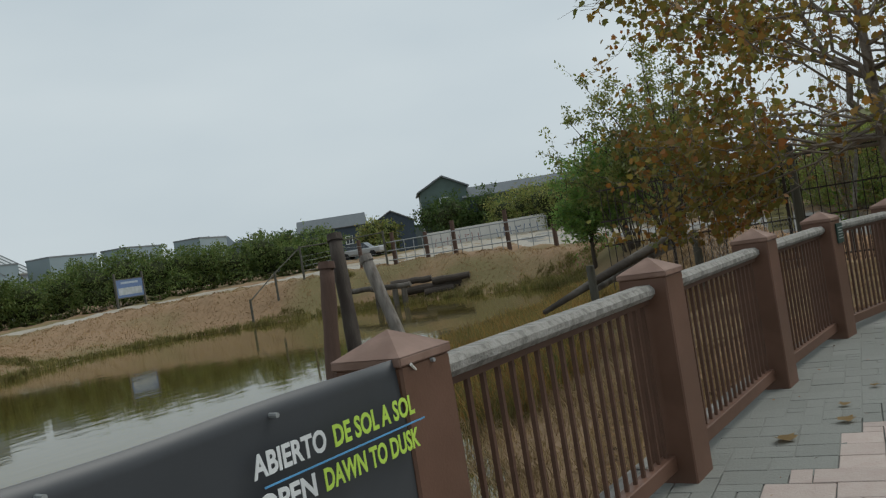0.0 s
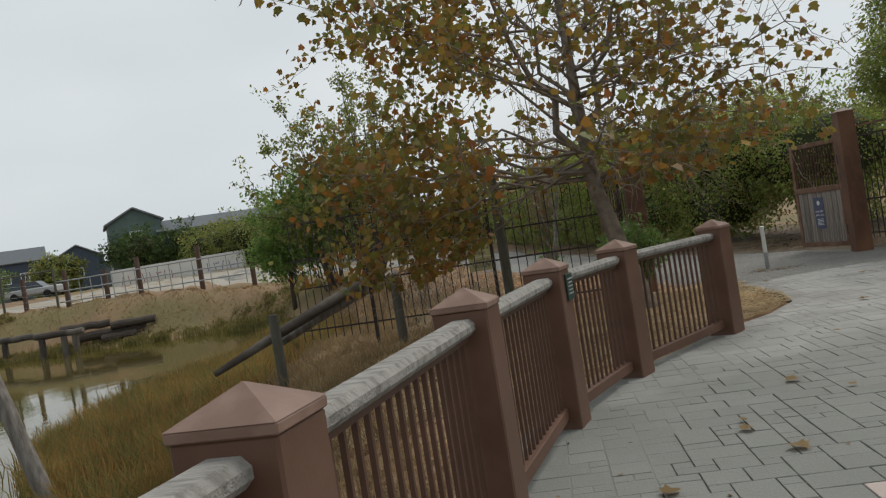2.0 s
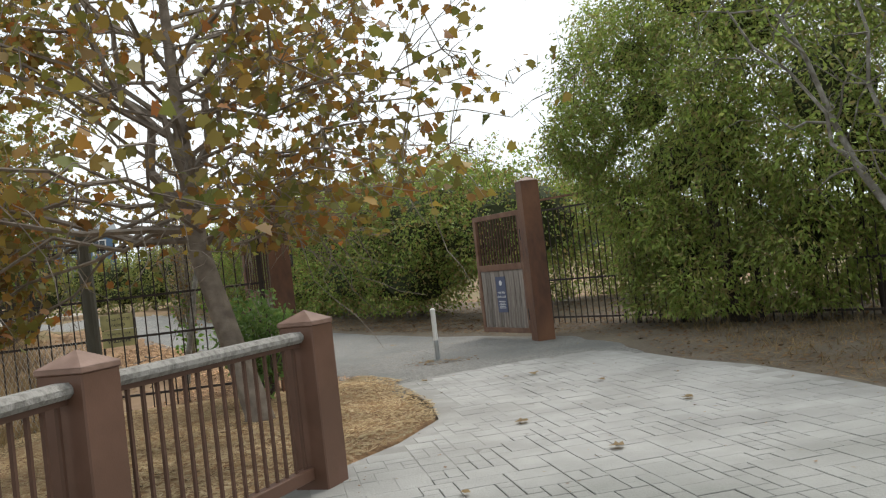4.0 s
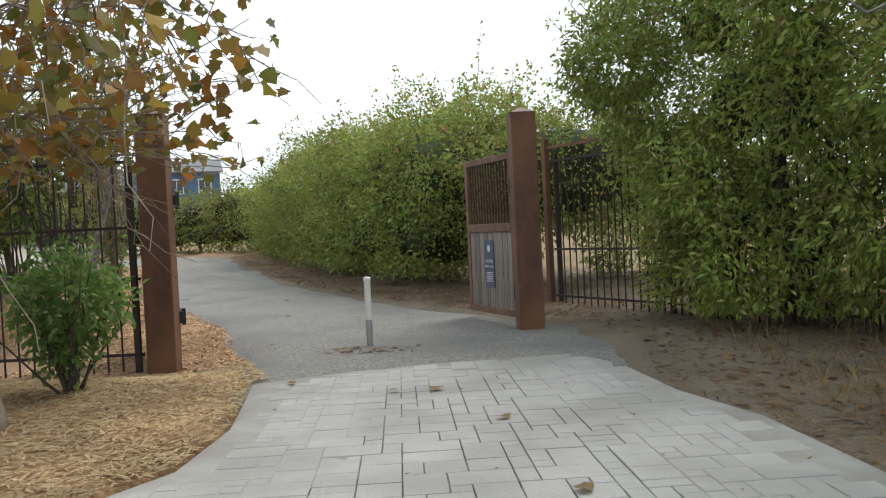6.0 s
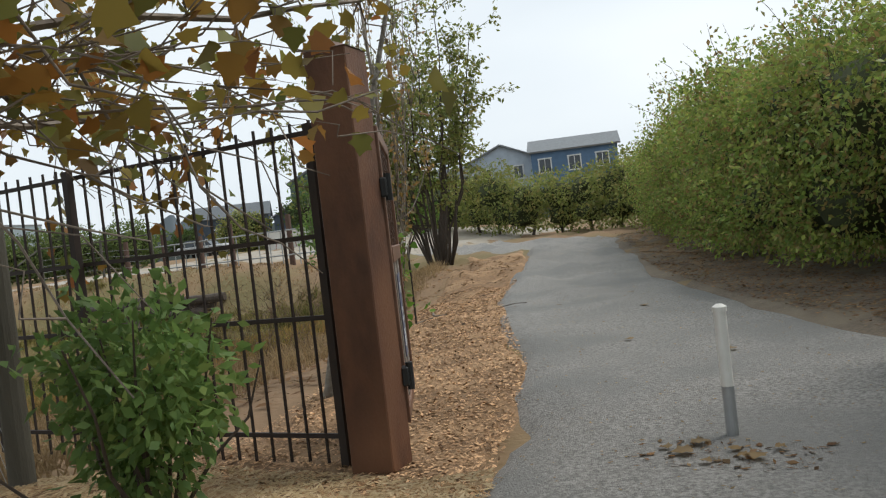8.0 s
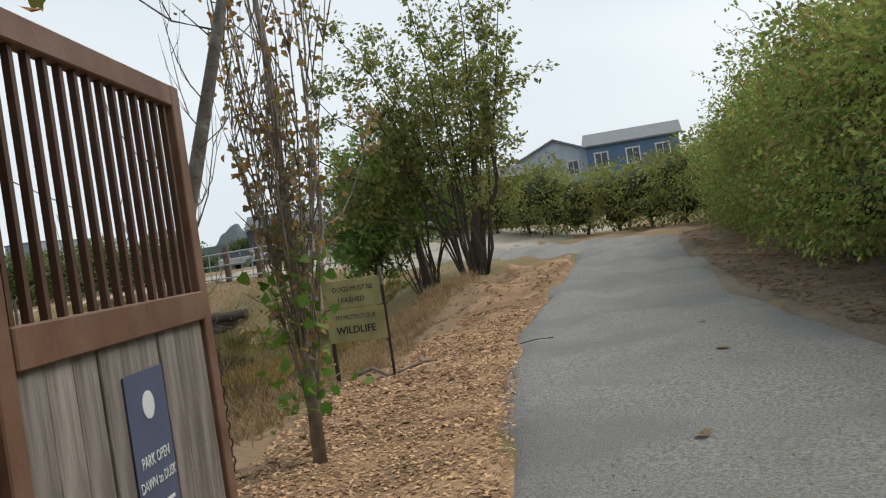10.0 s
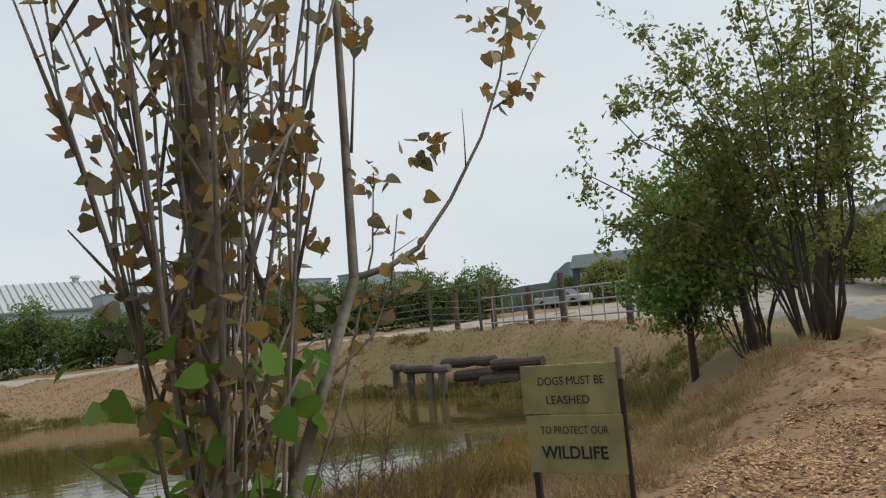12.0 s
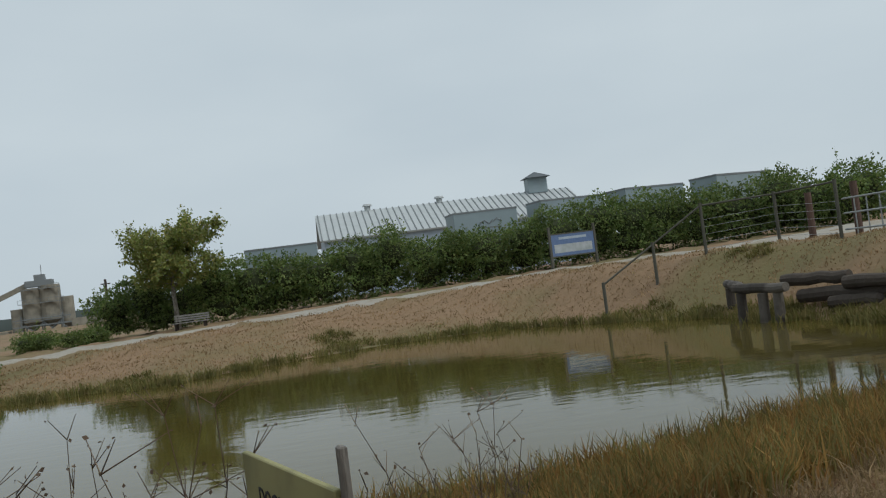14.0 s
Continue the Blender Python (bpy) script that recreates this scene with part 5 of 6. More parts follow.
grass("bank_grass", 32000, [(-50, -12), (-36, -12), (-36, 10), (-35, 18), (-40, 26), (-38, 33), (-32, 37), (-18, 38), (-18, 44), (-32, 44), (-41, 41), (-49, 35), (-50, 24), (-46, 12), (-45, 2)], 0.10, L_bank,
      "dry straw grass on the bank across the pond", 0.022, 0.5, far_bank)
weedy = lambda x, y: far_bank(x, y) & (edge_distance(x, y, POND) < 1.0 + 3.6 * np.clip(np.sin(x * 0.55 + np.sin(y * 0.4) * 2) * np.sin(y * 0.45 + x * 0.2), 0, 1))
grass("bank_weeds", 16000, [(-50, -12), (-36, -12), (-36, 10), (-35, 18), (-40, 26), (-38, 33), (-32, 37), (-18, 38), (-18, 44), (-32, 44), (-41, 41), (-49, 35), (-50, 24), (-46, 12), (-45, 2)], 0.2, L_reed,
      "olive weeds on the foot of the bank across the pond", 0.02, 0.5, weedy, clump=16)
grass("near_bank_grass", 50000, [(-2.2, 3.5), (-6, 9.5), (-8.5, 12.6), (-11, 16), (-13, 21), (-13.8, 30), (-15, 36), (-12.5, 37.5), (-9.5, 31), (-6.5, 26), (-4.5, 22.5), (-3.6, 17.8), (-4.6, 14), (-2.0, 9)], 0.24, L_straw,
      "dry straw grass and weeds on the near bank", 0.008, 0.6, clump=12)
grass("thicket_grass", 5000, [(5.0, 13.0), (12, 10), (12, 24), (5.2, 22.5), (5.0, 19)], 0.16, L_straw, "dry straw grass under the thicket", 0.006, 0.7)

# dead weeds on the bank beside the notice
for x, y, n in ((-6.75, 23.75, 14), (-6.5, 23.4, 10), (-6.6, 24.2, 18), (-7.6, 23.0, 10), (-8.0, 22.0, 9), (-9.4, 25.6, 18)):
    rows = []
    for i in range(n):
        b = np.array([x + rng.normal() * 0.25, y + rng.normal() * 0.25, gz(x, y) - 0.03])
        e = b + np.array([rng.normal() * 0.3, rng.normal() * 0.3, rng.uniform(0.6, 1.45)])
        st = wander(b, e, 4, 0.03, rng)
        rows.append((st, [0.005, 0.004, 0.003, 0.003, 0.002]))
        for kk in range(9):
            s = st[rng.integers(1, 5)]
            rows.append(([s, s + np.array([rng.normal() * 0.12, rng.normal() * 0.12, 0.12])], [0.003, 0.0015]))
    wd = thing("dead_weed", Matrix.Identity(4), "dry branching dead weed on the pond bank", "weed", "dead weeds")
    link_mesh("stalk_spray", tubes(rows, 4), L_twig, wd)["kind"] = "stuff"
    S = np.array([r[0][-1] for r in rows]) + rng.normal(size=(len(rows), 3)) * 0.01
    link_mesh("seed_spray", leaves_mesh(S, 0.022, rng, aspect=0.8), L_twig, wd)["kind"] = "stuff"


# ---- pond-side timber ----
def pile(base, top, r, material, label, r2=None):
    ob = thing("timber_pile", Matrix.Translation(base), label, "timber pile", "old piles")
    b, t = Vector((0, 0, 0)), Vector(top) - Vector(base)
    pts = [b + (t - b) * k / 8 for k in range(9)]
    radii = [r * (1 + 0.06 * math.sin(k * 2.3 + r * 90)) * (1 - 0.012 * k) for k in range(9)]
    pts = [b - (t - b) * 0.3] + pts
    link_mesh("shaft", tubes([(pts, [r] + radii)], 14), material, ob, smooth=True)
    bm = bmesh.new()
    tube(bm, t - (t - b).normalized() * 0.10, t + (t - b).normalized() * 0.02, r * 1.07, r * 0.98, 14)
    part("head", bm, material, ob, "frayed pile head")
    return ob


pile((-9.35, 10.6, WATER), (-9.28, 10.9, 1.52), 0.14, M_pile_rd, "red-brown round timber pile standing in the pond")
pile((-8.95, 10.95, WATER), (-9.50, 11.45, 1.98), 0.135, M_pile, "black creosoted timber pile standing in the pond")
pile((-8.55, 12.2, WATER), (-9.55, 12.25, 1.52), 0.12, M_pile_gy, "bleached grey leaning timber pile at the shore")

def round_post(x, y, h, label):
    ob = thing("fence_post", Matrix.Translation((x, y, gz(x, y))), label, "fence post", "bank posts")
    bm = bmesh.new()
    tube(bm, (0, 0, -0.3), (-0.02, 0, h), 0.09, 0.083, 12)
    part("shaft", bm, M_post_gn, ob)
    return ob


round_post(-6.88, 16.03, 0.62 - gz(-6.88, 16.03), "green-grey round timber post on the bank")
round_post(-5.0, 17.1, 0.9 - gz(-5.0, 17.1), "green-grey round timber post holding a sloping rail")
round_post(-3.05, 17.4, 2.4, "tall green-grey round timber post on the bank")
lg = thing("sloping_rail", Matrix.Identity(4), "dark weathered log rail sloping down the bank into the marsh", "rail")
link_mesh("log", tubes([([(-7.62, 15.14, -0.15), (-6.98, 16.27, 0.26), (-6.4, 17.35, 0.62), (-5.78, 18.55, 1.02)], [0.05, 0.09, 0.10, 0.09])], 12), M_log, lg, smooth=True)
link_mesh("log", tubes([([(-7.1, 16.45, 0.06), (-6.5, 17.5, 0.46), (-5.6, 18.9, 0.92)], [0.06, 0.10, 0.09])], 12), M_pile_gy, lg, "bleached grey split log", smooth=True)
cp = thing("chain_link_mesh", Matrix.Identity(4), "sagging chain-link mesh hung between round posts", "fence mesh")
rows = []
for (x1, y1, z1), (x2, y2, z2) in (((-5.0, 17.2, 0.85), (-3.1, 17.5, 1.0)),):
    for k in range(32):
        u = k / 32
        for s in (-1, 1):
            a = np.array([x1 + (x2 - x1) * u, y1 + (y2 - y1) * u, z1 + (z2 - z1) * u])
            h = min(1.1, a[2] - gz(a[0], a[1]))
            u2 = min(max(u + s * 0.25, 0), 1)
            b = np.array([x1 + (x2 - x1) * u2, y1 + (y2 - y1) * u2, z1 + (z2 - z1) * u2 - h * min(1.0, abs(u2 - u) / 0.25)])
            rows.append(([a, b], [0.0025, 0.0025]))
link_mesh("wire", tubes(rows, 3), M_galv, cp, "thin galvanised wire mesh")


def old_pier():
    ob = thing("old_pier", Matrix.Identity(4), "ruined timber pier stubs with heavy beams at the far shore", "pier")
    for x, y, top in ((-33.1, 37.9, -0.35), (-30.0, 36.9, -0.38), (-28.5, 37.4, -0.38), (-28.9, 37.1, -0.38), (-26.9, 40.0, -0.3)):
        bm = bmesh.new()
        tube(bm, (x, y, WATER - 0.4), (x + 0.03, y, top), 0.165, 0.155, 12)
        part("stub", bm, M_log, ob)
    for a, b, r in (((-33.5, 38.0, -0.22), (-29.9, 36.95, -0.22), 0.155), ((-30.3, 36.85, -0.21), (-28.0, 37.45, -0.21), 0.16), ((-30.2, 38.5, -0.02), (-26.3, 40.4, 0.06), 0.2), ((-29.6, 38.7, -0.55), (-23.8, 41.3, -0.35), 0.22),
                    ((-27.8, 39.2, -0.16), (-24.2, 40.8, -0.05), 0.2), ((-28.2, 38.9, -0.75), (-24.8, 40.5, -0.6), 0.2)):
        heavy = a[1] > 38.4
        if heavy:
            a, b = (a[0], a[1], a[2] - 0.15), tuple(p + (q - p) * 0.55 - (0.15 if k == 2 else 0) for k, (p, q) in enumerate(zip(a, b)))
        me = tubes([(wander(a, b, 5, 0.03, rng), [r, r * 1.05, r, r * 0.95, r, r * 0.9])], 10)
        link_mesh("beam", me, M_bark_dk if heavy else M_log, ob)
    return ob


old_pier()


def wire_fence():
    """Pipe fence climbing from the water to the trail, and the pipe gate."""
    ob = thing("pipe_fence", Matrix.Identity(4), "galvanised pipe and wire fence climbing the far bank", "fence")
    P = [(-37.7, 34.6), (-37.75, 36.9), (-37.4, 39.0), (-36.2, 41.6), (-33.6, 42.7)]
    H = [1.45, 1.75, 2.1, 2.0, 2.25]
    tops = []
    for (x, y), h in zip(P, H):
        z = gz(x, y)
        bm = bmesh.new()
        tube(bm, (x, y, z - 0.3), (x, y, z + h), 0.07, sides=8)
        part("post", bm, M_post_gn, ob)
        tops.append(Vector((x, y, z + h - 0.1)))
    for a, b in zip(tops, tops[1:]):
        bm = bmesh.new()
        tube(bm, a, b, 0.04, sides=8)
        part("top_pipe", bm, M_post_gn, ob)
    for a, b in zip(P[2:], P[3:]):
        for hh in (0.2, 0.5, 0.8, 1.1, 1.4):
            bm = bmesh.new()
            tube(bm, (*a, gz(*a) + hh), (*b, gz(*b) + hh), 0.008, sides=4)
            part("wire", bm, M_galv, ob)
    g = thing("pipe_gate", Matrix.Identity(4), "long galvanised pipe gate between brown posts on the trail", "gate")
    Q = [(-33.6, 42.9), (-31.6, 43.1), (-29.6, 43.3), (-27.5, 43.4), (-25.5, 43.6), (-22.6, 44.0)]
    for (x, y), (x2, y2) in zip(Q, Q[1:]):
        for hh in (0.35, 0.95, 1.5):
            bm = bmesh.new()
            tube(bm, (x, y, 0.85 + hh), (x2, y2, 0.85 + hh), 0.035, sides=8)
            part("pipe", bm, M_galv, g)
        for k in (0.33, 0.66, 1.0):
            bm = bmesh.new()
            tube(bm, (x + (x2 - x) * k, y + (y2 - y) * k, gz(x, y) - 0.1), (x + (x2 - x) * k, y + (y2 - y) * k, 2.35), 0.025, sides=8)
            part("upright", bm, M_galv, g)
    for x, y, h in ((-35.8, 42.8, 2.0), (-33.4, 43.3, 2.3), (-31.0, 43.6, 1.9), (-29.0, 43.8, 2.2), (-25.3, 44.0, 2.6), (-22.4, 44.4, 1.7)):
        b = thing("brown_post", Matrix.Translation((x, y, gz(x, y))), "rust-brown round post along the far trail", "post", "brown trail posts")
        bm = bmesh.new()
        tube(bm, (0, 0, -0.3), (0, 0, h - 0.2), 0.14, 0.13, 12)
        part("shaft", bm, M_pile_rd, b)


wire_fence()


def info_board():
    x, y = -53.0, 37.4
    ob = thing("information_board", pose(x, y, gz(x, y), 0, 0, 108), "blue picture panel on two timber posts beside the trail", "information board")
    part("post", boxes((0.14, 0.14, 2.7, -1.55, 0, 1.2), bevel=0.01), M_post_gn, ob)
    part("post", boxes((0.14, 0.14, 2.7, 1.55, 0, 1.2), bevel=0.01), M_post_gn, ob)
    part("panel", boxes((2.95, 0.06, 1.25, 0, 0, 1.45)), mat("panel_sky_blue", (0.13, 0.19, 0.34), 0.5), ob, "blue printed panel")
    for s in (-1, 1):
        part("picture", boxes((2.6, 0.004, 0.5, 0, s * 0.033, 1.25)), mat("panel_picture", (0.45, 0.47, 0.5), 0.5, second=(0.2, 0.24, 0.2), scale=2.5), ob)
        part("title_bar", boxes((1.9, 0.004, 0.14, 0, s * 0.033, 1.85)), M_house_lt, ob)
    part("frame_rail", boxes((3.1, 0.09, 0.07, 0, 0, 0.79), (3.1, 0.09, 0.07, 0, 0, 2.11)), M_post_gn, ob)


info_board()


def dog_notice():
    ob = thing("notice_board", pose(-5.20, 24.64, 0.03, 0, 0, 24), "two stacked olive notice boards hand-lettered in black on metal stakes", "notice")
    part("stake", boxes((0.04, 0.03, 1.38, -0.30, 0.03, 0.36)), M_iron, ob, "dark metal stake")
    st = part("stake", boxes((0.03, 0.012, 1.35, 0.352, 0.012, 0.36), (0.008, 0.03, 1.35, 0.352, 0.03, 0.36)), M_iron, ob, "dark metal stake")
    part("stake_tip", boxes((0.034, 0.016, 0.20, 0.352, 0.012, 1.09), bevel=0.004), M_pile_gy, st, "bleached pale stake tip")
    part("upper_board", boxes((0.67, 0.018, 0.31, 0, 0, 0.945), bevel=0.003), M_signpl, ob)
    part("lower_board", boxes((0.67, 0.018, 0.36, 0.01, 0.004, 0.60), bevel=0.003), M_signpl, ob)
    letters("DOGS MUST BE", 0.075, pose(0.02, -0.0105, 0.995, 90, 0, 0), M_ink, ob, width=0.46)
    letters("LEASHED", 0.075, pose(-0.01, -0.0105, 0.875, 90, 0, 0), M_ink, ob, width=0.30)
    letters("TO PROTECT OUR", 0.07, pose(0.01, -0.0065, 0.685, 90, 0, 0), M_ink, ob, width=0.47)
    letters("WILDLIFE", 0.11, pose(0.0, -0.0065, 0.545, 90, 0, 0), M_ink, ob, 0.002, width=0.46)


dog_notice()

bench = thing("bench", pose(-57.2, 14.1, gz(-57.2, 14.1), 0, 0, 82), "grey slatted park bench on the trail across the pond", "bench")
part("seat", boxes(*[(2.2, 0.10, 0.05, 0, -0.18 + 0.13 * k, 0.45) for k in range(4)]), M_rail, bench)
part("backrest", boxes(*[(2.2, 0.05, 0.10, 0, 0.3, 0.6 + 0.14 * k) for k in range(3)]), M_rail, bench)
for sx in (-0.9, 0.9):
    part("leg", boxes((0.08, 0.5, 0.45, sx, 0.03, 0.2), (0.08, 0.06, 0.55, sx, 0.34, 0.65)), M_iron, bench)


# ---- buildings ----
def gable(name, cx, cy, z, yaw, w, d, h, rise, wall_m, roof_m, label, windows=(), over=0.35, extra=None):
    """A gabled block: ridge along local x, walls, overhanging roof and framed windows (x, z, w, h on the front at -y; or on an end)."""
    ob = thing(name, pose(cx, cy, z, 0, 0, yaw), label, "house")
    bm = bmesh.new()
    v = [bm.verts.new(c) for c in ((-w / 2, -d / 2, -0.5), (w / 2, -d / 2, -0.5), (w / 2, d / 2, -0.5), (-w / 2, d / 2, -0.5), (-w / 2, -d / 2, h), (w / 2, -d / 2, h), (w / 2, d / 2, h), (-w / 2, d / 2, h), (-w / 2, 0, h + rise), (w / 2, 0, h + rise))]
    for q in ((0, 1, 5, 4), (2, 3, 7, 6), (1, 2, 6, 9, 5), (3, 0, 4, 8, 7), (4, 5, 9, 8), (6, 7, 8, 9)):
        bm.faces.new([v[i] for i in q])
    part("wall", bm, wall_m, ob)
    sl = math.atan2(rise, d / 2)
    ln = math.hypot(rise, d / 2) + over
    for s in (-1, 1):
        bm = bmesh.new()
        box(bm, w + 2 * over, ln, 0.16, Matrix.Translation((0, s * ln / 2 * math.cos(sl), h + rise + 0.1 - ln / 2 * math.sin(sl))) @ Euler((-s * sl, 0, 0)).to_matrix().to_4x4())
        part("roof", bm, roof_m, ob)
    for side, u, vz, ww, hh in windows:
        if side == "front":
            m = pose(u, -d / 2 - 0.03, vz)
        elif side == "right":
            m = pose(w / 2 + 0.03, u, vz, 0, 0, 90)
        else:
            m = pose(-w / 2 - 0.03, u, vz, 0, 0, -90)
        bm = bmesh.new()
        for bx_, bz_, bw_, bh_ in ((0, hh / 2, ww + 0.2, 0.12), (0, -hh / 2, ww + 0.2, 0.12), (-ww / 2, 0, 0.12, hh), (ww / 2, 0, 0.12, hh), (0, 0, 0.06, hh)):
            box(bm, bw_, 0.1, bh_, m @ Matrix.Translation((bx_, 0, bz_)))
        wf = part("window", bm, M_trim, ob)
        bm = bmesh.new()
        box(bm, ww - 0.1, 0.04, hh - 0.1, m)
        part("pane", bm, M_glass, wf)
    return ob


gable("blue_house", -33.4, 95.4, 2.0, 24, 8.4, 7.0, 6.2, 1.3, M_house_bl, M_roof, "blue-sided three-storey house with a grey roof beyond the hedge",
      [("front", u, vz, 1.2, 1.4) for u in (-2.9, 0.0, 2.7) for vz in (1.8, 4.8)] + [("right", u, vz, 1.2, 1.4) for u in (-2, 2) for vz in (1.8, 4.6)])
gable("pale_house", -40.8, 94.6, 2.0, 112, 9.0, 7.0, 5.9, 1.5, M_house_lt, M_roof, "pale blue gabled house with small windows beyond the hedge",
      [("left", u, vz, 1.0, 1.3) for u in (-1.6, 1.6) for vz in (1.8, 4.6)] + [("front", u, vz, 1.2, 1.3) for u in (-2.5, 2.0) for vz in (1.8, 4.6)])
gable("green_house", -54.0, 79.5, 1.5, -52, 7.5, 5.0, 6.2, 1.3, M_house_gn, M_roof, "tall grey-green house with a grey gabled roof", [("front", u, vz, 0.9, 1.2) for u in (-2.2, 1.2) for vz in (2.0, 4.6)] + [("right", 0.0, 4.6, 1.0, 1.3)])
gable("dark_house", -46.5, 84.5, 0.3, 34, 13.0, 8.0, 6.0, 1.2, M_house_dk, M_roofdk, "dark slate house partly hidden by trees", [("front", u, vz, 1.2, 1.3) for u in (-4, -1, 2, 5) for vz in (2.0, 4.6)])
gable("low_house", -98.8, 110.2, 3.0, 42, 11.0, 8.5, 4.5, 2.0, M_house_dk, M_roofdk, "low slate-blue house with a dark roof", [("front", u, 2.2, 1.1, 1.3) for u in (-2.5, 0, 2.5)])
gable("low_house", -91.5, 117.0, 2.6, 132, 8.0, 7.5, 4.3, 2.0, M_house_dk, M_roof, "small slate-blue gabled house with a porch", [("front", u, 2.0, 1.0, 1.2) for u in (-1.8, 1.8)] + [("left", 0, 2.2, 1.2, 1.2)])


def barn():
    ob = gable("barn", -86.0, 33.6, 0.9, 94, 24.3, 12.0, 4.6, 2.6, M_house_lt, M_metalroof, "long shed with a ribbed pale metal roof and a cupola", [])
    sl = math.atan2(2.6, 6.0)
    ln = math.hypot(2.6, 6.0) + 0.35
    me = bpy.data.meshes.new("rib")
    bm = boxes((0.10, ln, 0.10, 0, 0, 0))
    bm.to_mesh(me)
    bm.free()
    me.materials.append(M_rib)
    for s in (-1, 1):
        for k in range(42):
            o = new("rib", me)
            o.parent = ob
            o.matrix_local = Matrix.Translation((-12.3 + k * 0.6, s * ln / 2 * math.cos(sl), 4.6 + 2.6 + 0.2 - ln / 2 * math.sin(sl))) @ Euler((-s * sl, 0, 0)).to_matrix().to_4x4()
    part("cupola_body", boxes((1.9, 1.5, 1.5, 9.3, 0, 7.9)), M_trailer, ob)
    bm = bmesh.new()
    r = bmesh.ops.create_cone(bm, cap_ends=True, segments=4, radius1=1.75, radius2=0.1, depth=0.6)
    bmesh.ops.transform(bm, matrix=pose(9.3, 0, 8.95, 0, 0, 45), verts=r["verts"])
    part("cupola_roof", bm, M_roofdk, ob)
    for u in (-7.5, -0.5):
        bm = bmesh.new()
        tube(bm, (u, 0, 7.0), (u, 0, 7.75), 0.3, sides=10)
        tube(bm, (u, 0, 7.75), (u, 0, 7.95), 0.5, 0.4, sides=10)
        part("roof_vent", bm, M_metalroof, ob)


barn()


def trailer(x, y, z, yaw, length, label):
    ob = thing("truck_trailer", pose(x, y, z, 0, 0, yaw), label, "trailer", "parked trailers")
    part("body", boxes((length, 2.5, 2.8, 0, 0, 2.75), bevel=0.04), M_trailer, ob)
    part("edge_rail", boxes((length + 0.04, 2.54, 0.14, 0, 0, 4.10), (length + 0.04, 2.54, 0.14, 0, 0, 1.40)), M_rib, ob)
    for s in (-1, 1):
        bm = bmesh.new()
        for k in range(5):
            tube(bm, (-0.5 + 0.35 * k, s * 1.262, 3.25 + 0.18 * math.sin(k * 2.1)), (-0.2 + 0.35 * k, s * 1.262, 3.35 - 0.18 * math.sin(k * 1.7)), 0.05, sides=6)
        box(bm, 1.3, 0.02, 0.1, Matrix.Translation((0.4, s * 1.262, 2.85)))
        part("logo_strokes", bm, M_rib, ob, "dark painted scroll marks")
    for u in (-length * 0.36, -length * 0.27, length * 0.3):
        bm = bmesh.new()
        tube(bm, (u, -1.2, 0.5), (u, 1.2, 0.5), 0.5, sides=16)
        part("wheel", bm, M_rubber, ob)


for x, y, z, yaw, ln in ((-67.5, 19.2, 0.7, 92, 5.2), (-67.0, 34.2, 1.5, 97, 4.9), (-65.8, 40.4, 1.6, 104, 5.2), (-64.0, 45.9, 1.6, 109, 5.2), (-61.6, 51.4, 1.6, 114, 5.4)):
    trailer(x, y, z, yaw, ln, "pale grey box trailer parked behind the hedge")

# white hoarding with a painted scrawl
hd = thing("hoarding", pose(-37.8, 61.2, 0.9, 0, 0, 3), "long white wall with faint red and blue painted scrawls", "wall")
part("panel", boxes((11.5, 0.15, 2.0, 0, 0, 1.0)), M_wallw, hd)
bm = bmesh.new()
bm2 = bmesh.new()
for i in range(15):
    u = -4.8 + i * 0.62 + (1.2 if i > 7 else 0)
    tgt = bm if i < 8 else bm2
    box(tgt, 0.07, 0.01, rng.uniform(0.7, 1.0), pose(u, -0.08, 1.0, 0, rng.uniform(-14, 14), 0))
    if i % 2:
        box(tgt, 0.3, 0.01, 0.07, pose(u + 0.2, -0.08, 1.0 + 0.3 * (i % 3 - 1)))
part("red_scrawl", bm, mat("faded_red_paint", (0.34, 0.18, 0.17), 0.8), hd)["kind"] = "stuff"
part("blue_scrawl", bm2, mat("faded_blue_paint", (0.16, 0.2, 0.3), 0.8), hd)["kind"] = "stuff"


def parked_car(x, y, yaw, m_body, label):
    ob = thing("car", pose(x, y, gz(x, y) + 0.03, 0, 0, yaw), label, "car", "parked cars")
    bm = boxes((4.3, 1.75, 0.62, 0, 0, 0.62), bevel=0.12)
    part("body", bm, m_body, ob)
    bm = bmesh.new()
    v = [bm.verts.new(c) for c in ((-1.7, -0.8, 0.9), (1.1, -0.8, 0.9), (1.1, 0.8, 0.9), (-1.7, 0.8, 0.9), (-1.3, -0.66, 1.45), (0.45, -0.66, 1.45), (0.45, 0.66, 1.45), (-1.3, 0.66, 1.45))]
    for q in ((0, 1, 5, 4), (1, 2, 6, 5), (2, 3, 7, 6), (3, 0, 4, 7), (4, 5, 6, 7)):
        bm.faces.new([v[i] for i in q])
    part("cabin", bm, M_glass, ob)
    for u in (-1.35, 1.35):
        for s in (-1, 1):
            bm = bmesh.new()
            tube(bm, (u, s * 0.7, 0.32), (u, s * 0.9, 0.32), 0.32, sides=16)
            part("wheel", bm, M_rubber, ob)


parked_car(-53.0, 63.2, 20, mat("silver_car_paint", (0.42, 0.43, 0.44), 0.35, spec=0.5), "silver car parked behind the pipe gate")

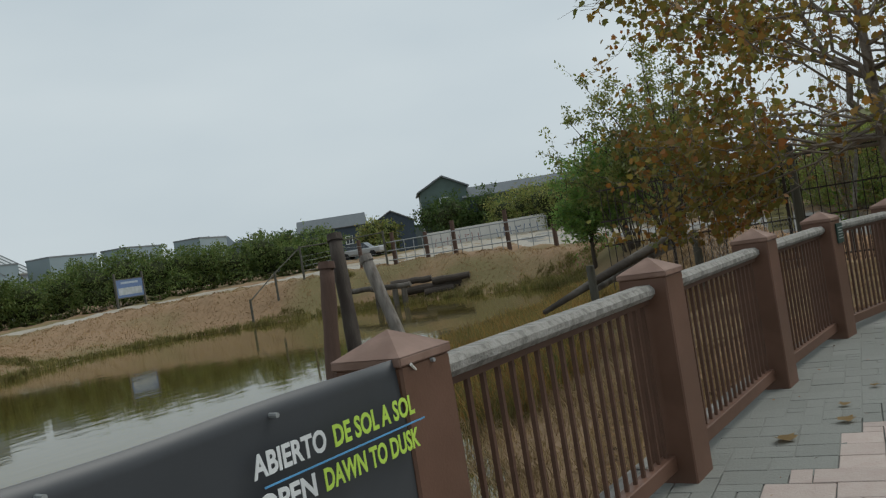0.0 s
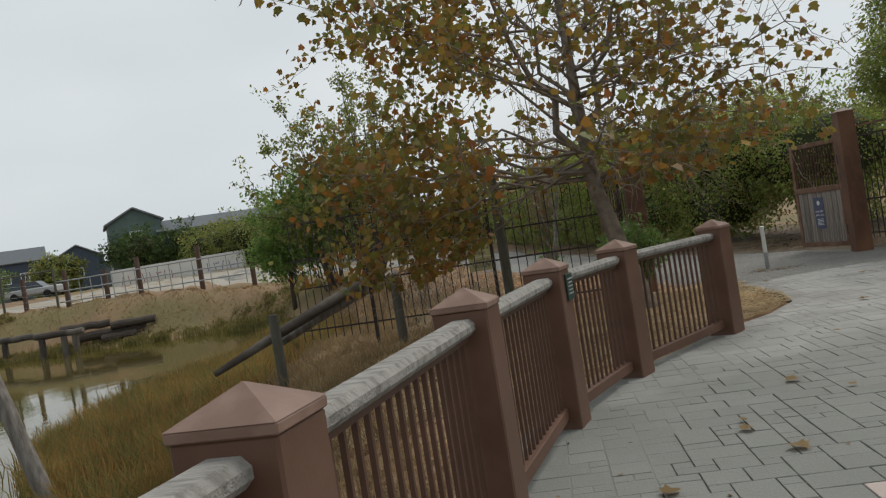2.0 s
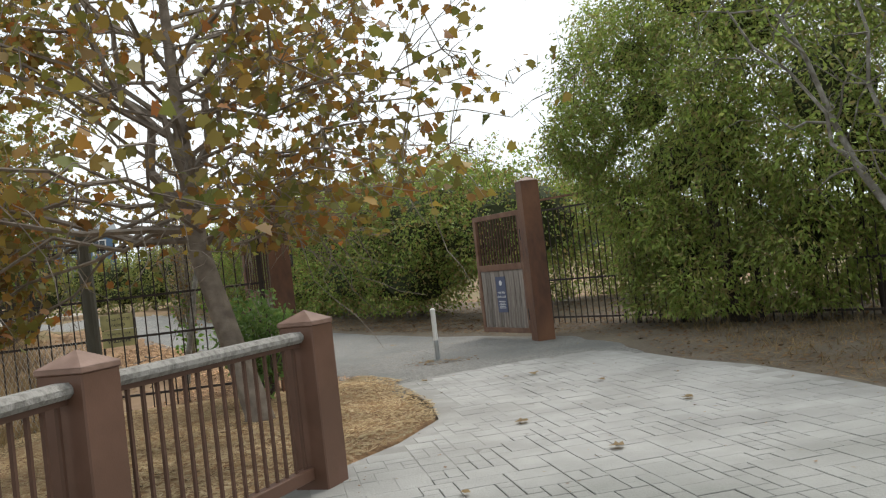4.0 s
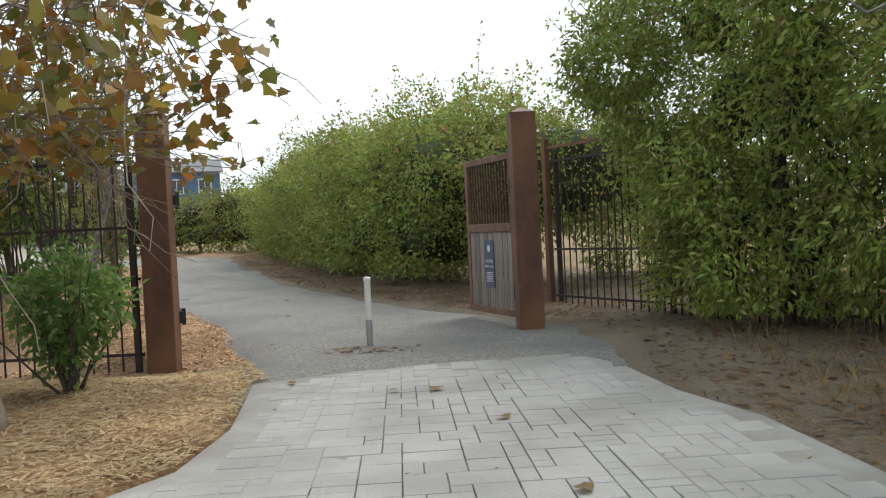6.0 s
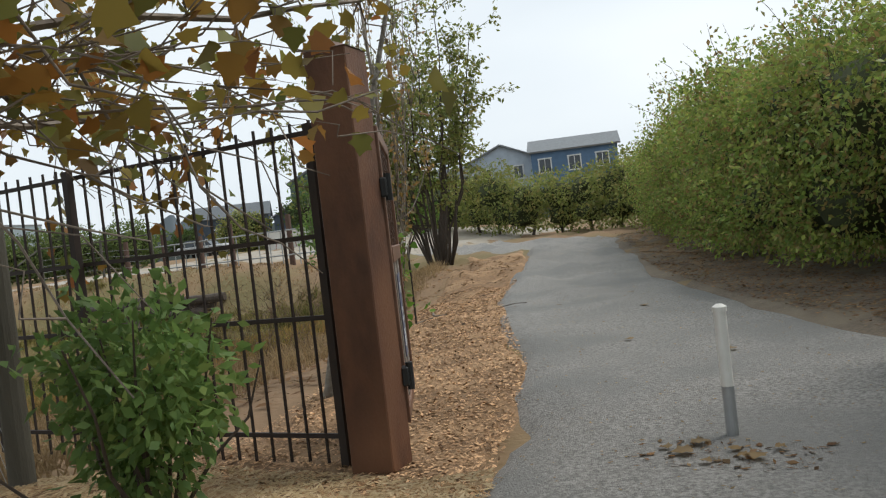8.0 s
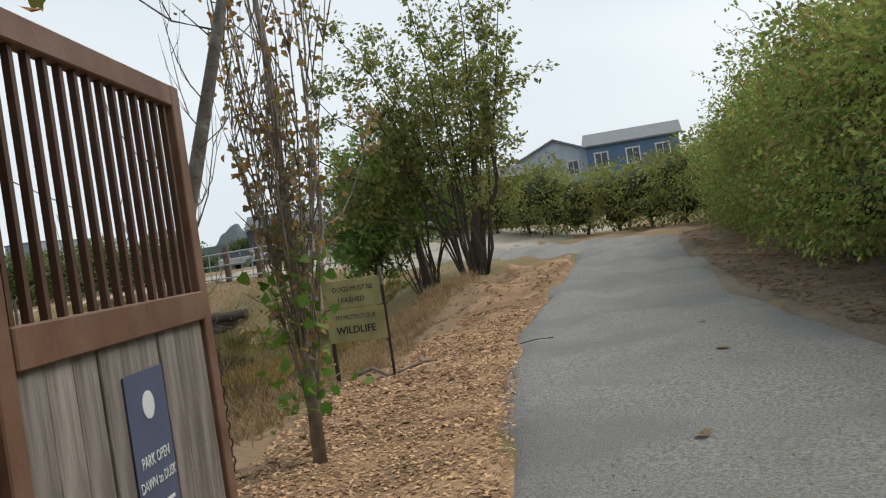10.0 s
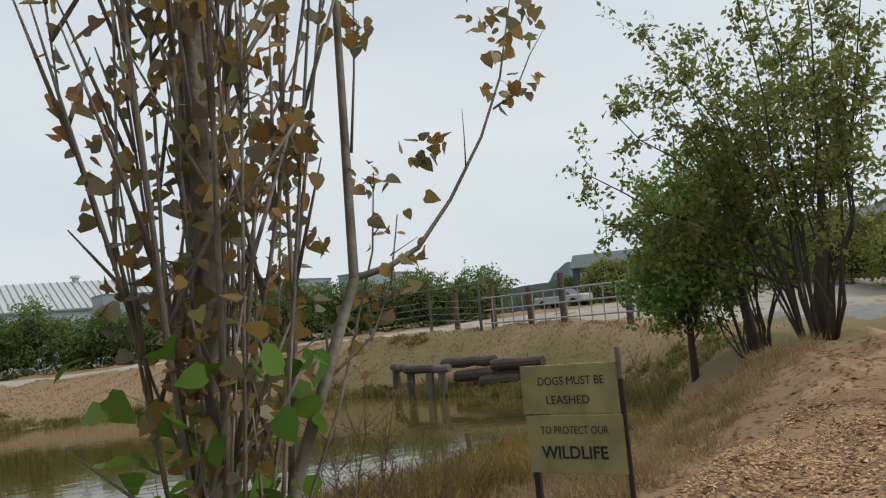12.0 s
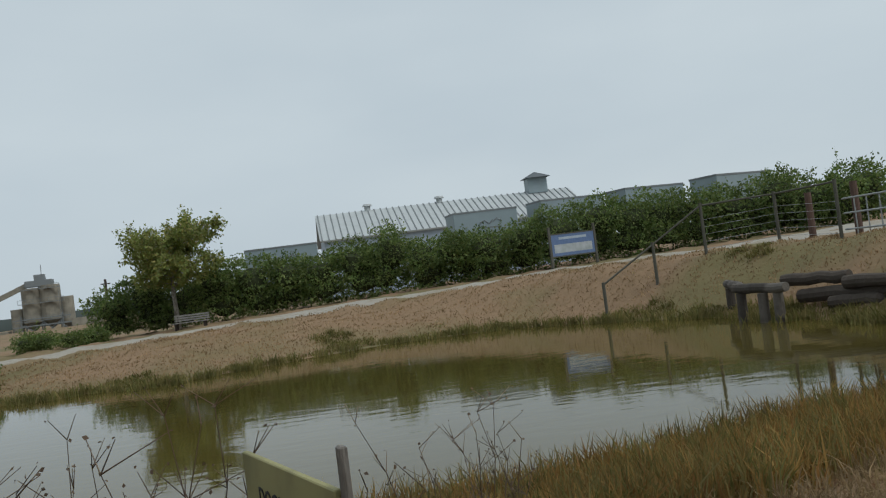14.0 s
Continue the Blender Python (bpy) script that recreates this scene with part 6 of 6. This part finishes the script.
# dark trees before the houses and far clumps
for i, (x, y, h, r, n, lf) in enumerate(((-50.5, 76.0, 6.2, 3.0, 5000, L_dark), (-45.0, 77.5, 5.6, 3.0, 5000, L_dark), (-58.5, 73.5, 4.6, 2.2, 4000, L_olive), (-40.0, 78.0, 5.0, 2.6, 4000, L_dark), (-44.0, 84.0, 6.5, 2.6, 4000, L_olive), (-36.0, 82.0, 4.6, 3.2, 4000, L_olive))):
    bl = [(x + rng.normal() * r * 0.5, y + rng.normal() * r * 0.5, 1.2 + h * rng.uniform(0.3, 0.75), r * 0.6, r * 0.6, h * 0.28) for _ in range(7)]
    tr = hedge("background_tree", bl, n, 0.3, lf, "dark leafy tree standing before the far houses", 0.5, 1.0, category="tree", group="background trees", sprays=40)
    link_mesh("trunk", tubes([([(x, y, 0.5), (x, y, 1.2 + h * 0.6)], [0.2, 0.1])], 8), M_bark_dk, tr)
for i, (x, y, h) in enumerate(((-150, 150, 12), (-158, 152, 9), (-200, 128, 11), (-218, 128, 9), (-130, 160, 10))):
    bl = [(x + rng.normal() * 3, y + rng.normal() * 3, h * rng.uniform(0.45, 0.85), 3.2, 3.2, h * 0.22) for _ in range(6)]
    tr = hedge("far_tree", bl, 2500, 0.7, L_dark, "distant dark tree on the skyline", 0.5, 0.5, category="tree", group="far trees")
    link_mesh("trunk", tubes([([(x, y, -0.5), (x, y, h * 0.6)], [0.5, 0.3])], 8), M_bark_dk, tr)


def ridge(name, pts, base, label, material):
    """A low wooded ridge or hill on the skyline."""
    xs = np.linspace(0, len(pts) - 1, (len(pts) - 1) * 14 + 1)
    A = np.array(pts, float)
    X, Y, Z = (np.interp(xs, np.arange(len(A)), A[:, c]) for c in range(3))
    Z = Z + np.array([noise.noise(Vector((x * 0.05, y * 0.05, 0))) for x, y in zip(X, Y)]) * Z * 0.18
    n = len(xs)
    V = np.concatenate([np.stack([X, Y, 0 * X - 2], 1), np.stack([X, Y, Z], 1), np.stack([X * 1.1, Y * 1.1, 0 * X - 2], 1)])
    i = np.arange(n - 1)
    q = np.concatenate([np.stack([i, i + 1, i + n + 1, i + n], 1), np.stack([i + n, i + n + 1, i + 2 * n + 1, i + 2 * n], 1)])
    return tagged(link_mesh(name, fast_mesh(name, V, q), material), label, "hills", kind="structure")


ridge("backdrop", [(-420, -200, 5), (-420, 60, 6), (-380, 180, 9), (-330, 240, 14), (-260, 300, 16), (-120, 340, 10), (100, 360, 12)], 0, "dark wooded ridge on the skyline", mat("wooded_ridge", (0.075, 0.09, 0.085), 1.0, scale=0.05))
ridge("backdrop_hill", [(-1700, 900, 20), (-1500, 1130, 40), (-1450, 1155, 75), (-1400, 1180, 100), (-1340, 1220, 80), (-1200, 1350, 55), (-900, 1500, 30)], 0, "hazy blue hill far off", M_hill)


def concrete_works():
    ob = thing("concrete_works", pose(-238, -58, -2.2, 0, 0, 100), "tan concrete batching plant with silos and a conveyor", "works")
    for k, (u, v, r, z0, z1) in enumerate(((-3.5, 0, 2.4, 4.0, 13.0), (1.0, 0, 2.6, 4.5, 13.5), (5.0, 0.5, 1.6, 3.0, 10.0), (-7.5, 1, 1.5, 2, 8.0))):
        bm = bmesh.new()
        tube(bm, (u, v, z0), (u, v, z1), r, sides=18)
        tube(bm, (u, v, z0 - 2.2), (u, v, z0), 0.5, r, sides=18)
        part("silo", bm, M_plant, ob)
        for s in (-1, 1):
            part("support", boxes((0.3, 0.3, z0 + 1, u + s * r * 0.8, v, z0 / 2 - 0.3)), M_rib, ob)
    for k, (u0, u1, z0, z1) in enumerate(((-6.5, -0.5, 0, 4), (-0.5, -6.5, 0, 4), (-1.5, 4.0, 0, 4.5), (4.0, -1.5, 0, 4.5), (3.5, 7.0, 0, 3), (7.0, 3.5, 0, 3))):
        bm = bmesh.new()
        tube(bm, (u0, -2.6, z0), (u1, -2.6, z1), 0.16, sides=5)
        part("brace", bm, M_rib, ob)
    for zc, w in ((4.4, 13), (9.0, 11), (12.6, 9.5)):
        part("catwalk", boxes((w, 0.8, 0.15, -0.8, -2.9, zc), (w, 0.08, 0.08, -0.8, -3.25, zc + 1.1), *[(0.08, 0.08, 1.1, -0.8 - w / 2 + w * q / 6, -3.25, zc + 0.55) for q in range(7)]), M_rib, ob)
    part("ladder", boxes((0.1, 0.1, 10, 3.6, -2.95, 8), (0.1, 0.1, 10, 4.1, -2.95, 8)), M_rib, ob)
    part("head_house", boxes((6.5, 4, 1.6, -1.2, 0, 14.1), (2.5, 2.5, 1.6, -1.0, 0, 15.6)), M_rib, ob)
    bm = bmesh.new()
    box(bm, 22, 1.4, 1.2, pose(-13.5, 0, 10.2, 0, -22, 0))
    part("conveyor", bm, M_plant, ob)
    part("shed", boxes((7, 6, 4, 9.5, 0, 2), (5, 5, 2.6, -12, 0, 1.3), (30, 4, 1.0, -6, -4, 0.5)), M_plant, ob)
    part("pipework", boxes((14, 0.3, 0.3, -1, -3, 3.2), (14, 0.3, 0.3, -1, -3, 5.0), (0.3, 0.3, 6, -6, -3, 3), (0.3, 0.3, 6, 4, -3, 3), (0.15, 0.15, 4, -0.5, 0, 17)), M_rib, ob)["kind"] = "stuff"


concrete_works()
for x, y, h in ((-236, -42, 11), (-240, -34, 7.5)):
    u = thing("utility_pole", Matrix.Translation((x, y, -0.2)), "distant dark utility pole", "utility pole", "utility poles")
    part("shaft", boxes((0.5, 0.5, h, 0, 0, h / 2)), M_pile, u)
    part("crossarm", boxes((0.3, 2.4, 0.3, 0, 0, h - 1.2)), M_pile, u)


# ---- small things on the ground ----
q = np.concatenate([scatter(75000, CHIP_L[:] + CHIP_R[::-1], rng, lambda x, y: (y > 12.5) & (y < 31))])
n = len(q)
z = height(q[:, 0], q[:, 1]) + 0.03
az = rng.uniform(0, 2 * np.pi, n)
L = rng.uniform(0.004, 0.019, n)[:, None]
W = L * rng.uniform(0.3, 0.7, n)[:, None]
ax = np.stack([np.cos(az), np.sin(az), rng.normal(size=n) * 0.25], 1)
bx2 = np.stack([-np.sin(az), np.cos(az), rng.normal(size=n) * 0.25], 1)
C = np.column_stack([q, z])
V = np.stack([C - ax * L - bx2 * W, C + ax * L - bx2 * W, C + ax * L + bx2 * W, C - ax * L + bx2 * W], 1).reshape(-1, 3)
V = V[np.repeat(q[:, 1] > 17.8, 4)]
tagged(link_mesh("wood_chips", fast_mesh("wood_chips", V, np.arange(len(V)).reshape(-1, 4)), M_chip), "loose tan wood chips and shredded bark", "mulch", kind="stuff")


def litter(name, n, poly, lo, hi, material, label, lift, extra=None, thin=0.7):
    """Small flat bits strewn over a stretch of ground."""
    q = scatter(n, poly, rng, extra)
    az = rng.uniform(0, 2 * np.pi, n)
    a = rng.uniform(lo, hi, n)[:, None]
    b = a * rng.uniform(min(0.12, thin / 2), thin, n)[:, None]
    u = np.stack([np.cos(az), np.sin(az), rng.normal(size=n) * 0.15], 1) * a
    v = np.stack([-np.sin(az), np.cos(az), rng.normal(size=n) * 0.2], 1) * b
    c = np.column_stack([q, np.where(inside_poly(q[:, 0], q[:, 1], PLAZA), 0.004, height(q[:, 0], q[:, 1])) + lift])
    pts = np.stack([c - u, c + v * 0.9, c + u, c - v], 1).reshape(-1, 3)
    return tagged(link_mesh(name, fast_mesh(name, pts, np.arange(4 * n).reshape(-1, 4)), material), label, "litter", kind="stuff")


L_litter = leaf_mat("dry_litter", [(0.14, 0.075, 0.04), (0.28, 0.16, 0.075), (0.06, 0.04, 0.025), (0.34, 0.23, 0.12), (0.20, 0.105, 0.05)], 0.85)
litter("path_litter", 6500, PATH_L + PATH_R[::-1], 0.004, 0.018, L_straw, "dry leaf bits and straw strewn over the gravel", 0.018, lambda x, y: (y > 18) & (y < 40))
litter("verge_litter", 42000, DIRT_L + DIRT_R[::-1], 0.012, 0.05, L_litter, "dry brown leaf litter under the hedge and thicket", 0.02, lambda x, y: (y > 9) & ~inside_poly(x, y, PATH_L + PATH_R[::-1]) & ~inside_poly(x, y, PLAZA))
litter("straw_litter", 12000, [(4.6, 13.5), (5.6, 9.0), (9.5, 9.0), (9.5, 16.0), (7.0, 18.5), (4.6, 18.2)], 0.03, 0.11, L_straw, "cut straw and dry leaves strewn beside the paving", 0.012, lambda x, y: ~inside_poly(x, y, PLAZA) & (np.sin(x * 2.3 + y) + np.sin(y * 3.1 - x) > -0.6), thin=0.05)
L_shred = leaf_mat("pale_shredded_mulch", [(0.56, 0.45, 0.27), (0.42, 0.30, 0.16), (0.62, 0.51, 0.33), (0.33, 0.20, 0.10), (0.50, 0.40, 0.24), (0.58, 0.47, 0.29)], 0.9)
litter("shredded_mulch", 60000, CHIP_L[:6] + CHIP_R[:6][::-1], 0.012, 0.055, L_shred, "pale shredded bark and straw mulch before the fence", 0.036, lambda x, y: (y > 11) & (y < 18.3) & ~inside_poly(x, y, PLAZA), thin=0.3)
litter("rail_litter", 6000, [(-1.4, 6.0), (-1.4, 9.5), (-0.7, 11.5), (-0.5, 13.5), (-4.0, 14.0), (-4.2, 10.0), (-2.8, 7.0)], 0.015, 0.06, L_litter, "dry leaves on the bank below the railing", 0.03, lambda x, y: ~inside_poly(x, y, PLAZA))
litter("hedge_litter", 9000, [(3.6, 21.0), (1.4, 23.6), (-0.5, 26.2), (-2.8, 30.0), (-5.2, 35.2), (-7.8, 41.0), (-6.4, 41.6), (-3.6, 35.8), (-1.0, 30.5), (1.2, 27.0), (3.4, 24.6), (5.2, 22.0)], 0.02, 0.06, L_litter, "rust and straw leaf litter along the foot of the hedge", 0.02, thin=0.4)
litter("gateway_litter", 130, [(0.8, 18.45), (1.9, 18.5), (1.9, 19.1), (0.8, 19.1)], 0.01, 0.04, L_litter, "dry leaf bits gathered round the bollard", 0.02)
litter("plaza_litter", 500, PLAZA, 0.006, 0.022, L_litter, "small dry leaf bits on the paving", 0.008, lambda x, y: y > 3)
litter("bank_litter", 9000, [(-3.0, 23.5), (-5.0, 27.2), (-7.6, 33.0), (-9.9, 38.0), (-14.0, 37.5), (-12.5, 30.0), (-9.0, 24.0), (-5.5, 19.5), (-3.2, 19.5)], 0.015, 0.07, L_litter, "dry straw, twigs and leaf litter on the bank", 0.03)

M_litter = leaf_mat("fallen_leaf_brown", [(0.20, 0.11, 0.05), (0.28, 0.19, 0.08), (0.12, 0.07, 0.04)])
LEAVES = [(0.15, 8.3), (0.2, 8.55), (0.55, 9.6), (0.95, 9.3), (1.5, 10.4), (0.4, 7.9), (1.2, 11.6), (2.4, 12.3), (1.9, 13.6), (2.9, 15.4), (3.4, 13.8), (2.0, 16.4), (2.35, 16.5), (1.1, 16.9), (-0.35, 6.6), (-0.45, 6.1), (-0.6, 5.2), (-0.3, 7.2),
          (-0.4, 5.7), (1.6, 18.9), (1.2, 18.75), (1.45, 18.7), (1.15, 18.9), (1.3, 18.6), (1.05, 18.8), (1.55, 18.75), (1.38, 18.85), (-0.6, 22.6), (-1.4, 25.2), (-2.2, 26.9), (0.6, 22.0), (-3.0, 25.9)]
for x, y in LEAVES:
    s = rng.uniform(0.06, 0.13)
    me = lobed_leaves_mesh(np.zeros((1, 3)), s, np.random.default_rng(int(x * 100 + y * 7) % 9999), 0.0)
    co = np.empty(len(me.vertices) * 3)
    me.vertices.foreach_get("co", co)
    co = co.reshape(-1, 3)
    a = rng.uniform(0, 6.28)
    rr = np.random.default_rng(int(abs(x * 100 + y * 7)) + 1)
    flat = np.column_stack([LOBES * s, 0.012 + 0.25 * s * np.abs(LOBES[:, 0]) + rr.uniform(0, 0.012, len(LOBES))])
    rot = np.array([[math.cos(a), -math.sin(a), 0], [math.sin(a), math.cos(a), 0], [0, 0, 1]])
    me.vertices.foreach_set("co", (flat @ rot.T).ravel())
    ob = link_mesh("fallen_leaf", me, M_litter)
    ob.location = (x, y, max(gz(x, y), 0) + (0.012 if y > 17.5 else 0.004))
    tagged(ob, "dry brown fallen leaf lying on the paving" if y < 17.5 else "dry brown fallen leaf lying on the gravel", "leaf", "fallen leaves")

tw = thing("fallen_twig", Matrix.Identity(4), "thin dry branch lying across the path's edge", "twig")
link_mesh("stick", tubes([([(-4.3, 25.95, gz(-4.3, 25.95) + 0.03), (-4.05, 26.15, gz(-4.05, 26.15) + 0.03), (-3.92, 26.2, gz(-3.92, 26.2) + 0.045), (-3.78, 26.34, gz(-3.78, 26.34) + 0.04)], [0.003, 0.006, 0.006, 0.008])], 6), M_bark_dk, tw)
db = thing("dead_branch", Matrix.Identity(4), "bleached dead branches lying under the notice", "branch")
for a, b, r in (((-5.9, 25.2), (-4.9, 25.3), 0.028), ((-5.5, 25.25), (-5.0, 24.75), 0.014), ((-4.9, 25.3), (-4.45, 25.0), 0.02)):
    link_mesh("branch", tubes([(wander((*a, gz(*a) + 0.12), (*b, gz(*b) + 0.05), 4, 0.03, rng), [r, r * 0.9, r * 0.8, r * 0.7, r * 0.5])], 7), M_bark, db)


# ---- paving blocks ----
BAND = (5.0, 3.6, 5.55, 4.75)
rows_v, rows_q, pink_v, pink_q = [], [], [], []
block_meshes = {}
prng = random.Random(5)


def block_mesh(w, d):
    key = (round(w, 2), round(d, 2))
    if key not in block_meshes:
        b = 0.003
        me = bpy.data.meshes.new("paver")
        x, y = w / 2 - 0.0036, d / 2 - 0.0036
        Vv = [(-x, -y, -0.03), (x, -y, -0.03), (x, y, -0.03), (-x, y, -0.03), (-x, -y, 0.001), (x, -y, 0.001), (x, y, 0.001), (-x, y, 0.001), (-x + b, -y + b, 0.004), (x - b, -y + b, 0.004), (x - b, y - b, 0.004), (-x + b, y - b, 0.004)]
        Ff = [(8, 9, 10, 11)] + [(i, (i + 1) % 4, 4 + (i + 1) % 4, 4 + i) for i in range(4)] + [(4 + i, 4 + (i + 1) % 4, 8 + (i + 1) % 4, 8 + i) for i in range(4)]
        me.from_pydata(Vv, [], Ff)
        me.materials.append(M_paver)
        block_meshes[key] = me
    return block_meshes[key]


turn = pose(0, 0, 0, 0, 0, 9)
UNIT = 0.115
SIZES = [(2, 2), (2, 1), (1, 2), (3, 2), (2, 3), (2, 2), (3, 2), (1, 1)]
used = np.zeros((182, 290), bool)
EDGE = PLAZA[1:-1]


def open_line_distance(x, y, line):
    d = 1e9
    for (x1, y1), (x2, y2) in zip(line, line[1:]):
        dx, dy = x2 - x1, y2 - y1
        t = min(1, max(0, ((x - x1) * dx + (y - y1) * dy) / (dx * dx + dy * dy)))
        d = min(d, math.hypot(x - x1 - t * dx, y - y1 - t * dy))
    return d


single = 0
for j in range(290):
    for i in range(182):
        if used[i, j]:
            continue
        fits = [(a, b) for a, b in SIZES if i + a <= 182 and j + b <= 290 and not used[i:i + a, j:j + b].any()]
        a, b = prng.choice(fits)
        used[i:i + a, j:j + b] = True
        w, hgt = a * UNIT, b * UNIT
        c = turn @ Vector((-6.3 + i * UNIT + w / 2, -10 + j * UNIT + hgt / 2, 0))
        if c.y < -4 or not inside_poly(np.array([c.x]), np.array([c.y]), PLAZA)[0]:
            continue
        rr = math.hypot(c.x - BAND[0], c.y - BAND[1])
        pink = BAND[3] < rr < BAND[2]
        e = open_line_distance(c.x, c.y, EDGE)
        if e < 0.19:
            continue
        lift = prng.uniform(-0.002, 0.002)
        m4 = Matrix.Translation((c.x, c.y, lift)) @ pose(0, 0, 0, prng.uniform(-0.4, 0.4), prng.uniform(-0.4, 0.4), 9 + prng.uniform(-0.9, 0.9))
        if not pink and 13.2 < c.y < 18.5 and single < 300:
            o = new("paver", block_mesh(w, hgt))
            o.parent = pavement
            o.matrix_local = m4
            single += 1
        else:
            me = block_mesh(w, hgt)
            V_, Q_ = (pink_v, pink_q) if pink else (rows_v, rows_q)
            k0 = len(V_)
            V_.extend(tuple(m4 @ v.co) for v in me.vertices)
            Q_.extend(tuple(k0 + i_ for i_ in p.vertices) for p in me.polygons)

# dusty border along the paving's edge
ring = []
for k, (x, y) in enumerate(EDGE):
    (x0, y0), (x1, y1) = EDGE[max(k - 1, 0)], EDGE[min(k + 1, len(EDGE) - 1)]
    d = math.hypot(x1 - x0, y1 - y0)
    ring.append((x, y, x + (y1 - y0) / d * 0.95, y - (x1 - x0) / d * 0.95))
V_ = [q for x, y, xi, yi in ring for q in ((x, y, -0.03), (x, y, 0.0), (xi, yi, 0.002))]
Q_ = [tuple(3 * k + q for q in (c0, c0 + 1, c0 + 4, c0 + 3)) for k in range(len(ring) - 1) for c0 in (0, 1)]
me = bpy.data.meshes.new("border")
me.from_pydata(V_, [], Q_)
link_mesh("border", me, M_apron, pavement, "dusty smooth concrete border")
for nm, V_, Q_, mt, lb in (("paver_field", rows_v, rows_q, M_paver_rest, "grey paving blocks"), ("pink_band", pink_v, pink_q, M_pink, "pink paving blocks")):
    if V_:
        me = bpy.data.meshes.new(nm)
        me.from_pydata(V_, [], Q_)
        o = link_mesh(nm, me, mt, pavement, lb)
        o["kind"] = "stuff"
